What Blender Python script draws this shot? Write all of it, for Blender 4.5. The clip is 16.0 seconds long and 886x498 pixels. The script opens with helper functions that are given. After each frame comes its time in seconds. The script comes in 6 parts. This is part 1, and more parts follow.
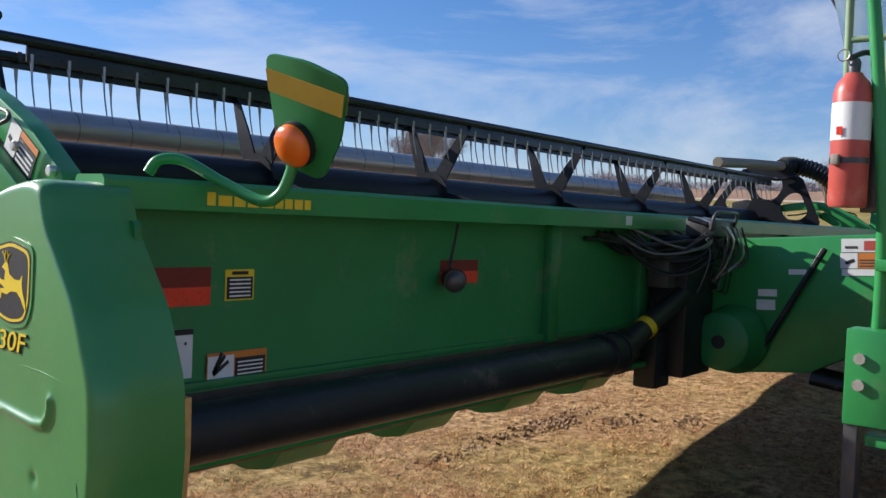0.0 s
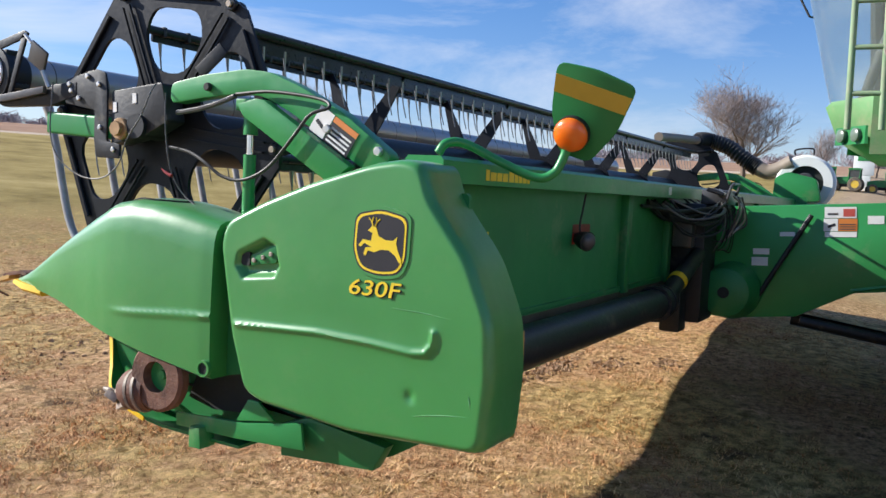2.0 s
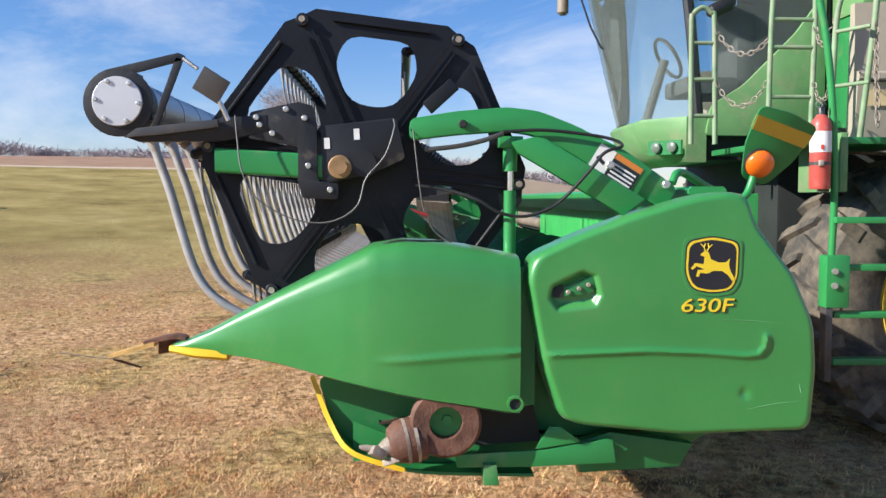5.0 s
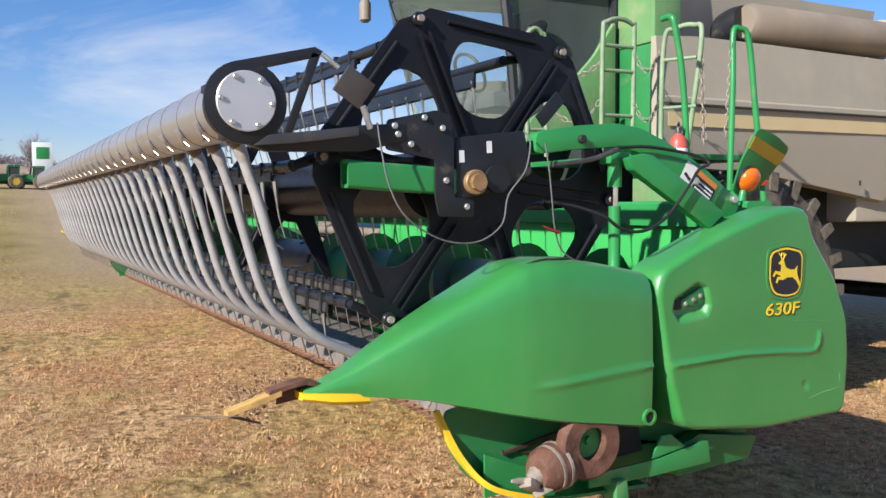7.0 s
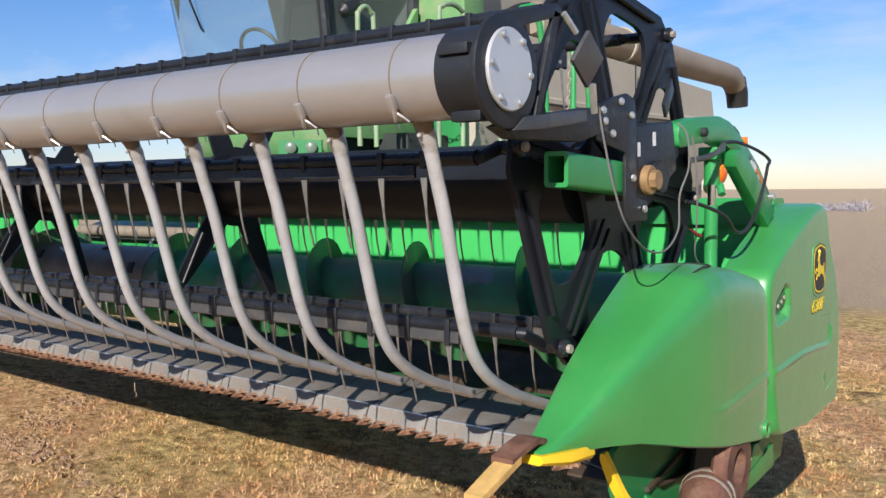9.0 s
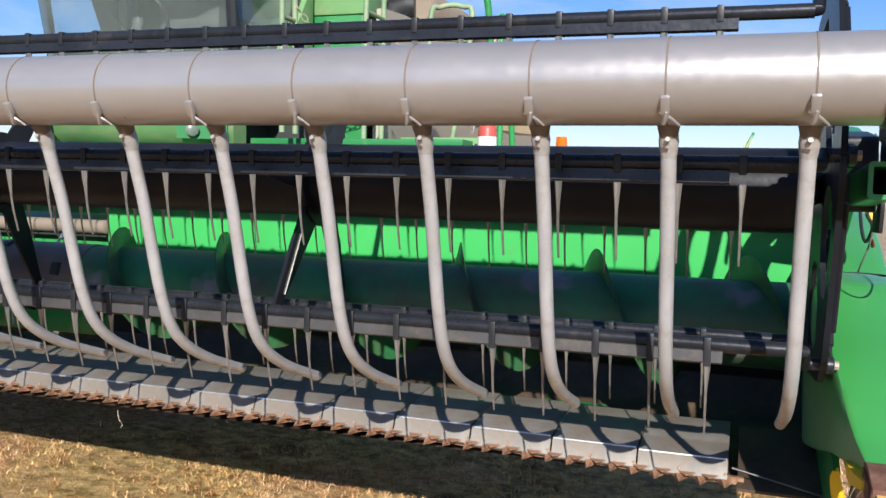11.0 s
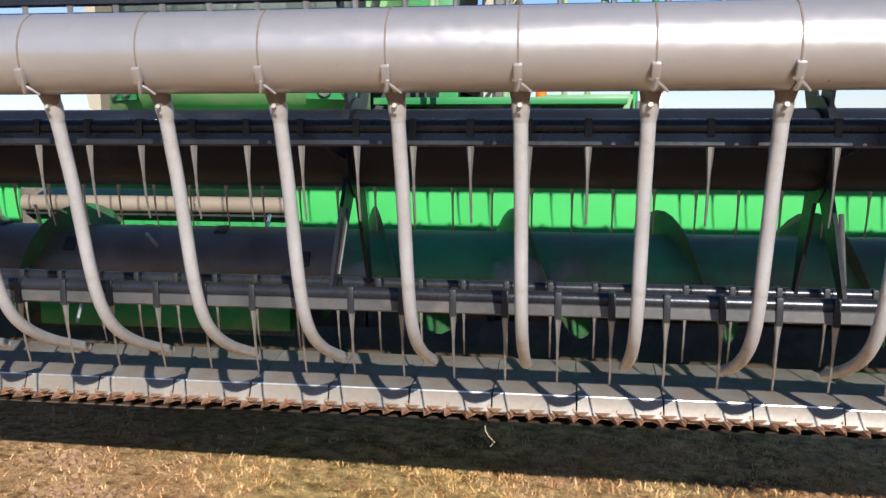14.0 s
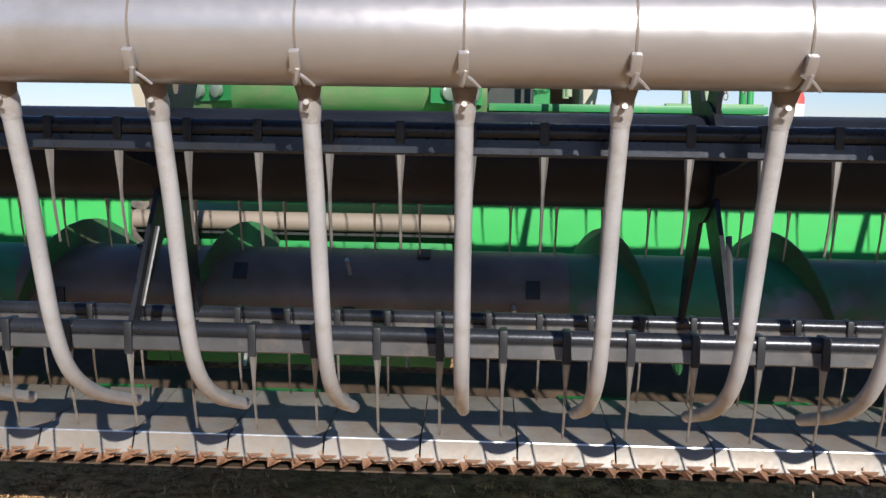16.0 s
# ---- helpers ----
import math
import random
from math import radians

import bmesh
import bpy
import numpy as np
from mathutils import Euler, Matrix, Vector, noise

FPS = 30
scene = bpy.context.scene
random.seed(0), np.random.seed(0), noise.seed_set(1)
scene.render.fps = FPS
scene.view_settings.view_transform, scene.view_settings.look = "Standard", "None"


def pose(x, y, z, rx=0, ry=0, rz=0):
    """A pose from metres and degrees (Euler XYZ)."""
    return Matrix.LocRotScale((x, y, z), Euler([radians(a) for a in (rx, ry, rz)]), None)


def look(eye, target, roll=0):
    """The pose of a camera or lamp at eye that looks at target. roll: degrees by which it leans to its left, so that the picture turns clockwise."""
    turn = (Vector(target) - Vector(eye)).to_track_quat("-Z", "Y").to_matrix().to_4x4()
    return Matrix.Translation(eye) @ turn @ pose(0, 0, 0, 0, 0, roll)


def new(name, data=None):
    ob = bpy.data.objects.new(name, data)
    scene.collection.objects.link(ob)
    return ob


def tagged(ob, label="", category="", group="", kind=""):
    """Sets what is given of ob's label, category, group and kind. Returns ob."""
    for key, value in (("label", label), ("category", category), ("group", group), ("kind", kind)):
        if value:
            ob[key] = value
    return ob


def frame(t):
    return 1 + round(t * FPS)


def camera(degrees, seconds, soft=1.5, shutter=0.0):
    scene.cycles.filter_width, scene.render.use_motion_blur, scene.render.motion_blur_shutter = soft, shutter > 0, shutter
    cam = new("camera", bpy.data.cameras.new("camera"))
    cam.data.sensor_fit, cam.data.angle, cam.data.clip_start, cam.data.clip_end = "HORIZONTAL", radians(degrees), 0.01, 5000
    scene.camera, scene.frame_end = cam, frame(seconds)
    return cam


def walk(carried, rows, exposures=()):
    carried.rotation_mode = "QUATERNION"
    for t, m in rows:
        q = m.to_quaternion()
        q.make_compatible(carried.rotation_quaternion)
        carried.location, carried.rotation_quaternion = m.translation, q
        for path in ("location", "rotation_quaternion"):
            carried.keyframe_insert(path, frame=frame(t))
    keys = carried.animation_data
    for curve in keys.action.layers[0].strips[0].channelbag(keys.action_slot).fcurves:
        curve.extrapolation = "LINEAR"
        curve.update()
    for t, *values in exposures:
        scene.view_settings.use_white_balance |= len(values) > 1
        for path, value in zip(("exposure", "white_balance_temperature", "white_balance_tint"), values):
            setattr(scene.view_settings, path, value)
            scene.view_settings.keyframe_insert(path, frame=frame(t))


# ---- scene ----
cam = camera(53.5, 16.0)
PATH = [
    (0, (-1.227, -2.353, 1.632), (0.329, -1.098, 1.566), 2.4),
    (0.5, (-1.484, -2.243, 1.594), (0.11, -1.038, 1.514), 3.1),
    (1, (-1.805, -2.045, 1.589), (-0.162, -0.909, 1.484), 3.0),
    (1.5, (-2.238, -1.841, 1.587), (-0.539, -0.794, 1.462), 3.0),
    (2, (-2.559, -1.583, 1.602), (-0.804, -0.634, 1.469), 2.9),
    (2.5, (-2.83, -1.195, 1.637), (-1.014, -0.366, 1.51), 2.1),
    (3, (-3.163, -0.817, 1.652), (-1.277, -0.165, 1.517), 1.6),
    (3.5, (-3.281, -0.391, 1.649), (-1.351, 0.122, 1.536), 1.4),
    (4, (-3.363, 0.046, 1.656), (-1.399, 0.417, 1.582), 1.0),
    (4.2, (-3.397, 0.247, 1.64), (-1.42, 0.537, 1.564), 0.6),
    (6.3, (-3.081, 2.382, 1.711), (-1.202, 1.709, 1.583), 0.6),
    (6.5, (-2.961, 2.534, 1.7), (-1.106, 1.796, 1.581), 0.4),
    (7, (-2.683, 2.922, 1.713), (-0.923, 1.977, 1.61), -0.3),
    (7.5, (-2.364, 3.313, 1.731), (-0.75, 2.139, 1.598), -0.9),
    (8, (-1.923, 3.519, 1.728), (-0.43, 2.195, 1.596), -0.6),
    (8.2, (-1.745, 3.61, 1.747), (-0.315, 2.219, 1.619), -0.4),
    (10.3, (-0.118, 4.148, 1.775), (0.688, 2.326, 1.603), -0.2),
    (10.5, (0.019, 4.215, 1.795), (0.759, 2.365, 1.623), 0.2),
    (11, (0.386, 4.244, 1.787), (1.027, 2.356, 1.634), 1.3),
    (11.5, (0.809, 4.267, 1.787), (1.36, 2.35, 1.646), 1.0),
    (11.6, (0.894, 4.272, 1.791), (1.431, 2.352, 1.631), 1.0),
    (12, (1.19, 4.357, 1.816), (1.678, 2.427, 1.625), 0.3),
    (12.5, (1.561, 4.305, 1.804), (1.979, 2.361, 1.589), 0.4),
    (13, (1.923, 4.3, 1.841), (2.314, 2.35, 1.636), -0.1),
    (13.5, (2.285, 4.338, 1.851), (2.63, 2.381, 1.633), -0.3),
    (14, (2.581, 4.265, 1.82), (2.854, 2.3, 1.567), 0.1),
    (14.5, (2.897, 4.151, 1.842), (3.134, 2.181, 1.587), 0.1),
    (15, (3.254, 4.156, 1.824), (3.47, 2.182, 1.59), -0.3),
    (15.5, (3.575, 4.050, 1.828), (3.694, 2.065, 1.579), 0.1),
    (16, (3.877, 3.834, 1.815), (3.960, 1.849, 1.583), 0.9),
]
walk(cam, [(t, look(eye, target, roll)) for t, eye, target, roll in PATH],
     exposures=[(0, 0.50), (0.5, 0.63), (1.5, 0.69), (2.5, 0.77), (4, 0.77), (6.5, 0.70), (8, 0.50), (10.5, 0.54), (12.5, 0.65), (13.5, 0.64), (16, 0.49)])

# ---- light ----
SUN = Vector((-0.60, 1.82, 1.0)).normalized()
world = bpy.data.worlds.new("sky")
scene.world = world
world.use_nodes = True
wn, wl = world.node_tree.nodes, world.node_tree.links
wn.clear()
sky = wn.new("ShaderNodeTexSky")
sky.sky_type, sky.sun_disc = "NISHITA", False
sky.sun_elevation, sky.sun_rotation = math.asin(SUN.z), math.atan2(SUN.x, SUN.y)
sky.air_density, sky.dust_density, sky.ozone_density = 1.0, 0.12, 3.0
wtc = wn.new("ShaderNodeTexCoord")
wmap = wn.new("ShaderNodeMapping")
wmap.inputs["Scale"].default_value = (1.0, 1.6, 5.0)
wmap.inputs["Rotation"].default_value = (0.2, 0.1, 0.7)
wnz = wn.new("ShaderNodeTexNoise")
wnz.inputs["Scale"].default_value, wnz.inputs["Detail"].default_value = 1.7, 7.0
wnz.inputs["Roughness"].default_value, wnz.inputs["Distortion"].default_value = 0.62, 0.5
wramp = wn.new("ShaderNodeValToRGB")
wramp.color_ramp.elements[0].position, wramp.color_ramp.elements[1].position = 0.48, 0.80
wramp.color_ramp.elements[1].color = (0.75, 0.75, 0.75, 1)
wmix = wn.new("ShaderNodeMix")
wmix.data_type = "RGBA"
wmix.inputs["B"].default_value = (8.2, 8.5, 9.3, 1)
wbg = wn.new("ShaderNodeBackground")
wbg.inputs["Strength"].default_value = 0.068
wout = wn.new("ShaderNodeOutputWorld")
wl.new(wtc.outputs["Generated"], wmap.inputs["Vector"])
wl.new(wmap.outputs["Vector"], wnz.inputs["Vector"])
wl.new(wnz.outputs["Fac"], wramp.inputs["Fac"])
wl.new(wramp.outputs["Color"], wmix.inputs["Factor"])
whs = wn.new("ShaderNodeHueSaturation")
whs.inputs["Saturation"].default_value, whs.inputs["Value"].default_value = 1.28, 1.24
wl.new(sky.outputs["Color"], whs.inputs["Color"])
wtint = wn.new("ShaderNodeMix")
wtint.data_type, wtint.blend_type = "RGBA", "MULTIPLY"
wtint.inputs["Factor"].default_value = 1.0
whaze = wn.new("ShaderNodeValToRGB")
whaze.color_ramp.elements[0].position, whaze.color_ramp.elements[0].color = 0.0, (0.86, 0.825, 1.06, 1)
whaze.color_ramp.elements[1].position, whaze.color_ramp.elements[1].color = 0.30, (1.07, 0.965, 1.14, 1)
wsep = wn.new("ShaderNodeSeparateXYZ")
wl.new(wtc.outputs["Generated"], wsep.inputs["Vector"])
wl.new(wsep.outputs["Z"], whaze.inputs["Fac"])
wl.new(whaze.outputs["Color"], wtint.inputs["B"])
wl.new(whs.outputs["Color"], wtint.inputs["A"])
wl.new(wtint.outputs["Result"], wmix.inputs["A"])
wl.new(wmix.outputs["Result"], wbg.inputs["Color"])
wl.new(wbg.outputs["Background"], wout.inputs["Surface"])

sun = new("sun", bpy.data.lights.new("sun", "SUN"))
sun.data.energy, sun.data.angle, sun.data.color = 5.0, radians(0.55), (1.0, 0.965, 0.91)
sun.matrix_world = look(SUN * 50, (0, 0, 0))
scene.view_settings.exposure = 0.45


# ---- materials ----
def material(name, color, rough=0.5, metal=0.0, vary=0.12, scale=6.0, bump=0.0, bump_scale=60.0, dirt=None, dirt_amount=0.25,
             dirt_scale=3.0, coat=0.0, spread=0.0, ior=1.45, patch_color=None, patch_scale=2.0, patch_cut=0.6, sheen=0.0):
    """A painted or bare surface with fine and coarse variation, dust or rust patches and a little relief."""
    m = bpy.data.materials.new(name)
    m.use_nodes = True
    n, l = m.node_tree.nodes, m.node_tree.links
    b = n["Principled BSDF"]
    b.inputs["Metallic"].default_value, b.inputs["IOR"].default_value = metal, ior
    b.inputs["Coat Weight"].default_value, b.inputs["Coat Roughness"].default_value = coat, 0.30
    tc = n.new("ShaderNodeTexCoord")
    coarse = n.new("ShaderNodeTexNoise")
    coarse.inputs["Scale"].default_value, coarse.inputs["Detail"].default_value = scale, 6
    fine = n.new("ShaderNodeTexNoise")
    fine.inputs["Scale"].default_value, fine.inputs["Detail"].default_value = bump_scale, 4
    for q in (coarse, fine):
        l.new(tc.outputs["Object"], q.inputs["Vector"])
    ramp = n.new("ShaderNodeMapRange")
    ramp.inputs["From Min"].default_value, ramp.inputs["From Max"].default_value = 0.3, 0.7
    ramp.inputs["To Min"].default_value, ramp.inputs["To Max"].default_value = 1 - vary, 1 + vary
    l.new(coarse.outputs["Fac"], ramp.inputs["Value"])
    value = ramp.outputs["Result"]
    if spread:
        info = n.new("ShaderNodeObjectInfo")
        r2 = n.new("ShaderNodeMapRange")
        r2.inputs["To Min"].default_value, r2.inputs["To Max"].default_value = 1 - spread, 1 + spread
        l.new(info.outputs["Random"], r2.inputs["Value"])
        mu = n.new("ShaderNodeMath")
        mu.operation = "MULTIPLY"
        l.new(value, mu.inputs[0])
        l.new(r2.outputs["Result"], mu.inputs[1])
        value = mu.outputs["Value"]
    tint = n.new("ShaderNodeMix")
    tint.data_type, tint.blend_type = "RGBA", "MULTIPLY"
    tint.inputs["Factor"].default_value = 1.0
    tint.inputs["A"].default_value = (*color, 1)
    l.new(value, tint.inputs["B"])
    out = tint.outputs["Result"]
    rr = n.new("ShaderNodeMapRange")
    rr.inputs["To Min"].default_value, rr.inputs["To Max"].default_value = max(0.03, rough - 0.1), min(1, rough + 0.1)
    l.new(fine.outputs["Fac"], rr.inputs["Value"])
    l.new(rr.outputs["Result"], b.inputs["Roughness"])
    b.inputs["Sheen Weight"].default_value, b.inputs["Sheen Roughness"].default_value = sheen, 0.35
    if patch_color:
        patch_noise = n.new("ShaderNodeTexNoise")
        patch_noise.inputs["Scale"].default_value, patch_noise.inputs["Detail"].default_value = patch_scale, 3
        off = n.new("ShaderNodeVectorMath")
        off.inputs[1].default_value = (3.7, 9.1, 5.3)
        l.new(tc.outputs["Object"], off.inputs[0])
        l.new(off.outputs["Vector"], patch_noise.inputs["Vector"])
        edge = n.new("ShaderNodeMapRange")
        edge.inputs["From Min"].default_value, edge.inputs["From Max"].default_value = patch_cut, patch_cut + 0.04
        edge.inputs["To Max"].default_value = 0.8
        l.new(patch_noise.outputs["Fac"], edge.inputs["Value"])
        wm = n.new("ShaderNodeMix")
        wm.data_type = "RGBA"
        wm.inputs["B"].default_value = (*patch_color, 1)
        l.new(edge.outputs["Result"], wm.inputs["Factor"])
        l.new(out, wm.inputs["A"])
        out = wm.outputs["Result"]
    if dirt:
        spots = n.new("ShaderNodeTexNoise")
        spots.inputs["Scale"].default_value, spots.inputs["Detail"].default_value = dirt_scale, 9
        spots.inputs["Roughness"].default_value = 0.7
        l.new(tc.outputs["Object"], spots.inputs["Vector"])
        cut = n.new("ShaderNodeMapRange")
        cut.inputs["From Min"].default_value, cut.inputs["From Max"].default_value = 0.62 - 0.4 * dirt_amount, 0.8 - 0.2 * dirt_amount
        cut.inputs["To Max"].default_value = min(1.0, 0.35 + dirt_amount)
        l.new(spots.outputs["Fac"], cut.inputs["Value"])
        dm = n.new("ShaderNodeMix")
        dm.data_type = "RGBA"
        dm.inputs["B"].default_value = (*dirt, 1)
        l.new(cut.outputs["Result"], dm.inputs["Factor"])
        l.new(out, dm.inputs["A"])
        out = dm.outputs["Result"]
    l.new(out, b.inputs["Base Color"])
    if bump:
        bp = n.new("ShaderNodeBump")
        bp.inputs["Strength"].default_value, bp.inputs["Distance"].default_value = bump, 0.01
        l.new(fine.outputs["Fac"], bp.inputs["Height"])
        l.new(bp.outputs["Normal"], b.inputs["Normal"])
    return m


DUST = (0.34, 0.28, 0.19)
GREEN = material("green_paint", (0.028, 0.25, 0.066), 0.36, vary=0.10, scale=3.0, bump=0.05, bump_scale=25, dirt=DUST, dirt_amount=0.12, dirt_scale=2.0, coat=0.15)
# brighter copy of the sheet green: sunlight on the inner face put into colour
SUNLIT_SHEET = material("bright_green_liner_paint", (0.050, 0.40, 0.095), 0.42, vary=0.08, scale=2.5, bump=0.04, bump_scale=12, dirt=(0.12, 0.22, 0.08), dirt_amount=0.12, dirt_scale=5.0)
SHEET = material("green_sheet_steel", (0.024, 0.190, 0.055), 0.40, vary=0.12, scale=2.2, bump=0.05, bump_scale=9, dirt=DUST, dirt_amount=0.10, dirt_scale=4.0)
MOULD = material("green_moulded_plastic", (0.036, 0.240, 0.052), 0.44, vary=0.08, scale=2.5, bump=0.05, bump_scale=30, dirt=(0.10, 0.27, 0.085), dirt_amount=0.20, dirt_scale=2.6, coat=0.8, sheen=0.10)
RAILP = material("weathered_pale_green_paint", (0.20, 0.30, 0.165), 0.6, vary=0.2, scale=6.0, dirt=(0.36, 0.33, 0.24), dirt_amount=0.4, dirt_scale=9.0)
FADED = material("faded_light_green_paint", (0.130, 0.275, 0.105), 0.55, vary=0.15, scale=3.0, dirt=DUST, dirt_amount=0.3, dirt_scale=5.0)
# dark bat tubes; also the plates whose shade is put into colour
BATK = material("dark_bat_tube_steel", (0.030, 0.032, 0.038), 0.30, metal=0.5, vary=0.3, scale=6.0, bump=0.05, dirt=(0.12, 0.10, 0.08), dirt_amount=0.12, dirt_scale=9.0)
BLACK = material("black_paint", (0.016, 0.017, 0.020), 0.45, vary=0.3, scale=5.0, bump=0.1, bump_scale=50, dirt=DUST, dirt_amount=0.10, dirt_scale=5.0)
REEL = material("dark_reel_steel", (0.012, 0.013, 0.017), 0.38, ior=1.30, vary=0.3, scale=4.0, bump=0.08, bump_scale=40, dirt=(0.08, 0.075, 0.07), dirt_amount=0.05, dirt_scale=4.0)
BATM = material("grey_bat_steel", (0.092, 0.089, 0.090), 0.40, metal=0.45, vary=0.25, scale=6.0, bump=0.05, dirt=(0.22, 0.18, 0.13), dirt_amount=0.25, dirt_scale=9.0)
TINE = material("bright_tine_steel", (0.31, 0.30, 0.29), 0.38, metal=0.75, vary=0.2, scale=20, spread=0.15)
TUBE = material("silver_grey_tube_paint", (0.44, 0.408, 0.392), 0.33, metal=0.60, vary=0.06, scale=2.0, bump=0.03, bump_scale=30, dirt=(0.27, 0.225, 0.17), dirt_amount=0.15, dirt_scale=3.0, coat=0.15)
NOZ = material("dull_silver_nozzle", (0.46, 0.45, 0.455), 0.40, metal=0.35, vary=0.12, scale=9.0, bump=0.04, dirt=(0.30, 0.24, 0.17), dirt_amount=0.3, dirt_scale=14.0, spread=0.06)
ALU = material("brushed_aluminium", (0.62, 0.62, 0.63), 0.42, metal=0.5, vary=0.06, scale=5.0, bump=0.02)
STEEL = material("bright_bolt_steel", (0.62, 0.61, 0.58), 0.35, metal=0.8, vary=0.15, scale=30)
CHROME = material("chrome_rod", (0.75, 0.75, 0.76), 0.12, metal=1.0, vary=0.03)
RUST = material("rusty_steel", (0.125, 0.056, 0.036), 0.7, vary=0.40, scale=14, bump=0.3, bump_scale=80, dirt=(0.24, 0.15, 0.10), dirt_amount=0.28, dirt_scale=20)
GUARD = material("worn_rusty_guard_steel", (0.30, 0.15, 0.085), 0.6, metal=0.2, vary=0.35, scale=25, bump=0.2, dirt=(0.44, 0.29, 0.19), dirt_amount=0.5, dirt_scale=25, spread=0.2)
PADM = material("worn_grey_steel_pad", (0.215, 0.200, 0.180), 0.50, metal=0.2, vary=0.20, scale=7.0, bump=0.06, dirt=(0.20, 0.145, 0.10), dirt_amount=0.5, dirt_scale=6.0, spread=0.10)
YELLOW = material("yellow_paint", (0.78, 0.50, 0.02), 0.45, vary=0.08, scale=8, dirt=(0.3, 0.2, 0.06), dirt_amount=0.15, dirt_scale=9)
RIMY = material("yellow_rim_paint", (0.62, 0.42, 0.04), 0.5, vary=0.12, scale=5, dirt=DUST, dirt_amount=0.35, dirt_scale=4)
REFLY = material("faded_yellow_reflector", (0.42, 0.27, 0.03), 0.45, vary=0.06, scale=12)
TAN = material("dusty_olive_tan_body_panel", (0.36, 0.315, 0.24), 0.55, vary=0.06, scale=0.8, bump=0.02, dirt=(0.44, 0.38, 0.29), dirt_amount=0.3, dirt_scale=1.5)
TANSTRIPE = material("dusty_yellow_stripe", (0.58, 0.45, 0.24), 0.55, vary=0.05, scale=2)
RUBBER = material("dusty_tyre_rubber", (0.055, 0.050, 0.043), 0.85, vary=0.25, scale=5, bump=0.2, bump_scale=40, dirt=(0.25, 0.20, 0.14), dirt_amount=0.55, dirt_scale=4)
HOSE = material("black_rubber_hose", (0.018, 0.018, 0.019), 0.5, vary=0.2, scale=20)
WIRE = material("pale_wire_loom", (0.13, 0.125, 0.12), 0.5, vary=0.15, scale=20)
WHITE = material("white_decal", (0.74, 0.74, 0.72), 0.5, vary=0.05, scale=15)
INK = material("dark_decal_print", (0.018, 0.018, 0.024), 0.5, vary=0.1)
ORANGE = material("orange_warning_decal", (0.62, 0.20, 0.04), 0.5, vary=0.05)
DECALY = material("yellow_decal", (0.80, 0.58, 0.03), 0.45, vary=0.04, scale=20)
LENS = material("dull_lamp_lens", (0.13, 0.17, 0.13), 0.3, vary=0.1, scale=12)
REDREF = material("red_reflector_tape", (0.80, 0.055, 0.03), 0.3, vary=0.05, scale=20)
REDDARK = material("dark_red_reflector_tape", (0.20, 0.018, 0.020), 0.35, vary=0.05, scale=20)
REDCAN = material("faded_red_cylinder_paint", (0.50, 0.085, 0.065), 0.4, vary=0.12, scale=6, dirt=(0.6, 0.35, 0.3), dirt_amount=0.15, dirt_scale=6)
AMBER = material("amber_lens", (0.85, 0.17, 0.01), 0.18, vary=0.06, scale=10, coat=0.6)
AMBER.node_tree.nodes["Principled BSDF"].inputs["Subsurface Weight"].default_value = 0.35
BRASS = material("tan_brass_hub", (0.34, 0.21, 0.10), 0.5, metal=0.3, vary=0.2, scale=20)
WOOD = material("weathered_yellow_wood", (0.56, 0.34, 0.11), 0.7, vary=0.25, scale=20, bump=0.1)
TANLIT = material("straw_dusted_steel", (0.44, 0.35, 0.25), 0.7, vary=0.35, scale=8, bump=0.1)
# pale blue-grey noise patches over the green, with brown dirt on top
AUGER = material("glossy_dark_auger_paint", (0.022, 0.175, 0.075), 0.42, vary=0.3, scale=5, bump=0.04, bump_scale=30, dirt=(0.085, 0.058, 0.046), dirt_amount=0.55, dirt_scale=1.7, patch_color=(0.20, 0.21, 0.26), patch_scale=2.4, patch_cut=0.60)
TROUGH = material("worn_brown_trough_steel", (0.075, 0.050, 0.034), 0.6, metal=0.1, vary=0.35, scale=5, bump=0.1, dirt=(0.16, 0.11, 0.07), dirt_amount=0.3, dirt_scale=7)
SOIL = material("dark_loose_soil", (0.27, 0.165, 0.095), 0.95, vary=0.3, scale=20, bump=0.4, bump_scale=60)
WORN = material("worn_bare_auger_steel", (0.135, 0.105, 0.088), 0.40, metal=0.3, vary=0.35, scale=5, dirt=(0.05, 0.09, 0.06), dirt_amount=0.3, dirt_scale=3)
SPOUT = material("dusty_olive_brown_tube", (0.23, 0.185, 0.14), 0.6, vary=0.15, scale=1.5, dirt=(0.32, 0.26, 0.19), dirt_amount=0.3, dirt_scale=2)
DULL = material("dirty_cast_metal", (0.34, 0.29, 0.24), 0.6, metal=0.2, vary=0.3, scale=20, bump=0.2, dirt=(0.16, 0.11, 0.075), dirt_amount=0.4, dirt_scale=18)
SOCK = material("dusty_brown_socket", (0.16, 0.125, 0.10), 0.55, vary=0.2, scale=12)
FLIGHT = material("worn_green_flighting_steel", (0.030, 0.160, 0.055), 0.42, vary=0.35, scale=6, dirt=(0.075, 0.050, 0.036), dirt_amount=0.6, dirt_scale=5)
WEAR = material("pale_green_scratched_plastic", (0.16, 0.42, 0.20), 0.6, vary=0.2, scale=30)
# near black: shade painted into recesses and gaps, also plain dark parts
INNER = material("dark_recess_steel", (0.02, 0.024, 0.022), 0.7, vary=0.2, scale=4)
CABGREY = material("dark_cab_interior", (0.05, 0.055, 0.055), 0.8, vary=0.2, scale=3)
BARK = material("grey_brown_bark", (0.17, 0.125, 0.095), 0.9, vary=0.25, scale=3, bump=0.2)
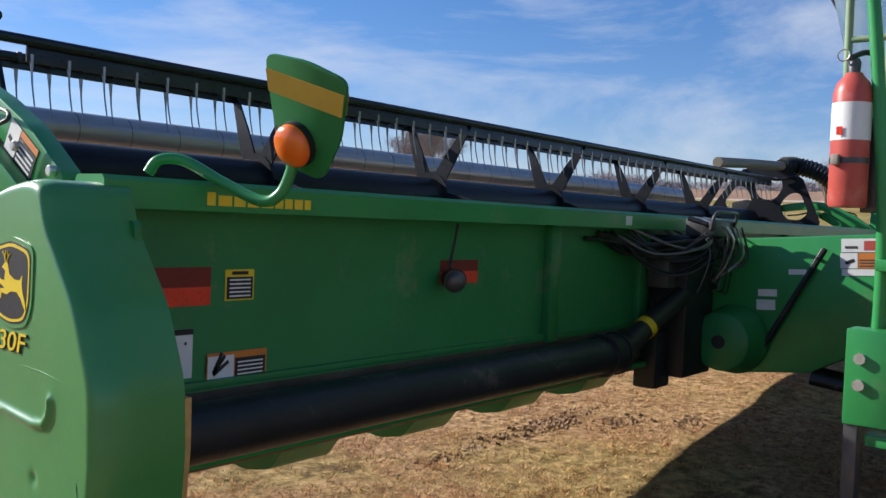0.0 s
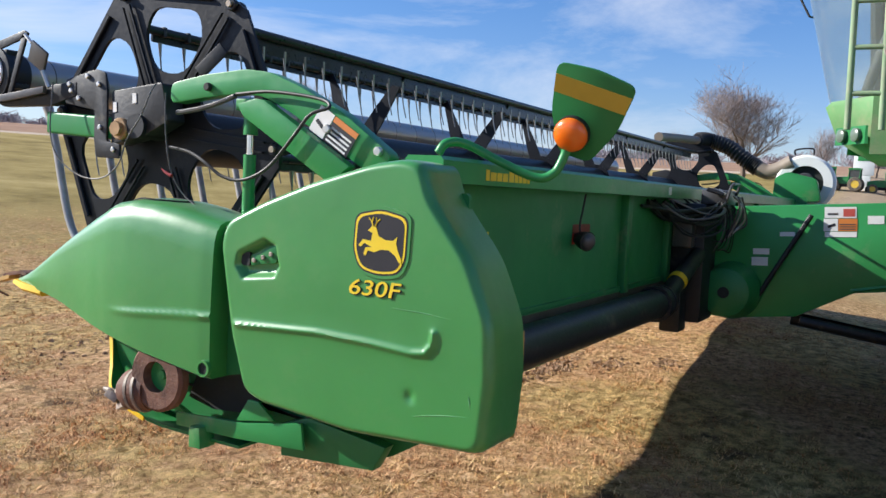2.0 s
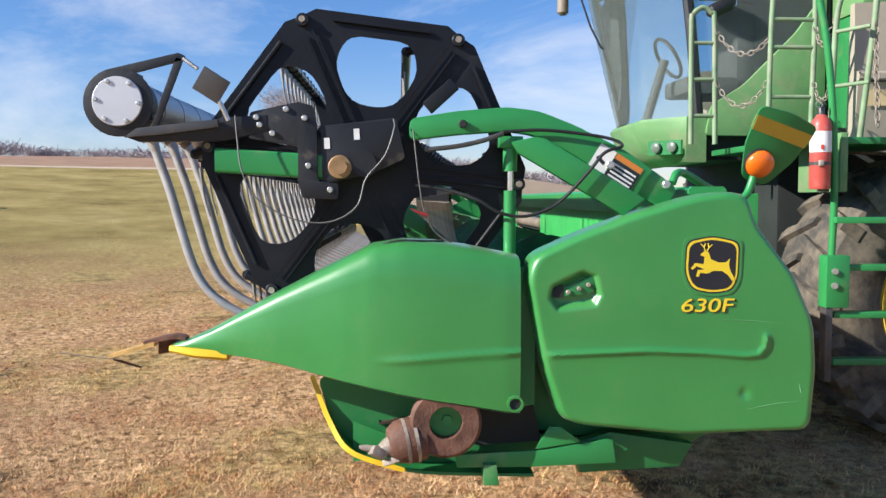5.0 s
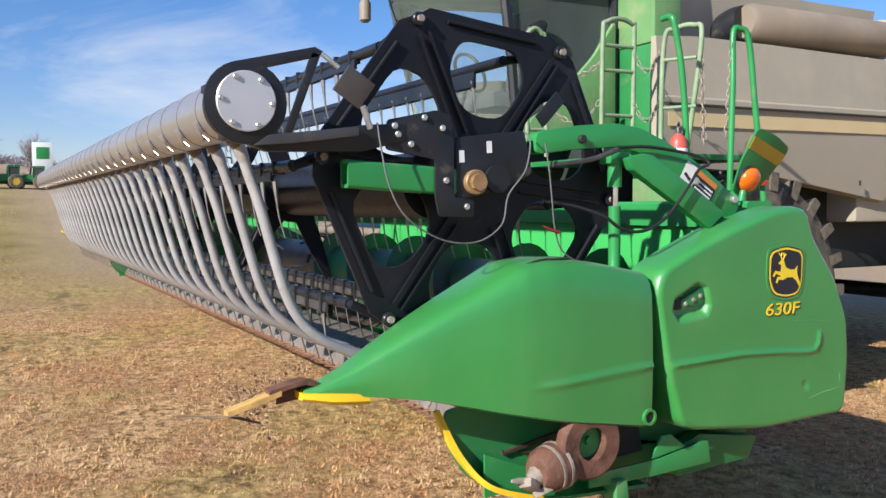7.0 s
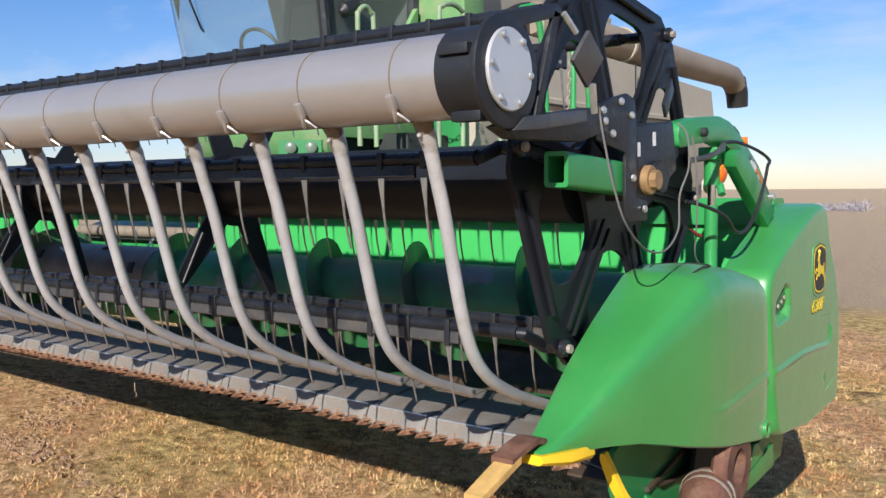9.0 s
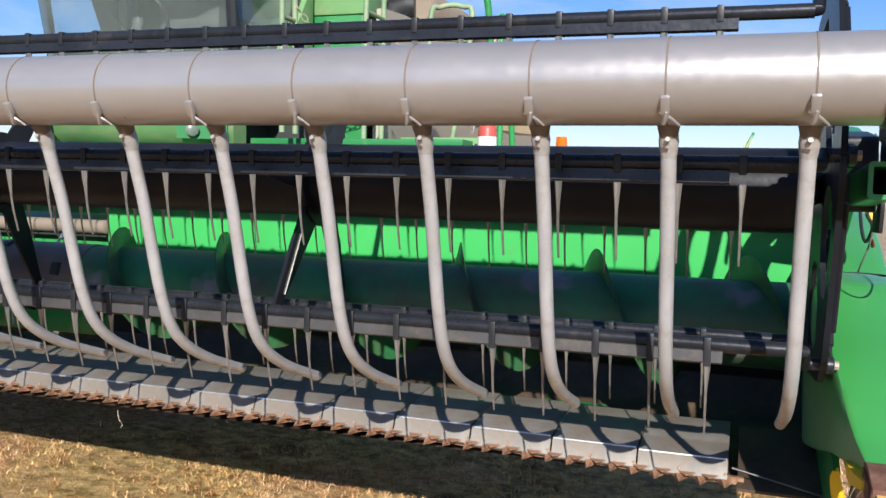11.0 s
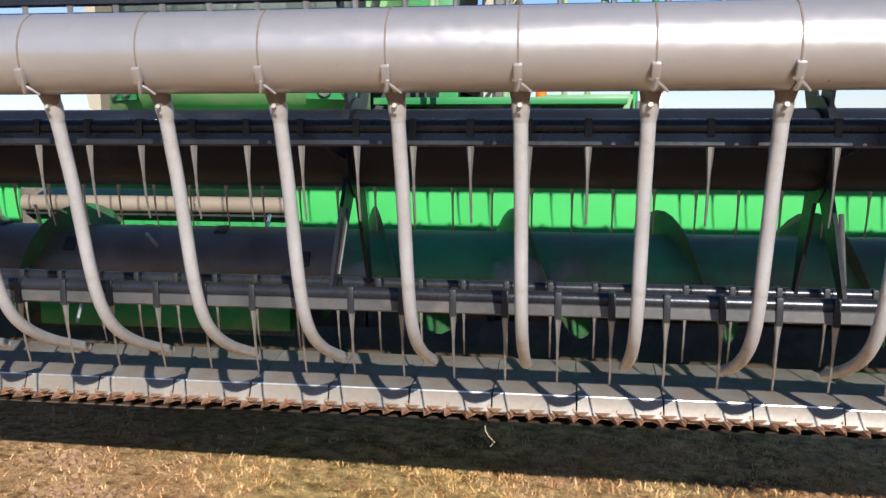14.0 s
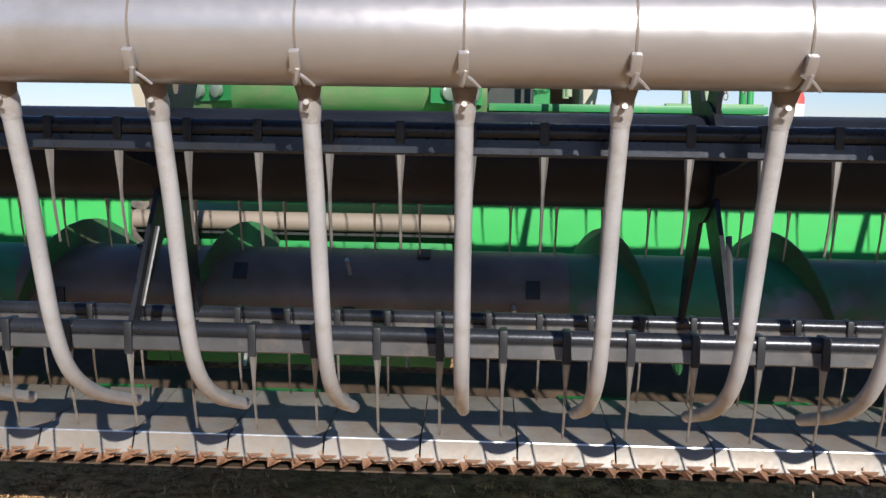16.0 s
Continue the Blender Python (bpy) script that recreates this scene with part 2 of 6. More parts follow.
TWIG = material("grey_bare_twigs", (0.33, 0.275, 0.26), 0.9, vary=0.25, scale=1)
FARWOOD = material("distant_grey_woodland", (0.34, 0.30, 0.31), 0.95, vary=0.25, scale=0.5)
SIGNW = material("white_sign_panel", (0.8, 0.82, 0.78), 0.5, vary=0.03)

GLASS = bpy.data.materials.new("tinted_cab_glass")
GLASS.use_nodes = True
GLASS.node_tree.nodes["Principled BSDF"].inputs["Specular IOR Level"].default_value = 0.9
gb = GLASS.node_tree.nodes["Principled BSDF"]
gb.inputs["Base Color"].default_value = (0.70, 0.80, 0.77, 1)
gb.inputs["Roughness"].default_value, gb.inputs["Transmission Weight"].default_value, gb.inputs["IOR"].default_value = 0.03, 1.0, 1.12
film = GLASS.node_tree.nodes.new("ShaderNodeBsdfDiffuse")
film.inputs["Color"].default_value = (0.40, 0.46, 0.43, 1)
dusty = GLASS.node_tree.nodes.new("ShaderNodeMixShader")
dusty.inputs["Fac"].default_value = 0.16
GLASS.node_tree.links.new(gb.outputs["BSDF"], dusty.inputs[1])
GLASS.node_tree.links.new(film.outputs["BSDF"], dusty.inputs[2])
GLASS.node_tree.links.new(dusty.outputs["Shader"], GLASS.node_tree.nodes["Material Output"].inputs["Surface"])


def ground_material():
    """Dry turf: straw, brown thatch, bare soil and a little green; a pale gravel yard towards -y and a ploughed strip far off."""
    m = bpy.data.materials.new("dry_turf_and_gravel")
    m.use_nodes = True
    n, l = m.node_tree.nodes, m.node_tree.links
    b = n["Principled BSDF"]
    b.inputs["Roughness"].default_value = 0.95
    b.inputs["Specular IOR Level"].default_value = 0.1
    geo = n.new("ShaderNodeNewGeometry")

    def noise_node(scale, detail=6, rough=0.6):
        q = n.new("ShaderNodeTexNoise")
        q.inputs["Scale"].default_value, q.inputs["Detail"].default_value, q.inputs["Roughness"].default_value = scale, detail, rough
        l.new(geo.outputs["Position"], q.inputs["Vector"])
        return q.outputs["Fac"]

    def ramp(fac, *stops):
        q = n.new("ShaderNodeValToRGB")
        e = q.color_ramp.elements
        while len(e) < len(stops):
            e.new(0.5)
        for el, (p, c) in zip(e, stops):
            el.position, el.color = p, (*c, 1)
        l.new(fac, q.inputs["Fac"])
        return q.outputs["Color"]

    def mix(fac, a, bb):
        q = n.new("ShaderNodeMix")
        q.data_type = "RGBA"
        l.new(fac, q.inputs["Factor"])
        l.new(a, q.inputs["A"])
        l.new(bb, q.inputs["B"])
        return q.outputs["Result"]

    near = ramp(noise_node(14, 8, 0.75), (0.39, (0.17, 0.088, 0.040)), (0.47, (0.51, 0.31, 0.14)), (0.55, (0.84, 0.53, 0.28)), (0.66, (0.95, 0.69, 0.43)))
    olive = ramp(noise_node(9, 6, 0.7), (0.38, (0.24, 0.155, 0.055)), (0.64, (0.86, 0.61, 0.27)))
    patch = ramp(noise_node(0.45, 7, 0.68), (0.47, (0, 0, 0)), (0.56, (1, 1, 1)))
    soil = ramp(noise_node(30, 5, 0.7), (0.3, (0.065, 0.036, 0.024)), (0.7, (0.22, 0.13, 0.080)))
    bare = ramp(noise_node(0.9, 8, 0.72), (0.575, (0, 0, 0)), (0.64, (0.9, 0.9, 0.9)))
    rusty = ramp(noise_node(17, 8, 0.8), (0.36, (0.15, 0.072, 0.036)), (0.50, (0.58, 0.335, 0.165)), (0.66, (0.88, 0.60, 0.36)))
    blotch = ramp(noise_node(1.2, 8, 0.74), (0.45, (0, 0, 0)), (0.55, (1, 1, 1)))
    turf = mix(bare, mix(patch, mix(blotch, near, rusty), olive), soil)
    gravel = ramp(noise_node(25, 6, 0.7), (0.3, (0.36, 0.25, 0.15)), (0.7, (0.58, 0.44, 0.30)))
    sep = n.new("ShaderNodeSeparateXYZ")
    l.new(geo.outputs["Position"], sep.inputs["Vector"])
    yard = n.new("ShaderNodeMapRange")
    yard.inputs["From Min"].default_value, yard.inputs["From Max"].default_value = -9.0, -10.5
    l.new(sep.outputs["Y"], yard.inputs["Value"])
    rad = n.new("ShaderNodeVectorMath")
    rad.operation = "LENGTH"
    flat = n.new("ShaderNodeCombineXYZ")
    l.new(sep.outputs["X"], flat.inputs["X"])
    l.new(sep.outputs["Y"], flat.inputs["Y"])
    l.new(flat.outputs["Vector"], rad.inputs[0])

    def zone(r0, r1):
        q = n.new("ShaderNodeMapRange")
        q.inputs["From Min"].default_value, q.inputs["From Max"].default_value = r0, r1
        l.new(rad.outputs["Value"], q.inputs["Value"])
        return q.outputs["Result"]

    meadow = ramp(noise_node(0.45, 8, 0.7), (0.30, (0.21, 0.155, 0.050)), (0.50, (0.37, 0.280, 0.100)), (0.70, (0.52, 0.40, 0.17)))
    turf = mix(zone(8.0, 17.0), turf, meadow)
    plough = ramp(noise_node(0.6, 6, 0.6), (0.3, (0.34, 0.20, 0.13)), (0.7, (0.46, 0.30, 0.20)))
    lane = ramp(noise_node(1.0, 4, 0.6), (0.3, (0.55, 0.44, 0.32)), (0.7, (0.66, 0.54, 0.42)))
    land = mix(zone(42.6, 42.9), mix(zone(41.0, 41.4), turf, lane), plough)
    east, south = n.new("ShaderNodeMapRange"), n.new("ShaderNodeMapRange")
    east.inputs["From Min"].default_value, east.inputs["From Max"].default_value = 11.5, 14.0
    south.inputs["From Min"].default_value, south.inputs["From Max"].default_value = 2.5, 0.5
    l.new(sep.outputs["X"], east.inputs["Value"])
    l.new(sep.outputs["Y"], south.inputs["Value"])
    lot = n.new("ShaderNodeMath")
    lot.operation = "MULTIPLY"
    l.new(east.outputs["Result"], lot.inputs[0])
    l.new(south.outputs["Result"], lot.inputs[1])
    both = n.new("ShaderNodeMath")
    both.operation = "MAXIMUM"
    l.new(lot.outputs["Value"], both.inputs[0])
    l.new(yard.outputs["Result"], both.inputs[1])
    l.new(mix(both.outputs["Value"], land, gravel), b.inputs["Base Color"])
    bp = n.new("ShaderNodeBump")
    bp.inputs["Strength"].default_value, bp.inputs["Distance"].default_value = 1.0, 0.06
    l.new(noise_node(13, 8, 0.8), bp.inputs["Height"])
    l.new(bp.outputs["Normal"], b.inputs["Normal"])
    return m


TURF = ground_material()


def blade_material():
    m = bpy.data.materials.new("dry_grass_blades")
    m.use_nodes = True
    n, l = m.node_tree.nodes, m.node_tree.links
    b = n["Principled BSDF"]
    b.inputs["Roughness"].default_value = 0.8
    b.inputs["Specular IOR Level"].default_value = 0.15
    geo = n.new("ShaderNodeNewGeometry")
    q = n.new("ShaderNodeTexNoise")
    q.inputs["Scale"].default_value, q.inputs["Detail"].default_value = 6.0, 6
    l.new(geo.outputs["Position"], q.inputs["Vector"])
    add = n.new("ShaderNodeMath")
    add.operation = "MULTIPLY_ADD"
    add.inputs[1].default_value, add.inputs[2].default_value = 0.42, -0.21
    l.new(geo.outputs["Random Per Island"], add.inputs[0])
    ad2 = n.new("ShaderNodeMath")
    l.new(add.outputs["Value"], ad2.inputs[0])
    l.new(q.outputs["Fac"], ad2.inputs[1])
    r = n.new("ShaderNodeValToRGB")
    e = r.color_ramp.elements
    e.new(0.5), e.new(0.7)
    for el, (p, c) in zip(e, ((0.32, (0.25, 0.120, 0.056)), (0.45, (0.68, 0.395, 0.19)), (0.57, (0.96, 0.68, 0.41)), (0.76, (0.66, 0.47, 0.19)))):
        el.position, el.color = p, (*c, 1)
    l.new(ad2.outputs["Value"], r.inputs["Fac"])
    hue = r.outputs["Color"]
    for scale, detail, rough, lo, hi, tone in ((1.2, 8, 0.74, 0.45, 0.55, (0.88, 0.72, 0.66)), (0.45, 7, 0.68, 0.47, 0.56, (0.97, 0.94, 0.76))):
        z = n.new("ShaderNodeTexNoise")
        z.inputs["Scale"].default_value, z.inputs["Detail"].default_value, z.inputs["Roughness"].default_value = scale, detail, rough
        l.new(geo.outputs["Position"], z.inputs["Vector"])
        f = n.new("ShaderNodeMapRange")
        f.inputs["From Min"].default_value, f.inputs["From Max"].default_value = lo, hi
        l.new(z.outputs["Fac"], f.inputs["Value"])
        mx = n.new("ShaderNodeMix")
        mx.data_type, mx.blend_type = "RGBA", "MULTIPLY"
        mx.inputs["B"].default_value = (*tone, 1)
        l.new(f.outputs["Result"], mx.inputs["Factor"])
        l.new(hue, mx.inputs["A"])
        hue = mx.outputs["Result"]
    l.new(hue, b.inputs["Base Color"])
    return m


BLADES = blade_material()


# ---- mesh helpers ----
def link(name, bm, mat, smooth=True):
    me = bpy.data.meshes.new(name)
    bm.to_mesh(me)
    bm.free()
    me.materials.append(mat)
    ob = new(name, me)
    if smooth:
        for p in me.polygons:
            p.use_smooth = True
        me.set_sharp_from_angle(angle=radians(38))
    return ob


def part(name, bm, mat, parent, label=""):
    ob = link(name, bm, mat)
    ob.parent = parent
    return tagged(ob, label=label)


def twin(ob, parent, m):
    """A further piece on the mesh of ob."""
    o = new(ob.name.split(".")[0], ob.data)
    o.parent = parent
    o.matrix_basis = m
    if ob.get("label"):
        o["label"] = ob["label"]
    return o


def thing(name, label, category, group="", at=(0, 0, 0)):
    ob = new(name)
    ob.location = at
    ob.empty_display_size = 0.2
    return tagged(ob, label, category, group)


def box(bm, x0, x1, y0, y1, z0, z1, bevel=0.0, m=None):
    v = [bm.verts.new((x, y, z)) for x in (x0, x1) for y in (y0, y1) for z in (z0, z1)]
    f = [bm.faces.new([v[i] for i in q]) for q in ((0, 1, 3, 2), (4, 6, 7, 5), (0, 4, 5, 1), (2, 3, 7, 6), (0, 2, 6, 4), (1, 5, 7, 3))]
    if bevel:
        r = bmesh.ops.bevel(bm, geom=list({e for q in f for e in q.edges}), offset=bevel, segments=2, affect="EDGES", profile=0.6)
        v = list({w for q in r["faces"] for w in q.verts} | {w for w in v if w.is_valid})
    if m is not None:
        bmesh.ops.transform(bm, matrix=m, verts=v)
    return bm


def prism(bm, outline, x0, x1, bevel=0.0):
    """A plate or beam: an outline of (y, z) carried from x0 to x1."""
    a = [bm.verts.new((x0, y, z)) for y, z in outline]
    b = [bm.verts.new((x1, y, z)) for y, z in outline]
    n = len(outline)
    f = [bm.faces.new(a), bm.faces.new(b[::-1])]
    f += [bm.faces.new((a[i], b[i], b[(i + 1) % n], a[(i + 1) % n])) for i in range(n)]
    bmesh.ops.recalc_face_normals(bm, faces=f)
    if bevel:
        bmesh.ops.bevel(bm, geom=list({e for q in f for e in q.edges}), offset=bevel, segments=2, affect="EDGES", profile=0.6)
    return bm


def tube(bm, pts, r, sides=10, caps=True, flat=1.0):
    """A round bar along points; r one radius or one for each point."""
    pts = [Vector(p) for p in pts]
    rs = r if isinstance(r, (list, tuple)) else [r] * len(pts)
    rings, up = [], None
    for i, p in enumerate(pts):
        d = (pts[min(i + 1, len(pts) - 1)] - pts[max(i - 1, 0)]).normalized()
        if up is None:
            up = d.cross(Vector((0.31, 0.2, 0.93))).normalized()
        up = (up - d * up.dot(d)).normalized()
        w = d.cross(up)
        rings.append([bm.verts.new(p + (up * math.cos(a) + w * math.sin(a) * flat) * rs[i]) for a in (2 * math.pi * k / sides for k in range(sides))])
    for s, t in zip(rings, rings[1:]):
        for k in range(sides):
            bm.faces.new((s[k], s[(k + 1) % sides], t[(k + 1) % sides], t[k]))
    if caps:
        bm.faces.new(rings[0][::-1]), bm.faces.new(rings[-1])
    return bm


def curve(ctrl, n=8):
    """Points of a smooth line through the given ones."""
    c = [Vector(p) for p in ctrl]
    c = [2 * c[0] - c[1]] + c + [2 * c[-1] - c[-2]]
    out = []
    for i in range(1, len(c) - 2):
        for k in range(n):
            t = k / n
            p0, p1, p2, p3 = c[i - 1], c[i], c[i + 1], c[i + 2]
            out.append(0.5 * (2 * p1 + (p2 - p0) * t + (2 * p0 - 5 * p1 + 4 * p2 - p3) * t * t + (3 * p1 - p0 - 3 * p2 + p3) * t ** 3))
    return out + [c[-2]]


def disc(bm, c, r, x0, x1, sides=32, hole=0.0, bevel=0.0):
    """A disc or ring round an axis along x."""
    y, z = c
    ring = lambda x, q: [bm.verts.new((x, y + q * math.cos(2 * math.pi * k / sides), z + q * math.sin(2 * math.pi * k / sides))) for k in range(sides)]
    prof = [(x0, r - bevel), (x0 + bevel, r), (x1 - bevel, r), (x1, r - bevel)] if bevel else [(x0, r), (x1, r)]
    if hole:
        prof = [(x0, hole)] + prof + [(x1, hole)]
    rs = [ring(*p) for p in prof]
    pairs = list(zip(rs, rs[1:])) + ([(rs[-1], rs[0])] if hole else [])
    f = [bm.faces.new((a[k], b[k], b[(k + 1) % sides], a[(k + 1) % sides])) for a, b in pairs for k in range(sides)]
    if not hole:
        f += [bm.faces.new(rs[0]), bm.faces.new(rs[-1][::-1])]
    bmesh.ops.recalc_face_normals(bm, faces=f)
    return bm


def loft(bm, rings, close=True, caps=True):
    vs = [[bm.verts.new(p) for p in r] for r in rings]
    n, f = len(rings[0]), []
    for a, b in zip(vs, vs[1:]):
        for k in range(n if close else n - 1):
            f.append(bm.faces.new((a[k], a[(k + 1) % n], b[(k + 1) % n], b[k])))
    if caps:
        f += [bm.faces.new(vs[0]), bm.faces.new(vs[-1])]
    bmesh.ops.recalc_face_normals(bm, faces=f)
    return bm


def rounded(pts, r, n=4):
    """An outline of (y, z) with its corners rounded."""
    out, c = [], [Vector((*p, 0)) for p in pts]
    for i, p in enumerate(c):
        a, b = c[i - 1] - p, c[(i + 1) % len(c)] - p
        d = min(r, 0.45 * a.length, 0.45 * b.length)
        s, e = p + a.normalized() * d, p + b.normalized() * d
        for k in range(n + 1):
            t = k / n
            q = s * (1 - t) ** 2 + p * 2 * t * (1 - t) + e * t * t
            out.append((q.x, q.y))
    return out


def cut_plate(bm, outer, holes, x0, x1):
    """A flat plate in the y-z plane with a rounded hole in each of the cells (outline, hole) given."""
    for cell, hole in zip(outer, holes):
        cx, cy = sum(p[0] for p in hole) / len(hole), sum(p[1] for p in hole) / len(hole)

        def at(poly, a):
            d, best = (math.cos(a), math.sin(a)), 0
            for (ax, ay), (bx, by) in zip(poly, poly[1:] + poly[:1]):
                ex, ey = bx - ax, by - ay
                det = d[0] * -ey + d[1] * ex
                if abs(det) > 1e-9:
                    s = ((ax - cx) * -ey + (ay - cy) * ex) / det
                    u = (d[0] * (ay - cy) - d[1] * (ax - cx)) / det
                    if s > 0 and -1e-6 <= u <= 1 + 1e-6:
                        best = max(best, s)
            return cx + d[0] * best, cy + d[1] * best

        angles = sorted({round(math.atan2(p[1] - cy, p[0] - cx), 5) for p in cell} | {round(-math.pi + 2 * math.pi * k / 28, 5) for k in range(28)})
        o, h = [at(cell, a) for a in angles], [at(hole, a) for a in angles]
        vo0, vh0 = [bm.verts.new((x0, *p)) for p in o], [bm.verts.new((x0, *p)) for p in h]
        vo1, vh1 = [bm.verts.new((x1, *p)) for p in o], [bm.verts.new((x1, *p)) for p in h]
        n = len(angles)
        for k in range(n):
            j = (k + 1) % n
            bm.faces.new((vo0[k], vh0[k], vh0[j], vo0[j]))
            bm.faces.new((vo1[j], vh1[j], vh1[k], vo1[k]))
            bm.faces.new((vh0[k], vh1[k], vh1[j], vh0[j]))
            bm.faces.new((vo0[j], vo1[j], vo1[k], vo0[k]))
    return bm


def card(bm, origin, u, v, rects, lift, thick=0.001):
    """Flat decal pieces on a plane: rects of (u0, u1, v0, v1) in metres."""
    o, u, v = Vector(origin), Vector(u).normalized(), Vector(v).normalized()
    w = u.cross(v)
    for u0, u1, v0, v1 in rects:
        q = [o + u * a + v * c + w * lift for a, c in ((u0, v0), (u1, v0), (u1, v1), (u0, v1))]
        t = [p + w * thick for p in q]
        a, b = [bm.verts.new(p) for p in q], [bm.verts.new(p) for p in t]
        bm.faces.new(a[::-1]), bm.faces.new(b)
        for k in range(4):
            bm.faces.new((a[k], a[(k + 1) % 4], b[(k + 1) % 4], b[k]))
    return bm


def bolt_heads(bm, spots, r=0.012, x0=-0.03, x1=-0.01, sides=8):
    for y, z in spots:
        disc(bm, (y, z), r, x0, x1, sides, bevel=0.003)
    return bm


def B():
    return bmesh.new()


# ---- ground and distance ----
def height(x, y):
    """Gentle unevenness near by, level far off, rising a little towards +y."""
    r = math.hypot(x - 2, y)
    near = 0.035 * noise.noise(Vector((x * 0.5, y * 0.5, 0))) + 0.02 * noise.noise(Vector((x * 1.7, y * 1.7, 3))) if r < 30 else 0
    near_rise = 0.045 * max(0.0, min(x, 8.0) - 0.8) * max(0.0, min((y + 3.0) / 3.0, 1.0))
    turn = math.degrees(math.atan2(y, x - 2))
    t = max(0.0, min((turn + 32) / 36, 1.0)) * max(0.0, min((150 - turn) / 40, 1.0))
    far = 0.092 * max(0.0, min(r, 42.0) - 9.0) + 0.062 * max(0.0, min(r, 68.0) - 42.0)
    return near * max(0.0, 1 - r / 30) + near_rise + far * t * t * (3 - 2 * t)


def build_ground():
    steps = [0.25 * k for k in range(33)]
    while steps[-1] < 1500:
        steps.append(steps[-1] * 1.16)
    xs = [2 + s for s in [-q for q in steps[:0:-1]] + steps]
    ys = [s for s in [-q for q in steps[:0:-1]] + steps]
    bm = B()
    grid = [[bm.verts.new((x, y, height(x, y))) for x in xs] for y in ys]
    for r0, r1 in zip(grid, grid[1:]):
        for k in range(len(xs) - 1):
            bm.faces.new((r0[k], r0[k + 1], r1[k + 1], r1[k]))
    ob = link("ground", bm, TURF)
    tagged(ob, "dry straw-coloured turf with bare soil and a gravel yard", "ground", kind="structure")


def build_grass():
    """Fine short blades in clumps, thick in patches and thin over the bare soil."""
    rng = np.random.default_rng(4)
    n = 330000
    ang, dist = rng.uniform(0, 6.283, n), 0.4 + 16.0 * rng.random(n) ** 0.72
    x, y = -0.2 + dist * np.cos(ang), 0.8 + dist * np.sin(ang)
    ok = (x < 10.0) & (y > -7.0) & (rng.random(n) > (dist - 7.0) / 9.0)
    x, y = x[ok], y[ok]
    keep = np.array([noise.noise(Vector((a * 0.9, b * 0.9, 7))) + 0.9 * noise.noise(Vector((a * 5, b * 5, 2))) > q for a, b, q in zip(x, y, rng.uniform(-0.6, 0.45, len(x)))])
    x, y = x[keep], y[keep]
    z = np.array([height(a, b) for a, b in zip(x, y)])
    per = 5
    tuft = rng.uniform(0.6, 1.5, len(x))
    x, y, z, tuft = np.repeat(x, per), np.repeat(y, per), np.repeat(z, per), np.repeat(tuft, per)
    m = len(x)
    x, y = x + rng.normal(0, 0.011, m), y + rng.normal(0, 0.011, m)
    ang, h, w = rng.uniform(0, 6.283, m), rng.uniform(0.012, 0.036, m) * tuft, rng.uniform(0.0016, 0.0042, m)
    lean = h * rng.uniform(0.2, 2.4, m)
    dx, dy = np.cos(ang), np.sin(ang)
    verts = np.empty((m, 3, 3))
    verts[:, 0] = np.stack((x - dy * w, y + dx * w, z - 0.004), 1)
    verts[:, 1] = np.stack((x + dy * w, y - dx * w, z - 0.004), 1)
    verts[:, 2] = np.stack((x + dx * lean, y + dy * lean, z + h * 0.8), 1)
    me = bpy.data.meshes.new("grass")
    me.from_pydata(verts.reshape(-1, 3).tolist(), [], np.arange(3 * m).reshape(-1, 3).tolist())
    me.materials.append(BLADES)
    tagged(new("grass", me), "short dry straw-coloured grass with green tufts", "grass", kind="stuff")


def build_soil():
    """Torn-up clods of dark soil lying in loose strips on the turf."""
    rng = random.Random(11)
    bm = B()
    for cx, cy, rx, ry, n in SOIL_STRIPS:
        for _ in range(n):
            x, y = cx + rng.gauss(0, rx), cy + rng.gauss(0, ry)
            r = rng.choice((0.006, 0.009, 0.013, 0.020)) * rng.uniform(0.7, 1.2)
            hit = bmesh.ops.create_icosphere(bm, subdivisions=1, radius=r, matrix=Matrix.Translation((x, y, height(x, y) + r * 0.15)))
            for v in hit["verts"]:
                v.co += Vector((rng.uniform(-1, 1), rng.uniform(-1, 1), rng.uniform(-1.4, 0.1))) * r * 0.45
    tagged(link("soil_clods", bm, SOIL), "dark torn-up soil clods on the dry turf", "soil", kind="stuff")


# ---- the cutting platform ----
LEFT, RIGHT = -0.15, 9.55
MID = 0.5 * (LEFT + RIGHT)
header = thing("grain_header", "wide green grain cutting platform raised on its combine", "farm header")


def shield_outline(k=0.0):
    pts = [(0.648, 1.375), (0.622, 1.455), (0.45, 1.535), (0.24, 1.613), (0.0, 1.682), (-0.115, 1.698), (-0.185, 1.686), (-0.225, 1.575),
           (-0.375, 1.385), (-0.458, 1.195), (-0.470, 1.015), (-0.452, 0.785), (-0.23, 0.780), (0.05, 0.772), (0.26, 0.795), (0.435, 0.812),
           (0.515, 0.842), (0.583, 1.04)]
    cy, cz = 0.1, 1.2
    return [(y + (cy - y) * k, z + (cz - z) * k) for y, z in pts]


SWAGE = [(0.60, 1.083), (0.42, 1.091), (0.19, 1.099), (-0.02, 1.090), (-0.185, 1.077), (-0.236, 1.083), (-0.260, 1.112), (-0.264, 1.150)]
RECESS = [(0.562, 1.295), (0.552, 1.343), (0.435, 1.402), (0.385, 1.385), (0.365, 1.310), (0.385, 1.268), (0.53, 1.252)]


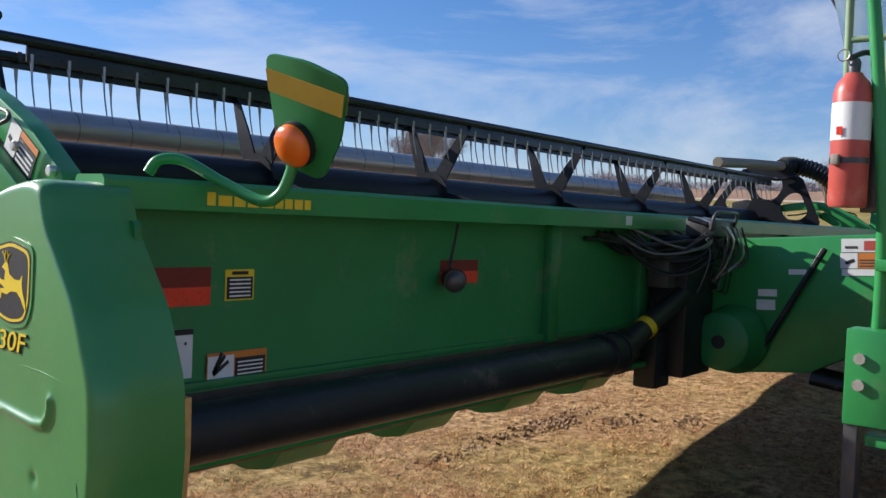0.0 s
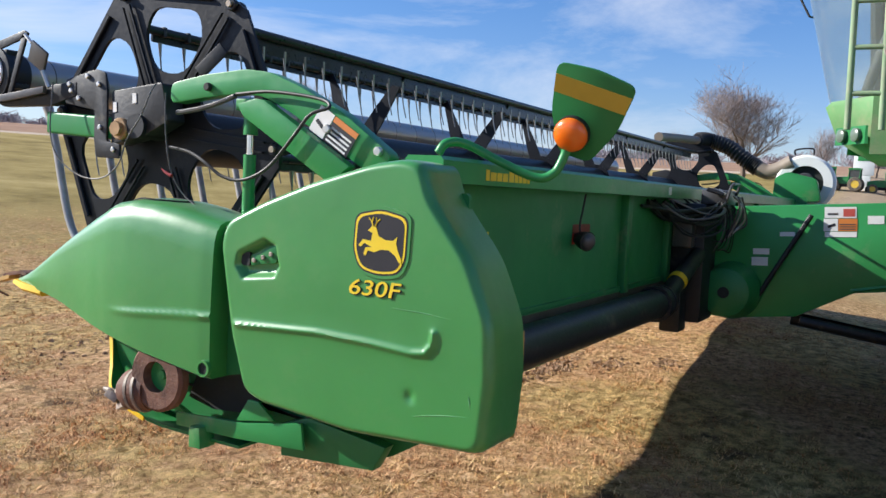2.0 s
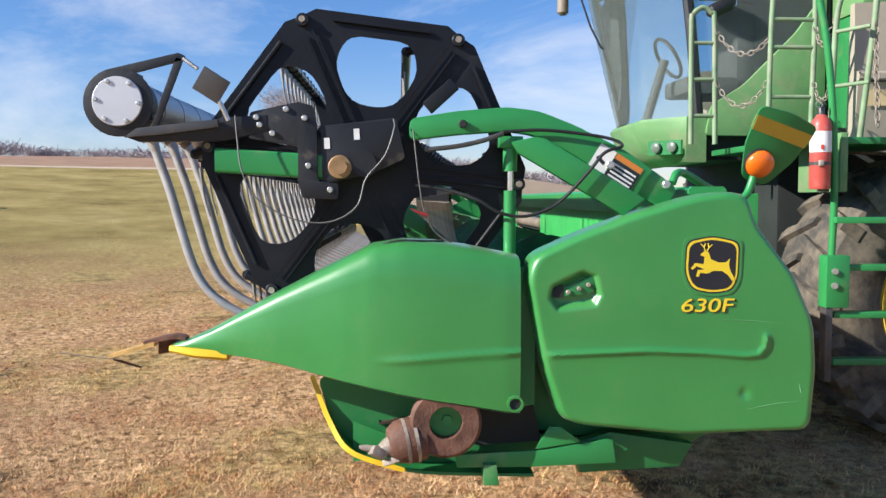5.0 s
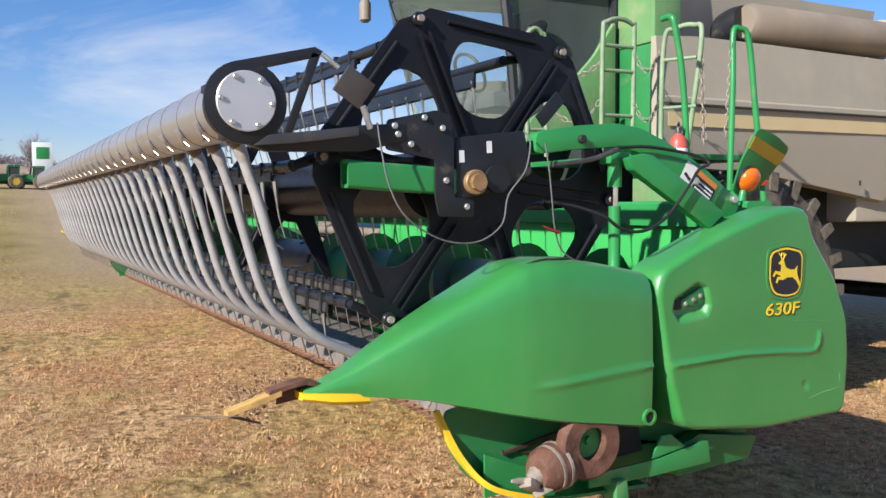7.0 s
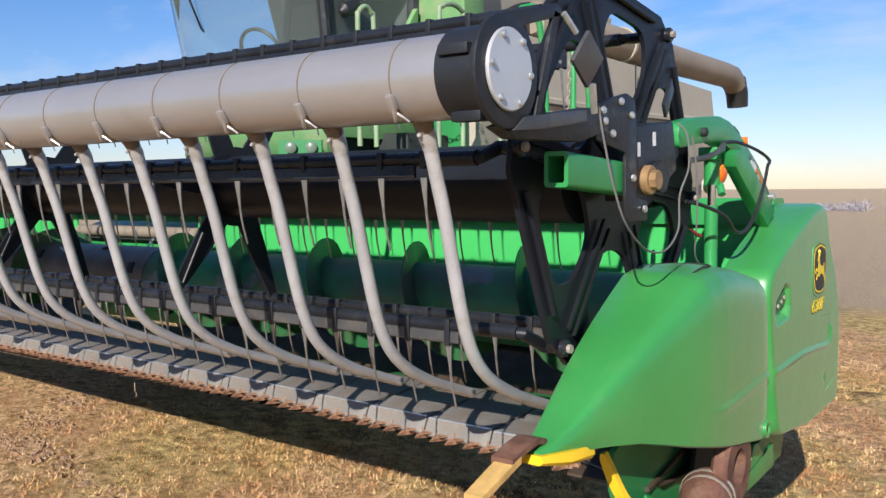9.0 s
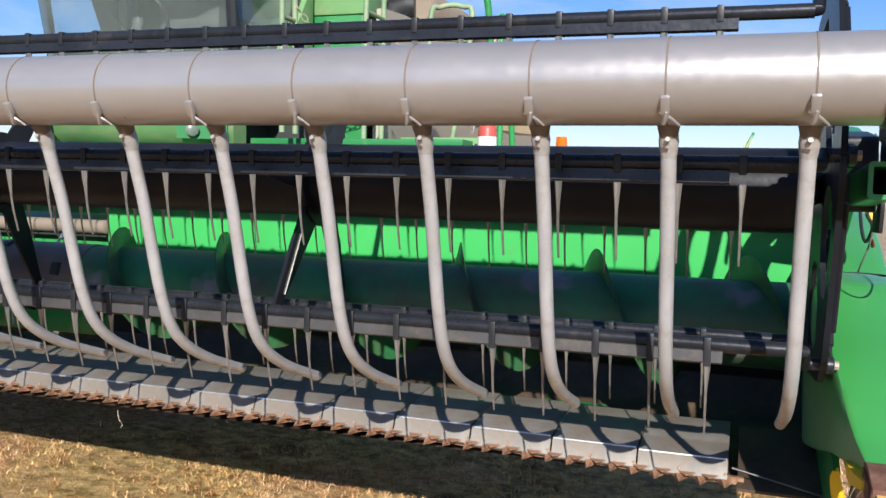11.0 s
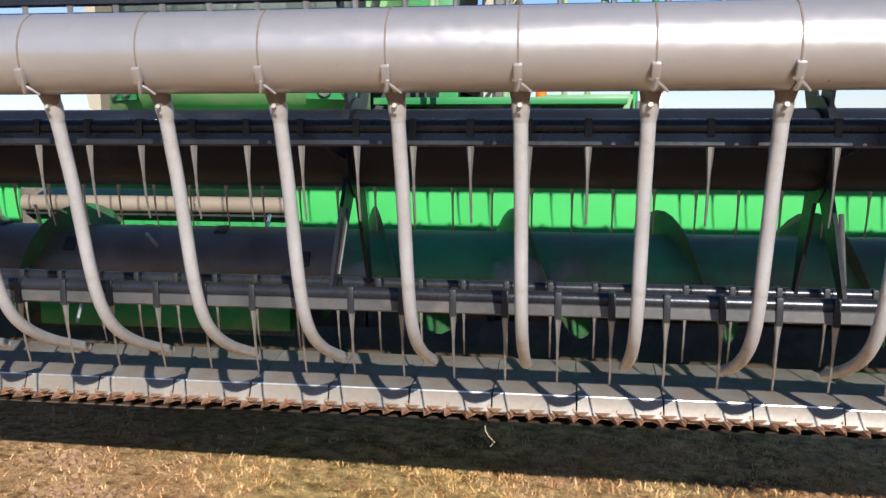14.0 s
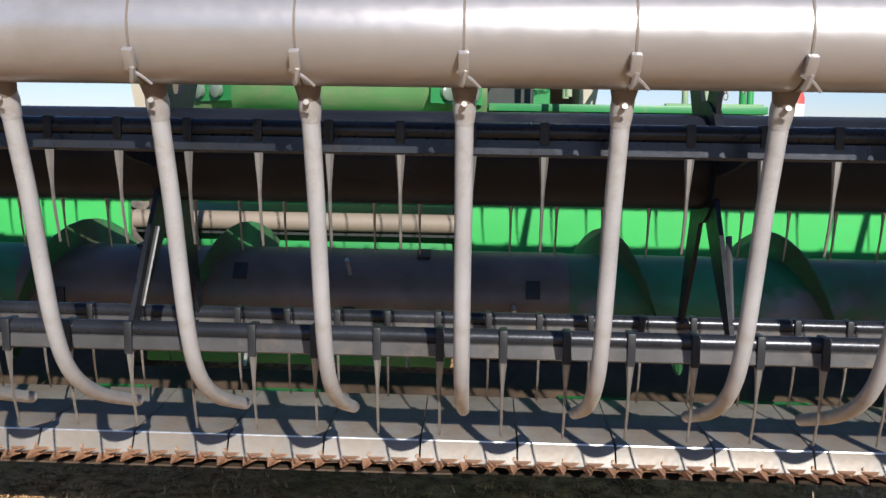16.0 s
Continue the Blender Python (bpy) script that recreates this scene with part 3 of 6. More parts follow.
def to_line(y, z, line):
    """The distance from a point to a line of (y, z)."""
    best = 9.0
    for (ay, az), (by, bz) in zip(line, line[1:]):
        ey, ez = by - ay, bz - az
        t = max(0.0, min(1.0, ((y - ay) * ey + (z - az) * ez) / (ey * ey + ez * ez)))
        best = min(best, math.hypot(y - ay - ey * t, z - az - ez * t))
    return best


def within(y, z, poly):
    odd = False
    for (ay, az), (by, bz) in zip(poly, poly[1:] + poly[:1]):
        if (az > z) != (bz > z) and y < ay + (z - az) / (bz - az) * (by - ay):
            odd = not odd
    return odd


def even(outline, n):
    """The closed outline again with n points at even steps."""
    pts = [Vector((*p, 0)) for p in outline] + [Vector((*outline[0], 0))]
    legs = [(b - a).length for a, b in zip(pts, pts[1:])]
    total, out, i, gone = sum(legs), [], 0, 0.0
    for k in range(n):
        d = total * k / n
        while gone + legs[i] < d:
            gone += legs[i]
            i += 1
        q = pts[i].lerp(pts[i + 1], (d - gone) / max(legs[i], 1e-9))
        out.append((q.x, q.y))
    return out


def shield_relief(y, z):
    """How far the moulded face stands out: a soft crease, a hand recess, a small dent and a slight bow."""
    d = to_line(y, z, SWAGE)
    fade = max(0.0, min(1.0, (0.62 - y) / 0.05))
    out = (0.0090 * math.exp(-(d / 0.0105) ** 2) + 0.002 * math.exp(-(d / 0.04) ** 2)) * fade
    edge = to_line(y, z, RECESS + RECESS[:1])
    f = max(0.0, min(1.0, (edge + 0.006 if within(y, z, RECESS) else 0.006 - edge) / 0.030))
    out -= 0.030 * f * f * (3 - 2 * f)
    out -= 0.007 * math.exp(-(((y + 0.185) / 0.016) ** 2 + ((z - 0.935) / 0.020) ** 2))
    out += 0.0010 * noise.noise(Vector((y * 2.2, z * 2.2, 5))) + 0.0006 * noise.noise(Vector((y * 7, z * 7, 1)))
    return out


def build_end_shield(side):
    """side 1 builds the left end, -1 its mirror at the right end."""
    X = (lambda x: x) if side > 0 else (lambda x: 2 * MID - x)
    bm = B()
    n, steps = 340, 76
    o = even(rounded(shield_outline(), 0.045, 4), n)
    inner = lambda y: 0.10 if y < -0.12 else 0.03
    rings = [[(X(inner(y)), y, z) for y, z in o], [(X(-0.04), y, z) for y, z in o], [(X(-0.105), y, z) for y, z in o]]
    for q in range(1, steps):
        k = 0.985 * q / (steps - 1)
        r = min(1.0, k / 0.055)
        lift = 0.045 * math.sqrt(1 - (1 - r) ** 2)
        f = max(0.0, min(1.0, (k - 0.03) / 0.06))
        ring = [(y + (0.1 - y) * k, z + (1.2 - z) * k) for y, z in o]
        rings.append([(X(-0.105 - lift - f * shield_relief(y, z)), y, z) for y, z in ring])
    loft(bm, rings)
    shield = part("end_shield", bm, MOULD, header, "green moulded plastic end shield")
    bm = B()
    prism(bm, rounded([(0.505, 1.300), (0.508, 1.335), (0.395, 1.385), (0.380, 1.370), (0.388, 1.318)], 0.012), X(-0.134), X(-0.122), 0.002)
    part("latch_plate", bm, SHEET, shield, "small green latch plate with three bolts")
    for p in ((0.488, 1.320), (0.447, 1.333), (0.412, 1.347)):
        part("latch_bolt", bolt_heads(B(), [p], 0.0095, X(-0.142), X(-0.134)), DULL, shield)
    # near-black patch: shade at the front end of the hand recess put into colour
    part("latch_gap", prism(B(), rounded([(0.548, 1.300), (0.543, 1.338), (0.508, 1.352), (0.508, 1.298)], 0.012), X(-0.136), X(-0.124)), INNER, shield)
    if side < 0:
        return
    # round-cornered emblem: dark field, yellow rim and a plain yellow leaping shape
    def badge(s):
        return rounded([(-0.05 + 0.100 * s, 1.421 + 0.092 * s), (-0.05, 1.421 + 0.112 * s), (-0.05 - 0.104 * s, 1.421 + 0.090 * s), (-0.05 - 0.100 * s, 1.421 - 0.05 * s), (-0.05 - 0.075 * s, 1.421 - 0.097 * s), (-0.05, 1.421 - 0.108 * s), (-0.05 + 0.078 * s, 1.421 - 0.092 * s), (-0.05 + 0.106 * s, 1.421 - 0.03 * s)], 0.03)
    for nm, s, mat, x in (("emblem_rim", 1.10, MOULD, -0.1535), ("emblem_edge", 1.0, INK, -0.1543), ("emblem_border", 0.95, DECALY, -0.1550), ("emblem_field", 0.875, INK, -0.1557)):
        part(nm, prism(B(), badge(s), x, -0.146), mat, shield)
    bm = B()
    body = [(-0.048, 0.036), (-0.030, 0.052), (-0.016, 0.047), (-0.006, 0.020), (0.022, 0.008), (0.050, 0.008), (0.066, 0.022), (0.062, 0.000), (0.068, -0.022), (0.082, -0.048), (0.086, -0.068), (0.074, -0.060), (0.060, -0.040),
            (0.036, -0.024), (0.004, -0.024), (-0.020, -0.034), (-0.046, -0.030), (-0.052, -0.046), (-0.062, -0.044), (-0.054, -0.020), (-0.030, -0.018), (-0.060, -0.006), (-0.074, -0.020), (-0.082, -0.014), (-0.066, 0.006), (-0.034, 0.002), (-0.030, 0.028)]
    prism(bm, [(-0.05 - u, 1.424 + v) for u, v in body], -0.1566, -0.1550)
    part("emblem_shape", bm, DECALY, shield)
    bm = B()
    for line in (((-0.028, 0.050), (-0.034, 0.066), (-0.046, 0.078)), ((-0.033, 0.064), (-0.028, 0.080)), ((-0.022, 0.050), (-0.014, 0.064), (-0.018, 0.080)), ((-0.014, 0.064), (-0.002, 0.074))):
        tube(bm, [(-0.1560, -0.05 - u, 1.424 + v) for u, v in line], 0.0022, 5)
    part("emblem_lines", bm, DECALY, shield)
    for p, q in (((-0.10, 1.215), (-0.33, 1.20)), ((-0.20, 0.875), (-0.40, 0.905)), ((-0.395, 0.97), (-0.402, 0.93))):
        part("scratch", tube(B(), [(-0.1505, *p), (-0.1508, 0.5 * (p[0] + q[0]), 0.5 * (p[1] + q[1]) + 0.004), (-0.1495, *q)], [0.0006, 0.0014, 0.0006], 4), WEAR, shield)
    return shield


def lettering(text, size, where, mat, parent, name, extrude=0.001, shear=0.0, offset=0.0):
    cu = bpy.data.curves.new(name, "FONT")
    cu.body, cu.size, cu.extrude, cu.align_x, cu.align_y, cu.shear, cu.offset = text, size, extrude, "CENTER", "CENTER", shear, offset
    tmp = bpy.data.objects.new(name, cu)
    me = bpy.data.meshes.new_from_object(tmp)
    bpy.data.objects.remove(tmp)
    me.materials.clear()
    me.materials.append(mat)
    me.transform(where)
    ob = new(name, me)
    ob.parent = parent
    return ob


left_shield = build_end_shield(1)
build_end_shield(-1)
# reads from the outer, -x side
SIDE = Matrix(((0, 0, -1, 0), (-1, 0, 0, 0), (0, 1, 0, 0), (0, 0, 0, 1)))
lettering("630F", 0.072, Matrix.Translation((-0.1525, -0.033, 1.266)) @ SIDE @ Matrix.Diagonal((1.42, 1, 1, 1)), INK, left_shield, "model_number_shadow", 0.0008, 0.15, 0.0016)
lettering("630F", 0.072, Matrix.Translation((-0.1538, -0.030, 1.268)) @ SIDE @ Matrix.Diagonal((1.42, 1, 1, 1)), DECALY, left_shield, "model_number", 0.0008, 0.15, 0.0004)


def build_divider(side):
    X = (lambda x: x) if side > 0 else (lambda x: 2 * MID - x)
    rows = [(0.668, -0.150, 0.13, 1.452, 0.865), (0.72, -0.155, 0.145, 1.462, 0.868), (0.86, -0.157, 0.155, 1.490, 0.892), (0.99, -0.157, 0.160, 1.508, 0.912), (1.11, -0.155, 0.160, 1.512, 0.935),
            (1.22, -0.148, 0.155, 1.496, 0.960), (1.33, -0.132, 0.150, 1.440, 0.985), (1.46, -0.105, 0.140, 1.375, 1.018), (1.58, -0.080, 0.128, 1.312, 1.048), (1.70, -0.052, 0.112, 1.245, 1.066),
            (1.84, -0.022, 0.090, 1.165, 1.082), (1.93, -0.002, 0.072, 1.125, 1.09), (1.985, 0.018, 0.052, 1.110, 1.095)]
    crease = [(1.20, 1.063), (1.05, 1.072), (0.86, 1.087), (0.66, 1.099)]
    rings = []
    for k in range(4 * (len(rows) - 1) + 1):
        i, f = min(k // 4, len(rows) - 2), (k - 4 * min(k // 4, len(rows) - 2)) / 4
        y, xo, xi, zt, zb = (p + (q - p) * f for p, q in zip(rows[i], rows[i + 1]))
        h, w = zt - zb, xi - xo
        side_z = [zb + h * q / 72 for q in range(1, 57)]
        sec = [(xo + 0.012 * w / 0.3, zb)]
        for z in side_z:
            bow = -0.006 * math.sin(math.pi * min(1.0, (z - zb) / (0.80 * h)))
            d = to_line(y, z, crease)
            out = 0.009 * math.exp(-(d / 0.010) ** 2) * max(0.0, min(1.0, (1.22 - y) / 0.12))
            sec.append((xo + bow - out, z))
        sec += [(xo + 0.012 * w, zb + 0.86 * h), (xo + 0.05 * w, zb + 0.925 * h), (xo + 0.115 * w, zb + 0.968 * h), (xo + 0.22 * w, zb + 0.99 * h), (xo + 0.42 * w, zt), (xo + 0.70 * w, zt + 0.002),
                (xi - 0.10 * w, zt - 0.004 * h), (xi - 0.03 * w, zt - 0.02 * h), (xi, zt - 0.06 * h), (xi, zb + 0.5 * h), (xi - 0.01, zb)]
        rings.append([(X(a), y, z) for a, z in sec])
    bm = B()
    loft(bm, rings)
    d = part("crop_divider", bm, MOULD, header, "pointed green moulded crop divider")
    lid = B()
    tube(lid, [(X(0.005 + 0.085 * math.cos(a)), 1.10 + 0.15 * math.sin(a), 1.512 - 0.06 * max(0.0, math.sin(a)) ** 2 + (0.0 if math.sin(a) > 0 else 0.006 * math.sin(a))) for a in (2 * math.pi * q / 36 for q in range(37))], 0.0035, 6)
    part("lid_seam", lid, INNER, d, "dark seam of the round lid on top")
    bm = B()
    disc(bm, (0.688, 0.905), 0.031, X(-0.168) if side > 0 else X(-0.150), X(-0.150) if side > 0 else X(-0.168), 24, hole=0.022)
    part("pivot_eye", bm, MOULD, d)
    part("pivot_bolt", disc(B(), (0.688, 0.905), 0.022, X(-0.160), X(-0.150), 16), INNER, d)
    bm = B()
    rr = [[(X(-0.025), 1.774, 1.050), (X(-0.034), 1.774, 1.062), (X(-0.030), 1.774, 1.086), (X(0.10), 1.774, 1.086), (X(0.10), 1.774, 1.050)],
          [(X(-0.024), 1.90, 1.062), (X(-0.036), 1.90, 1.073), (X(-0.030), 1.90, 1.098), (X(0.105), 1.90, 1.098), (X(0.105), 1.90, 1.062)],
          [(X(0.004), 1.998, 1.080), (X(-0.006), 1.998, 1.088), (X(0.0), 1.998, 1.104), (X(0.090), 1.998, 1.104), (X(0.090), 1.998, 1.080)]]
    loft(bm, rr)
    part("divider_tip", bm, YELLOW, d, "yellow divider tip strip")
    bm = B()
    prism(bm, [(0.60, 0.88), (0.71, 0.86), (0.76, 1.42), (0.60, 1.40)], X(-0.06), X(-0.05))
    part("gap_panel", bm, SHEET, d)
    if side < 0:  # the far divider is hinged up a little
        hinge = Matrix.Translation((0, 0.688, 0.905))
        d.matrix_basis = hinge @ Matrix.Rotation(radians(13.5), 4, "X") @ hinge.inverted()
    return d


build_divider(1)
build_divider(-1)


def build_end_frame(side):
    """The end sheet with its runner, knife drive and wheel under the shields."""
    X = (lambda x: x) if side > 0 else (lambda x: 2 * MID - x)
    bm = B()
    prism(bm, rounded([(1.44, 0.96), (1.395, 0.81), (1.32, 0.705), (1.20, 0.650), (0.99, 0.612), (0.64, 0.600), (0.02, 0.640), (-0.25, 0.80), (-0.25, 1.60), (0.30, 1.50), (0.62, 1.35), (1.0, 1.05)], 0.03), X(0.075), X(0.095))
    e = part("end_sheet", bm, SHEET, header)
    run = curve([(0.090, 1.470, 0.965), (0.080, 1.455, 0.930), (0.040, 1.400, 0.800), (-0.025, 1.318, 0.695), (-0.050, 1.150, 0.636), (-0.052, 1.02, 0.610), (-0.052, 0.80, 0.600), (-0.052, 0.60, 0.594)], 5)
    ends = [(run[max(0, k - 1)], p, run[min(len(run) - 1, k + 1)]) for k, p in enumerate(run)]
    normal = [Vector((0, (c - a).z, -(c - a).y)).normalized() * -1 for a, _, c in ends]
    bm = B()
    loft(bm, [[(X(p.x), p.y, p.z), (X(p.x), p.y - q.y * 0.012, p.z - q.z * 0.012), (X(0.10), p.y - q.y * 0.012, p.z - q.z * 0.012), (X(0.10), p.y, p.z)] for p, q in zip(run, normal)])
    part("runner", bm, SHEET, e)
    bm = B()
    wide = [0.006 + 0.026 * math.exp(-((k - 9) / 7) ** 2) for k in range(len(run))]
    loft(bm, [[(X(p.x - 0.006), p.y + q.y * 0.004, p.z + q.z * 0.004), (X(p.x - 0.006), p.y - q.y * 0.016, p.z - q.z * 0.016), (X(p.x + w), p.y + q.y * 0.001, p.z + q.z * 0.001), (X(p.x + w), p.y + q.y * 0.004, p.z + q.z * 0.004)] for p, q, w in list(zip(run, normal, wide))[:23]])
    part("runner_edge", bm, YELLOW, e, "worn yellow edge of the runner")
    bm = B()
    prism(bm, [(0.905, 0.690), (0.56, 0.705), (0.30, 0.748), (0.285, 0.652), (0.60, 0.640), (0.90, 0.640)], X(-0.075), X(-0.062), 0.002)
    prism(bm, [(0.60, 0.708), (0.545, 0.795), (0.50, 0.795), (0.42, 0.735)], X(-0.075), X(-0.062), 0.002)
    part("runner_bracket", bm, GREEN, e)
    bm = B()
    prism(bm, [(0.42, 0.60), (0.02, 0.62), (-0.03, 0.71), (0.30, 0.76), (0.42, 0.72)], X(-0.03), X(0.03), 0.004)
    part("rear_skid", bm, SHEET, e)
    bm = B()
    disc(bm, (0.945, 0.832), 0.135, X(-0.150), X(-0.095), 36, hole=0.062, bevel=0.012)
    # flat near-black sheet behind the wheel, the recess's shade as colour
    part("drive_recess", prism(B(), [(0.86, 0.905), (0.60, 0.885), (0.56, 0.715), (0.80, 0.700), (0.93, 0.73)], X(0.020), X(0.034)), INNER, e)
    part("drive_wheel", bm, RUST, e, "rust-brown ring-shaped drive wheel")
    part("wheel_bolt", disc(disc(B(), (0.945, 0.835), 0.062, X(-0.110), X(-0.10), 20), (0.938, 0.838), 0.018, X(-0.125), X(-0.108), 8), GREEN, e)
    bm = B()
    tube(bm, [(X(-0.08), 1.02, 0.76), (X(-0.085), 1.07, 0.755), (X(-0.095), 1.13, 0.748), (X(-0.10), 1.16, 0.744)], [0.080, 0.088, 0.080, 0.055], 22)
    part("drive_hub", bm, RUST, e)
    for q in (0.0, 0.035):
        part("hub_ring", tube(B(), [(X(-0.083 - q * 0.2), 1.055 + q, 0.757 - q * 0.15), (X(-0.085 - q * 0.2), 1.067 + q, 0.755 - q * 0.15)], 0.0905 - q * 0.12, 22), DULL, e)
    bm = B()
    tube(bm, [(X(-0.085), 1.13, 0.735), (X(-0.10), 1.165, 0.728), (X(-0.112), 1.19, 0.722)], [0.045, 0.038, 0.022], 10)
    box(bm, -0.028, 0.028, -0.03, 0.03, -0.018, 0.018, 0.009, Matrix.Translation((X(-0.118), 1.20, 0.715)) @ Euler((0.5, 0.3, 0.4)).to_matrix().to_4x4())
    box(bm, -0.022, 0.022, -0.045, 0.04, -0.013, 0.013, 0.006, Matrix.Translation((X(-0.115), 1.14, 0.685)) @ Euler((-0.4, 0.2, -0.4)).to_matrix().to_4x4())
    tube(bm, [(X(-0.11), 1.20, 0.725), (X(-0.11), 1.25, 0.732), (X(-0.108), 1.27, 0.735)], [0.014, 0.012, 0.006], 8)
    part("knife_drive_joint", bm, DULL, e, "dirty cast knife drive joint")
    bm = B()
    prism(bm, [(0.80, 0.66), (0.75, 0.66), (0.74, 0.58), (0.80, 0.58)], X(-0.11), X(-0.03), 0.003)
    prism(bm, [(1.30, 0.80), (1.10, 0.72), (0.95, 0.66), (1.30, 0.64)], X(0.025), X(0.034))
    part("lug", bm, GREEN, e)
    if side < 0:  # the far end of the flexing cutter bar rides higher
        e.matrix_basis = Matrix.Translation((0, -0.06, 0.15))
    return e


build_end_frame(1)
build_end_frame(-1)

# back of the platform
bm = B()
prism(bm, [(-0.168, 1.628), (-0.168, 1.705), (-0.155, 1.718), (-0.03, 1.718), (-0.018, 1.705), (-0.018, 1.60), (-0.03, 1.60), (-0.03, 1.64), (-0.155, 1.628)], 0.03, 9.38)
part("top_beam", bm, GREEN, header, "long green top beam")
SHEETP = [(-0.055, 1.63), (-0.055, 1.12), (-0.075, 1.07), (-0.10, 0.90), (-0.02, 0.80), (0.14, 0.745), (0.40, 0.720), (0.62, 0.745), (0.75, 0.790), (0.96, 0.765), (1.12, 0.775)]
for x0, x1 in ((0.05, 3.95), (5.45, 9.35)):
    back = [(y - 0.006, z - 0.002) for y, z in SHEETP]
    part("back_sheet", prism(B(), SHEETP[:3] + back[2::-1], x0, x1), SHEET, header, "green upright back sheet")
    # thin overlay on the same sheet, its sunlit side painted brighter
    part("back_liner", prism(B(), [(-0.051, 1.60), (-0.051, 1.12), (-0.070, 1.07), (-0.073, 1.07), (-0.0545, 1.12), (-0.0545, 1.60)], x0 + 0.01, x1 - 0.01), SUNLIT_SHEET, header, "inner face of the back sheet with sunlight put into its green")
    part("trough", prism(B(), SHEETP[2:] + back[:1:-1], x0, x1), TROUGH, header, "worn dark steel trough under the auger")
bm = B()
prism(bm, [(-0.05, 1.63), (-0.05, 1.55), (-0.058, 1.55), (-0.058, 1.63)], 3.95, 5.45)
part("opening_top", bm, SHEET, header)
FL = SHEETP[4:]
bm = B()
prism(bm, FL + [(y, z - 0.006) for y, z in FL][::-1], 3.95, 5.45)
part("opening_frame", bm, TROUGH, header)
part("opening_roller", tube(B(), [(3.95, -0.06, 1.470), (3.96, -0.06, 1.470), (5.43, -0.06, 1.470)], [0.030, 0.043, 0.043], 18), SPOUT, header, "straw-dusted bar across the feeder opening")
# near-black strip painting the shade in the gap under the bar
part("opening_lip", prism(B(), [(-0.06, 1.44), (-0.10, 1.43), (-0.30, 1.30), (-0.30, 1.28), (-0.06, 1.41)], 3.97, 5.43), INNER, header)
for x in (2.44, 3.40, 5.95, 7.0, 8.2):
    part("back_rib", box(B(), x - 0.045, x + 0.045, -0.105, -0.058, 1.06, 1.63, 0.008), SHEET, header)
bm = B()
box(bm, 0.05, 3.9, -0.085, -0.060, 1.075, 1.10, 0.004)
part("sheet_fold", bm, SHEET, header)
part("torque_tube", tube(B(), [(0.10, -0.165, 0.965), (2.72, -0.175, 0.968), (2.80, -0.178, 0.968), (2.81, -0.178, 0.968), (2.95, -0.178, 0.968)], [0.092, 0.092, 0.092, 0.104, 0.104], 28), BLACK, header, "long black drive shaft tube")
part("tube_band", disc(disc(B(), (-0.178, 0.968), 0.112, 2.80, 2.83, 28), (-0.178, 0.968), 0.112, 2.93, 2.96, 28), HOSE, header)
part("drive_shaft", tube(B(), [(2.95, -0.18, 0.97), (3.06, -0.19, 1.0), (3.24, -0.215, 1.095), (3.5, -0.25, 1.22), (3.62, -0.26, 1.28)], [0.075, 0.06, 0.058, 0.055, 0.05], 16), HOSE, header)
part("shaft_ring", tube(B(), [(3.205, -0.208, 1.078), (3.245, -0.216, 1.098)], 0.063, 18), YELLOW, header, "yellow ring on the drive shaft")
bm = B()
box(bm, 3.55, 3.95, -0.30, -0.06, 0.78, 1.60, 0.02)
box(bm, 3.40, 3.60, -0.20, -0.06, 0.72, 1.05, 0.02)
part("gearbox_column", bm, BLACK, header)
part("corner_post", loft(B(), [[(0.102, y, z), (0.124, y, z), (0.124, y + 0.030, z), (0.102, y + 0.030, z)] for y, z in ((-0.440, 0.790), (-0.458, 1.015), (-0.456, 1.150))]), WOOD, header, "yellowish drilled strip down the shield edge")
part("lower_rail", box(B(), 0.10, 3.9, -0.14, -0.09, 0.845, 0.875, 0.004), GREEN, header)
for k in range(12):
    x = 0.95 + 0.76 * k if k < 4 else 1.5 + 0.76 * k
    if x > 9.2:
        continue
    bm = B()
    prism(bm, rounded([(0.12, 0.76), (0.20, 0.66), (0.34, 0.63), (0.60, 0.65), (0.78, 0.75), (0.78, 0.79)], 0.03), x, x + 0.30, 0.004)
    part("skid_shoe", bm, SHEET, header)

part("drive_cover_plate", prism(B(), rounded([(0.12, 1.66), (0.10, 1.98), (-0.05, 2.06), (-0.40, 1.98), (-0.46, 1.70)], 0.05), 9.36, 9.50, 0.01), GREEN, header, "green drive cover on the far end")

# decals on the back sheet
part("red_reflector", card(card(B(), (0.46, -0.0625, 1.335), (-1, 0, 0), (0, 0, 1), [(0, 0.30, 0, 0.058)], 0.0), (0.46, -0.0625, 1.335), (1, 0, 0), (0, 0, 1), [(-0.30, 0, 0, 0.058)], 0.0), REDREF, header)
part("dark_reflector", card(B(), (0.16, -0.0625, 1.393), (1, 0, 0), (0, 0, 1), [(0, 0.30, 0, 0.062)], 0.0), REDDARK, header)
part("caution_decal", card(B(), (0.515, -0.0625, 1.345), (1, 0, 0), (0, 0, 1), [(0, 0.115, 0, 0.10)], 0.0), DECALY, header, "yellow-edged caution decal")
part("caution_text", card(B(), (0.515, -0.0645, 1.345), (1, 0, 0), (0, 0, 1), [(0.006, 0.109, 0.005, 0.076), (0.025, 0.09, 0.083, 0.094)], 0.0), INK, header)
part("caution_lines", card(B(), (0.515, -0.066, 1.345), (1, 0, 0), (0, 0, 1), [(0.016, 0.10, 0.012 + 0.013 * k, 0.017 + 0.013 * k) for k in range(5)], 0.0, 0.0006), WHITE, header)
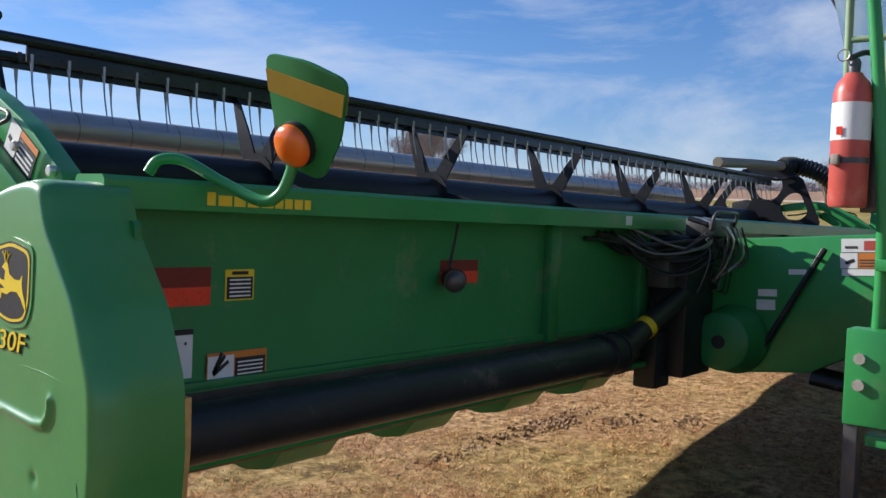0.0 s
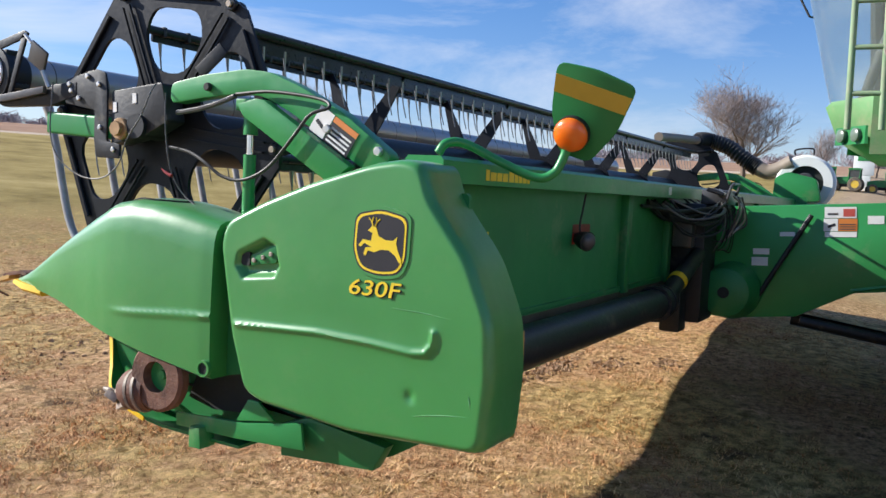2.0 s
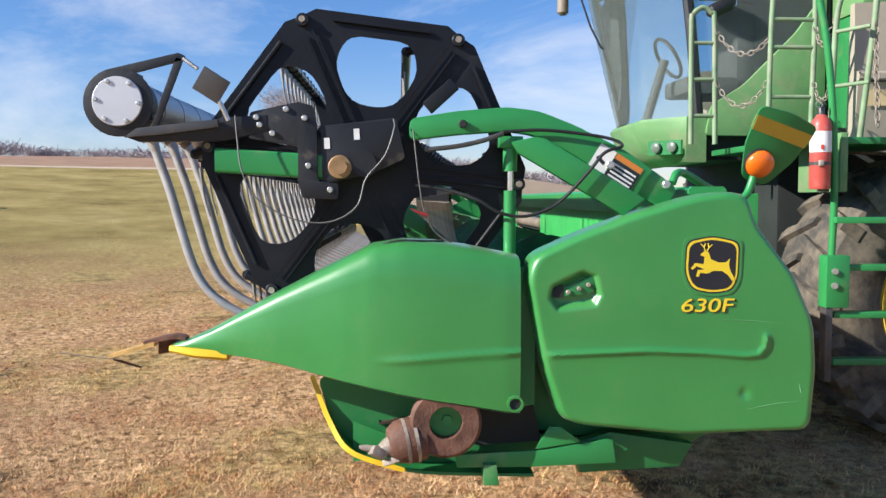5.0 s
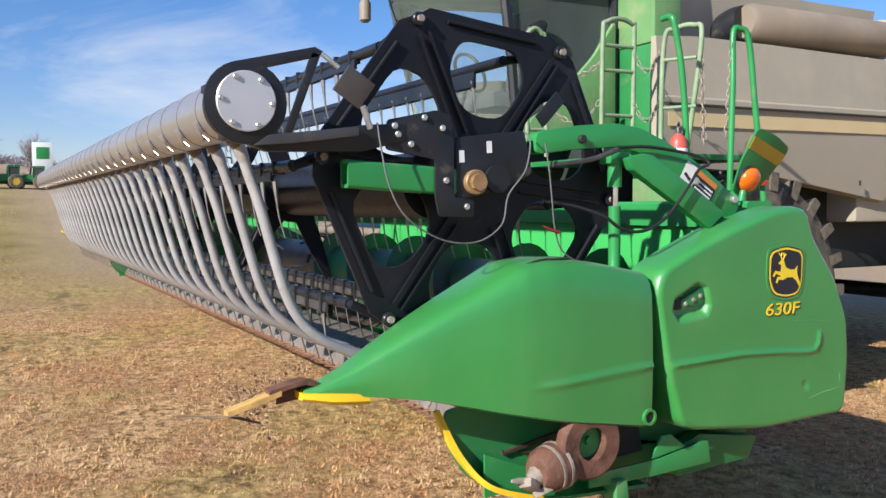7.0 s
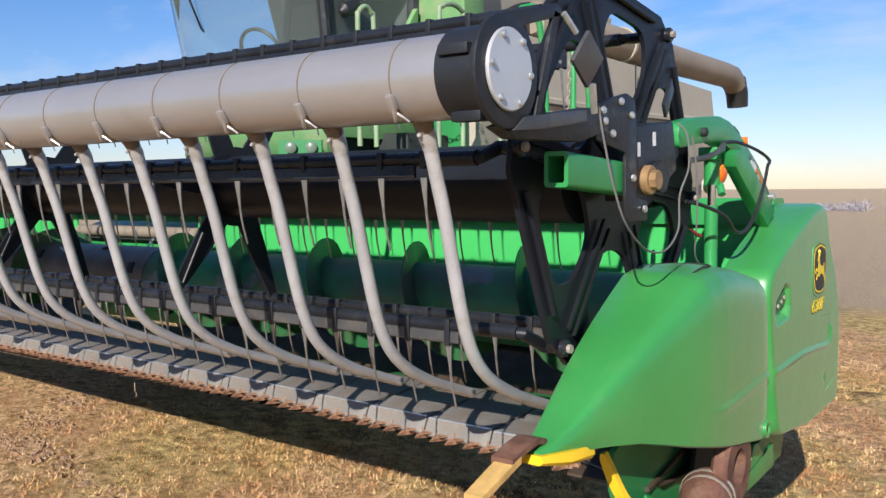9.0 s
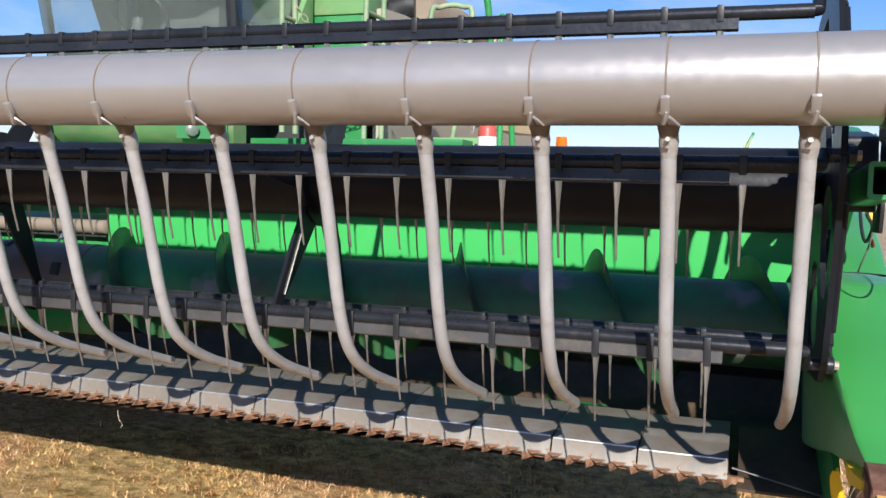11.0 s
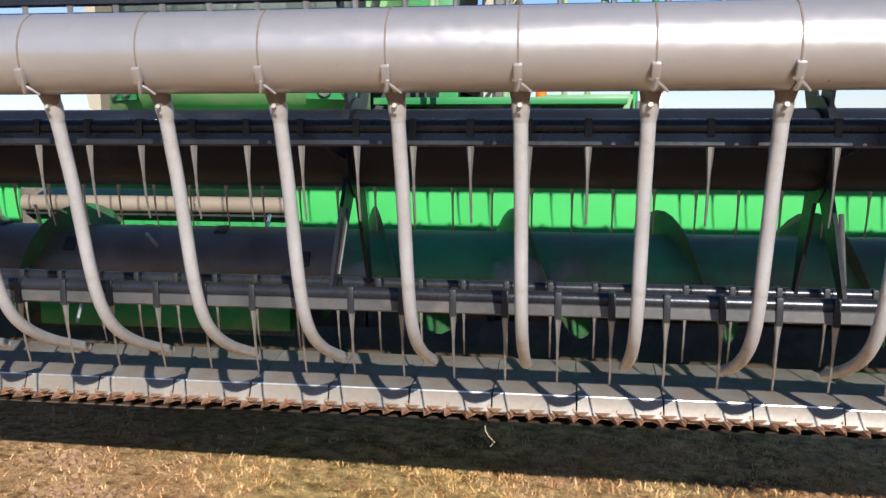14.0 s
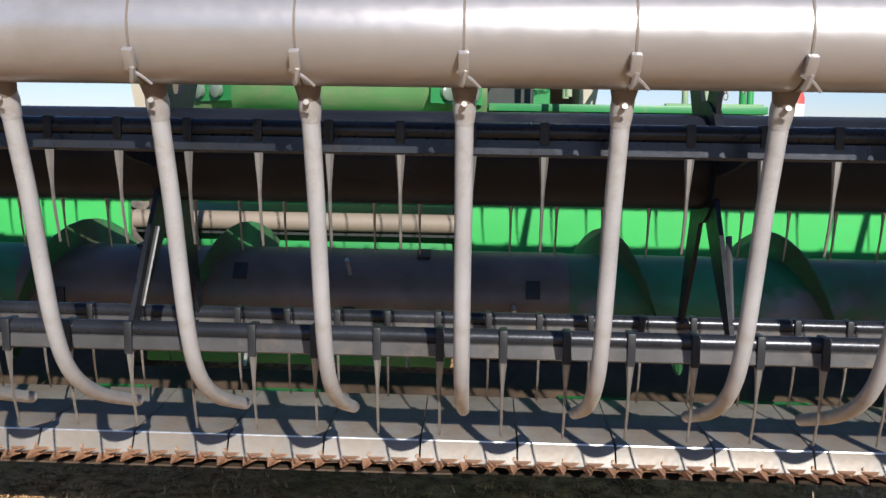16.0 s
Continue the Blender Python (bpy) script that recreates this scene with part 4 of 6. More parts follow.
part("white_plate", card(B(), (0.27, -0.0625, 1.075), (1, 0, 0), (0, 0, 1), [(0, 0.13, 0, 0.19)], 0.0), WHITE, header, "white information plate")
part("plate_head", card(card(B(), (0.27, -0.064, 1.075), (1, 0, 0), (0, 0, 1), [(0, 0.13, 0.172, 0.19)], 0.0), (0.27, -0.064, 1.075), (1, 0, 0), (0, 0, 1), [(0.05, 0.057, 0.135, 0.145), (0.10, 0.107, 0.14, 0.15)], 0.0), INK, header)
part("warning_decal", card(B(), (0.455, -0.0685, 1.093), (1, 0, 0), (0, 0.0, 1), [(0, 0.10, 0, 0.078)], 0.0), WHITE, header)
part("warning_frame", card(B(), (0.455, -0.0680, 1.093), (1, 0, 0), (0, 0, 1), [(-0.004, 0.234, -0.004, 0.088)], -0.0005), ORANGE, header)
part("warning_text", card(B(), (0.455, -0.0690, 1.093), (1, 0, 0), (0, 0, 1), [(0.105, 0.228, 0.004, 0.066)], 0.0), INK, header)
part("warning_lines", card(B(), (0.455, -0.0705, 1.093), (1, 0, 0), (0, 0, 1), [(0.115, 0.218, 0.010 + 0.013 * k, 0.015 + 0.013 * k) for k in range(4)], 0.0, 0.0006), WHITE, header)
bm = B()
for a in (0.6, 0.9, 1.1):
    card(bm, (0.475, -0.0705, 1.105 + 0.012 * a), (math.cos(a), 0, math.sin(a)), (-math.sin(a), 0, math.cos(a)), [(0, 0.07, -0.006, 0.006)], 0.0, 0.0006)
part("warning_pictogram", bm, INK, header)
part("rear_reflector", card(B(), (1.60, -0.0625, 1.365), (1, 0, 0), (0, 0, 1), [(0, 0.26, 0, 0.052)], 0.0), REDREF, header)
part("rear_reflector_dark", card(B(), (1.60, -0.0625, 1.417), (1, 0, 0), (0, 0, 1), [(0, 0.26, 0, 0.048)], 0.0), REDDARK, header)
bm = B()
bars = [(0.0, 0.030, 1.0), (0.040, 0.090, 0.8), (0.098, 0.142, 0.8), (0.150, 0.194, 0.8), (0.206, 0.252, 1.0), (0.260, 0.292, 0.8), (0.300, 0.332, 0.8), (0.340, 0.376, 0.8), (0.384, 0.411, 0.8)]
for a, b, tall in bars:
    part("letter_bar", card(B(), (0.360, -0.1685, 1.646), (1, 0, 0), (0, 0, 1), [(a, b, 0.0, 0.040 * tall)], 0.0), DECALY, header)
part("beam_decal", card(B(), (3.02, -0.1685, 1.645), (1, 0, 0), (0, 0, 1), [(0, 0.07, 0, 0.05)], 0.0), WHITE, header)
part("lamp_wire", tube(B(), curve([(1.66, -0.10, 1.62), (1.655, -0.09, 1.54), (1.64, -0.085, 1.46), (1.62, -0.10, 1.40)], 6), 0.006, 6), HOSE, header)
bm = B()
tube(bm, [(1.64, -0.065, 1.40), (1.62, -0.11, 1.39), (1.60, -0.145, 1.385)], [0.024, 0.044, 0.050], 20)
lamp_cup = part("round_lamp", bm, HOSE, header, "round black rubber lamp on the back sheet")
part("lamp_lens", tube(B(), [(1.602, -0.143, 1.385), (1.594, -0.156, 1.3835), (1.588, -0.166, 1.382)], [0.045, 0.040, 0.024], 20), BATM, lamp_cup, "grey round lens")

# knife, pads and floor; the flexing knife hangs a little lower towards its ends
def droop(x):
    return -0.030 * max(0.0, min(1.0, (1.9 - x) / 1.5))


for x0, x1 in ((0.34, 1.0), (1.0, 1.9), (1.9, 9.1)):
    z0, z1 = 0.812 + droop(x0), 0.812 + droop(x1)
    part("knife_bar", loft(B(), [[(x, 1.135, z), (x, 1.155, z), (x, 1.155, z + 0.025), (x, 1.135, z + 0.025)] for x, z in ((x0, z0), (x1, z1))]), GUARD, header)
pad_bm = B()
loft(pad_bm, [[(0.003, y, z), (0.003, y - 0.006, z - 0.007), (0.302, y - 0.006, z - 0.007), (0.302, y, z)] for y, z in ((1.186, 0.834), (1.184, 0.840), (1.160, 0.890), (1.154, 0.895), (1.146, 0.897), (1.00, 0.906))])
pad = part("floor_pad", pad_bm, PADM, header, "worn grey steel floor pad")
pad.matrix_basis = Matrix.Translation((0.391, 0, droop(0.5)))
rear_bm = B()
loft(rear_bm, [[(0.002, y, z), (0.002, y - 0.004, z - 0.008), (0.303, y - 0.004, z - 0.008), (0.303, y, z)] for y, z in ((0.995, 0.900), (0.76, 0.924), (0.74, 0.920), (0.69, 0.86))])
rear_pad = part("rear_floor_pad", rear_bm, PADM, header)
rear_pad.matrix_basis = Matrix.Translation((0.391, 0, droop(0.5)))
lip_bm = B()
tube(lip_bm, [(0.006, 1.1565, 0.8945), (0.300, 1.1565, 0.8945)], 0.0035, 6)
lip = part("pad_lip", lip_bm, STEEL, header, "bright worn edge of the floor pad")
lip.matrix_basis = Matrix.Translation((0.391, 0, droop(0.5)))
rv = B()
tube(rv, [(0, 1.172, 0.850), (0, 1.186, 0.853)], [0.006, 0.004], 8)
rivet = part("rivet", rv, GUARD, header)
rivet.matrix_basis = Matrix.Translation((0.40, 0, droop(0.4)))
for k in range(1, 57):
    twin(rivet, header, Matrix.Translation((0.40 + 0.1525 * k, 0, droop(0.40 + 0.1525 * k))))
for k in range(1, 29):
    x = 0.391 + 0.305 * k
    for ob in (pad, rear_pad, lip):
        twin(ob, header, Matrix.Translation((x, 0, droop(x + 0.11))))
g = B()
loft(g, [[(-0.024, 1.165, 0.840), (-0.024, 1.165, 0.816), (0.024, 1.165, 0.816), (0.024, 1.165, 0.840)],
         [(-0.016, 1.175, 0.838), (-0.016, 1.175, 0.816), (0.016, 1.175, 0.816), (0.016, 1.175, 0.838)],
         [(-0.009, 1.205, 0.833), (-0.009, 1.205, 0.818), (0.009, 1.205, 0.818), (0.009, 1.205, 0.833)],
         [(-0.002, 1.235, 0.828), (-0.002, 1.235, 0.823), (0.002, 1.235, 0.823), (0.002, 1.235, 0.828)]])
guard = part("knife_guard", g, GUARD, header, "worn rusty knife guard")
guard.matrix_basis = Matrix.Translation((0.40, 0, droop(0.4)))
s = B()
prism(s, [(-0.045, 0.0), (0.045, 0.0), (0.004, 0.055), (-0.004, 0.055)], 0.0, 0.004)
for v in s.verts:
    v.co = Vector((v.co.y, 1.160 + v.co.z, 0.841 + v.co.x))
section = part("knife_section", s, GUARD, header)
section.matrix_basis = Matrix.Translation((0.45, 0, droop(0.45)))
rngk = random.Random(6)
for k in range(1, 114):
    x = 0.40 + 0.0763 * k
    twin(guard, header, Matrix.Translation((x + rngk.uniform(-0.004, 0.004), rngk.uniform(-0.004, 0.003), droop(x) + rngk.uniform(-0.004, 0.003))))
    twin(section, header, Matrix.Translation((0.05 + x + rngk.uniform(-0.004, 0.004), 0, droop(x))))
part("end_floor", prism(B(), [(1.20, 0.785), (0.72, 0.875), (0.70, 0.85), (1.20, 0.775)], 0.06, 0.36), TROUGH, header)
part("end_floor_edge", tube(B(), [(0.06, 1.20, 0.787), (0.38, 1.19, 0.850)], 0.0035, 6), BATM, header)

# reel arms
for side in (1, -1):
    X = (lambda x: x) if side > 0 else (lambda x: 2 * MID - x)
    arm = part("reel_arm", prism(B(), rounded([(1.08, 1.975), (0.90, 2.005), (0.70, 2.022), (0.58, 2.008), (0.44, 1.955), (0.24, 1.858), (0.03, 1.712), (0.08, 1.62), (0.33, 1.770), (0.467, 1.853), (0.60, 1.915), (0.70, 1.930), (0.90, 1.915), (1.08, 1.892)], 0.03), X(0.02), X(0.085), 0.006), GREEN, header, "curved green reel lift arm")
    part("arm_brace", prism(B(), [(0.69, 1.885), (0.60, 1.905), (0.56, 1.898), (0.17, 1.668), (0.255, 1.605), (0.66, 1.84)], X(-0.03), X(0.015), 0.005), GREEN, arm)
    part("arm_decal", card(B(), (X(0.0195), 0.372, 1.862), (0, -1, -0.62), (0, -0.62, 1), [(0.02, 0.092, -0.060, 0.04)], 0.002 if side > 0 else -0.02), WHITE, arm)
    part("arm_decal_text", card(B(), (X(0.0195), 0.372, 1.862), (0, -1, -0.62), (0, -0.62, 1), [(0.096, 0.215, -0.060, 0.016)], 0.002), INK, arm)
    part("arm_decal_head", card(B(), (X(0.0195), 0.372, 1.862), (0, -1, -0.62), (0, -0.62, 1), [(0.096, 0.215, 0.018, 0.04)], 0.002), ORANGE, arm)
    for q in range(4):
        part("decal_line", card(B(), (X(0.0195), 0.372, 1.862), (0, -1, -0.62), (0, -0.62, 1), [(0.105, 0.205, -0.053 + 0.016 * q, -0.046 + 0.016 * q)], 0.0035), WHITE, arm)
    part("decal_picture", card(B(), (X(0.0195), 0.372, 1.862), (0, -0.9, -0.95), (0, -0.95, 0.9), [(0.035, 0.075, -0.012, 0.002)], 0.0035), INK, arm)
    part("lift_cylinder", tube(tube(B(), [(X(0.05), 0.687, 1.44), (X(0.05), 0.687, 1.70)], 0.024, 16), [(X(0.05), 0.687, 1.775), (X(0.05), 0.687, 1.875)], 0.028, 16), GREEN, header)
    part("cylinder_rod", tube(B(), [(X(0.05), 0.687, 1.66), (X(0.05), 0.687, 1.80)], 0.014, 14), CHROME, header)
    part("cylinder_bracket", box(B(), X(0.05) - 0.035, X(0.05) + 0.035, 0.64, 0.735, 1.865, 1.91, 0.006), GREEN, header)
    for q, (y, z) in enumerate(((0.875, 1.955), (0.30, 1.80), (0.08, 1.725))):
        part("pivot_pin", disc(B(), (y, z), 0.016, X(0.0), X(0.022), 14, bevel=0.003), STEEL if q else INNER, header)
    # slide with its drive box
    drive = part("reel_drive_box", prism(B(), rounded([(1.415, 1.945), (1.13, 1.978), (1.095, 1.822), (1.22, 1.765), (1.415, 1.722)], 0.015), X(0.02), X(0.12), 0.004), BLACK, header, "black reel drive box with two white stickers")
    part("box_sticker", card(B(), (X(0.0195), 1.405, 1.857), (0, -1, 0.05), (0, 0.05, 1), [(0, 0.022, 0, 0.042)], 0.001), WHITE, drive)
    part("box_sticker", card(B(), (X(0.0195), 1.405, 1.857), (0, -1, 0.05), (0, 0.05, 1), [(0.115, 0.137, 0.03, 0.072)], 0.001), WHITE, drive)
    part("box_hub", disc(disc(B(), (1.345, 1.788), 0.045, X(-0.005), X(0.02), 24, bevel=0.004), (1.345, 1.788), 0.03, X(-0.025), X(-0.005), 8), BRASS, drive, "round tan hub")
    part("slide_bracket", prism(B(), rounded([(1.685, 1.995), (1.50, 2.035), (1.445, 2.02), (1.432, 1.935), (1.430, 1.735), (1.350, 1.725), (1.352, 1.665), (1.49, 1.668), (1.505, 1.740), (1.505, 1.865), (1.69, 1.895)], 0.012), X(0.008), X(0.019), 0.002), BLACK, header, "black slide bracket")
    for p in [(1.648, 1.947), (1.60, 1.915), (1.548, 2.007), (1.478, 1.973), (1.660, 1.975), (1.465, 1.793), (1.383, 1.702)]:
        part("bracket_bolt", bolt_heads(B(), [p], 0.0115, X(-0.003), X(0.008)), STEEL, header)
    bm = B()
    o = rounded([(0.022, 1.768), (0.022, 1.862), (0.094, 1.862), (0.094, 1.768)], 0.012)
    i = rounded([(0.034, 1.780), (0.034, 1.850), (0.082, 1.850), (0.082, 1.780)], 0.008)
    loft(bm, [[(X(x), y, z + (1.835 - y) * -0.06) for x, z in q] for y, q in ((1.822, i), (1.822, o), (1.40, o), (1.40, i), (1.822, i))], caps=False)
    part("slide_tube", bm, GREEN, header, "green square slide tube with an open end")
    part("harness_cable", tube(B(), curve([(X(-0.02), 1.735, 1.98), (X(-0.03), 1.727, 1.90), (X(-0.05), 1.707, 1.772), (X(-0.06), 1.649, 1.667), (X(-0.06), 1.517, 1.591), (X(-0.06), 1.38, 1.580), (X(-0.06), 1.279, 1.638), (X(-0.05), 1.244, 1.742), (X(-0.05), 1.173, 1.829), (X(-0.03), 1.138, 1.931), (X(0.0), 1.14, 1.97)], 7), 0.0032, 6), WIRE, header, "pale hanging wire loom")
    part("hydraulic_hose", tube(B(), curve([(X(0.0), 1.06, 1.72), (X(-0.02), 0.93, 1.70), (X(-0.05), 0.821, 1.663), (X(-0.05), 0.734, 1.614), (X(-0.05), 0.631, 1.603), (X(-0.05), 0.514, 1.652), (X(-0.05), 0.40, 1.769), (X(-0.045), 0.336, 1.844), (X(-0.03), 0.265, 1.872), (X(-0.01), 0.33, 1.905), (X(0.0), 0.55, 1.932), (X(0.0), 0.72, 1.925)], 7), 0.0065, 8), HOSE, header)
    part("steel_line", tube(B(), curve([(X(-0.005), 0.72, 1.918), (X(-0.01), 0.80, 1.890), (X(-0.01), 0.90, 1.868), (X(0.0), 1.02, 1.855)], 6), 0.010, 8), BATM, header, "dull steel hydraulic line")
    part("red_tag", tube(B(), [(X(-0.02), 1.075, 1.63), (X(-0.025), 1.045, 1.615), (X(-0.03), 1.01, 1.605)], [0.003, 0.006, 0.007], 8), REDDARK, header, "small red cable end")
    part("hose_loop", tube(B(), curve([(X(-0.02), 1.066, 1.93), (X(-0.03), 1.055, 1.83), (X(-0.03), 1.042, 1.72), (X(-0.02), 1.022, 1.617), (X(0.0), 0.97, 1.53), (X(0.0), 0.84, 1.46)], 7), 0.0030, 6), WIRE, header)

# marker board with its amber lamp on a bent arm
lamp = part("marker_arm", tube(B(), curve([(0.255, -0.02, 1.735), (0.275, -0.045, 1.775), (0.325, -0.10, 1.775), (0.375, -0.22, 1.715), (0.415, -0.345, 1.665), (0.435, -0.405, 1.685), (0.445, -0.435, 1.745), (0.445, -0.445, 1.79)], 8), 0.017, 12), GREEN, header, "bent green tube carrying a marker board")
bu, bn = Vector((0.165, -0.94, -0.307)).normalized(), Vector((-0.915, -0.03, -0.40)).normalized()
bv = bn.cross(bu).normalized()
mb = Matrix.Translation(Vector((0.433, -0.530, 1.885)) - bu * 0.018) @ Matrix((bu, bv, bn)).transposed().to_4x4()
bm = B()
shape = rounded([(-0.148, 0.158), (0.0, 0.175), (0.148, 0.158), (0.125, -0.02), (0.060, -0.165), (-0.060, -0.165), (-0.125, -0.02)], 0.035)
prism(bm, shape, -0.006, 0.006, 0.002)
for v in bm.verts:
    v.co = mb @ Vector((v.co.y, v.co.z, v.co.x))
part("marker_board", bm, SHEET, lamp, "dark green marker board with a yellow band")
for f in (0.008, -0.011):
    bm = B()
    prism(bm, [(-0.141, 0.118), (0.141, 0.118), (0.133, 0.053), (-0.133, 0.053)], f, f + 0.003)
    for v in bm.verts:
        v.co = mb @ Vector((v.co.y, v.co.z, v.co.x))
    part("reflective_band", bm, REFLY, lamp)
bm = B()
bmesh.ops.create_uvsphere(bm, u_segments=24, v_segments=14, radius=0.064)
for v in bm.verts:
    v.co = mb @ (Vector((v.co.x, v.co.y, v.co.z * 0.55)) + Vector((-0.027, -0.075, 0.03)))
part("amber_lamp", bm, AMBER, lamp, "round amber warning lamp")
bm = B()
tube(bm, [mb @ Vector((-0.027, -0.075, 0.004)), mb @ Vector((-0.027, -0.075, 0.028))], 0.066, 20)
part("lamp_ring", bm, HOSE, lamp)

# ---- feed auger ----
auger = thing("feed_auger", "dark green feed auger lying in the header trough", "auger")
part("auger_tube", tube(B(), [(0.12, 0.50, 1.24), (3.6, 0.50, 1.24), (3.9, 0.50, 1.24), (5.5, 0.50, 1.24), (5.8, 0.50, 1.24), (9.28, 0.50, 1.24)], 0.176, 40), AUGER, auger)
for hand, x0, turns, step in ((1, 0.20, 5.7, 0.61), (-1, 9.2, 7.4, 0.61)):
    bm = B()
    n = 26
    prev = None
    for k in range(int(turns * n) + 1):
        a = 2 * math.pi * k / n
        x = x0 + hand * step * k / n
        row = [bm.verts.new((x + d, 0.50 + r * math.cos(a), 1.24 + r * math.sin(a))) for d, r in ((-0.004, 0.17), (-0.003, 0.277), (0.003, 0.277), (0.004, 0.17))]
        if prev:
            for i in range(4):
                bm.faces.new((prev[i], prev[(i + 1) % 4], row[(i + 1) % 4], row[i]))
        prev = row
    bmesh.ops.recalc_face_normals(bm, faces=bm.faces[:])
    part("auger_flight", bm, FLIGHT, auger, "worn spiral flighting")
worn = tube(B(), [(3.55, 0.50, 1.24), (5.6, 0.50, 1.24)], 0.179, 40)
part("worn_barrel", worn, WORN, auger, "polished bare steel middle of the auger")
for k in range(9):
    a, x = 2.3 * k, 3.75 + 0.2 * k
    part("auger_finger", tube(B(), [(x, 0.5 + 0.17 * math.cos(a), 1.24 + 0.17 * math.sin(a)), (x, 0.5 + 0.29 * math.cos(a), 1.24 + 0.29 * math.sin(a))], 0.008, 8), STEEL, auger)
for k in range(14):
    t, x = radians(20 + 137 * k), 3.68 + 0.135 * k
    block = part("finger_guide", box(B(), -0.026, 0.026, -0.034, 0.034, -0.004, 0.010, 0.006), HOSE, auger)
    block.matrix_basis = Matrix.Translation((x, 0.5 + 0.178 * math.cos(t), 1.24 + 0.178 * math.sin(t))) @ Matrix.Rotation(t - math.pi / 2, 4, "X")

# ---- reel ----
reel = thing("pickup_reel", "dark steel pickup reel with six rows of tines", "reel")
RC = (1.41, 1.783)
BATS = [(1.610, 2.275), (1.942, 1.846), (1.738, 1.357), (1.210, 1.298), (0.885, 1.705), (1.090, 2.262)]
PC = (1.255, 1.80)
PIVOTS = [(PC[0] + 0.619 * math.cos(radians(a)), PC[1] + 0.619 * math.sin(radians(a))) for a in (66.8, 6.8, -53.2, -113.2, -173.2, 126.8)]
part("reel_tube", tube(B(), [(0.20, *RC), (9.2, *RC)], 0.127, 48), REEL, reel, "thick dark reel centre tube")
tine_bm = B()
tube(tine_bm, curve([(0, 0.014, -0.030), (0, 0.010, -0.08), (0, 0.000, -0.155), (0, -0.022, -0.235)], 3), [0.0105, 0.0094, 0.0080, 0.0064, 0.0045, 0.0041, 0.0038, 0.0036, 0.0034, 0.0030], 6)
tine_mesh = link("tine", tine_bm, TINE)
clip_bm = B()
box(clip_bm, -0.010, 0.010, -0.022, 0.028, -0.058, 0.0225, 0.004)
clip_mesh = link("tine_clip", clip_bm, BLACK)
short_bm = B()
box(short_bm, -0.010, 0.010, -0.022, 0.024, -0.026, 0.0225, 0.004)
short_mesh = link("tine_clip", short_bm, BLACK)
for b, (y, z) in enumerate(BATS):
    bat = part("bat", tube(B(), [(0.225, y, z), (9.19, y, z)], 0.021, 14), BATK, reel)
    plate = B()
    deep = 0.082 if b == 5 else 0.052
    prism(plate, [(y + 0.012, z - 0.012), (y + 0.020, z - 0.016), (y + 0.022, z - deep + 0.006), (y + 0.010, z - deep), (y + 0.010, z - 0.020)], 0.42, 9.03)
    # plates of the shaded rows are painted darker than those in the sun
    part("bat_plate", plate, BATM if b in (2, 3) else BATK, bat)
    for k in range(57):
        x = 0.44 + 0.1525 * k + (0.03, -0.05, 0.02, 0.05, -0.02, 0.0)[b]
        twin(tine_mesh, bat, Matrix.Translation((x, y, z - 0.02)))
        if k < 34 and b in (0, 1, 2, 3):
            twin(clip_mesh if b > 1 else short_mesh, bat, Matrix.Translation((x, y, z)))
bpy.data.objects.remove(tine_mesh)
bpy.data.objects.remove(clip_mesh)
bpy.data.objects.remove(short_mesh)
for x in (1.81, 3.27, 4.73, 6.19, 7.65):
    for y, z in BATS:
        d = Vector((0, y - RC[0], z - RC[1]))
        u = Vector((0, -d.z, d.y)).normalized()
        c = Vector((x, *RC))
        bm = B()
        prism(bm, [((c + d * f + u * w)[1], (c + d * f + u * w)[2]) for f, w in ((0.16, -0.055), (0.55, -0.045), (0.98, -0.018), (0.98, 0.018), (0.55, 0.045), (0.16, 0.055))], x - 0.006, x + 0.006)
        part("spider_arm", bm, REEL, reel)
    part("spider_hub", disc(B(), RC, 0.165, x - 0.012, x + 0.012, 24, hole=0.12), REEL, reel)
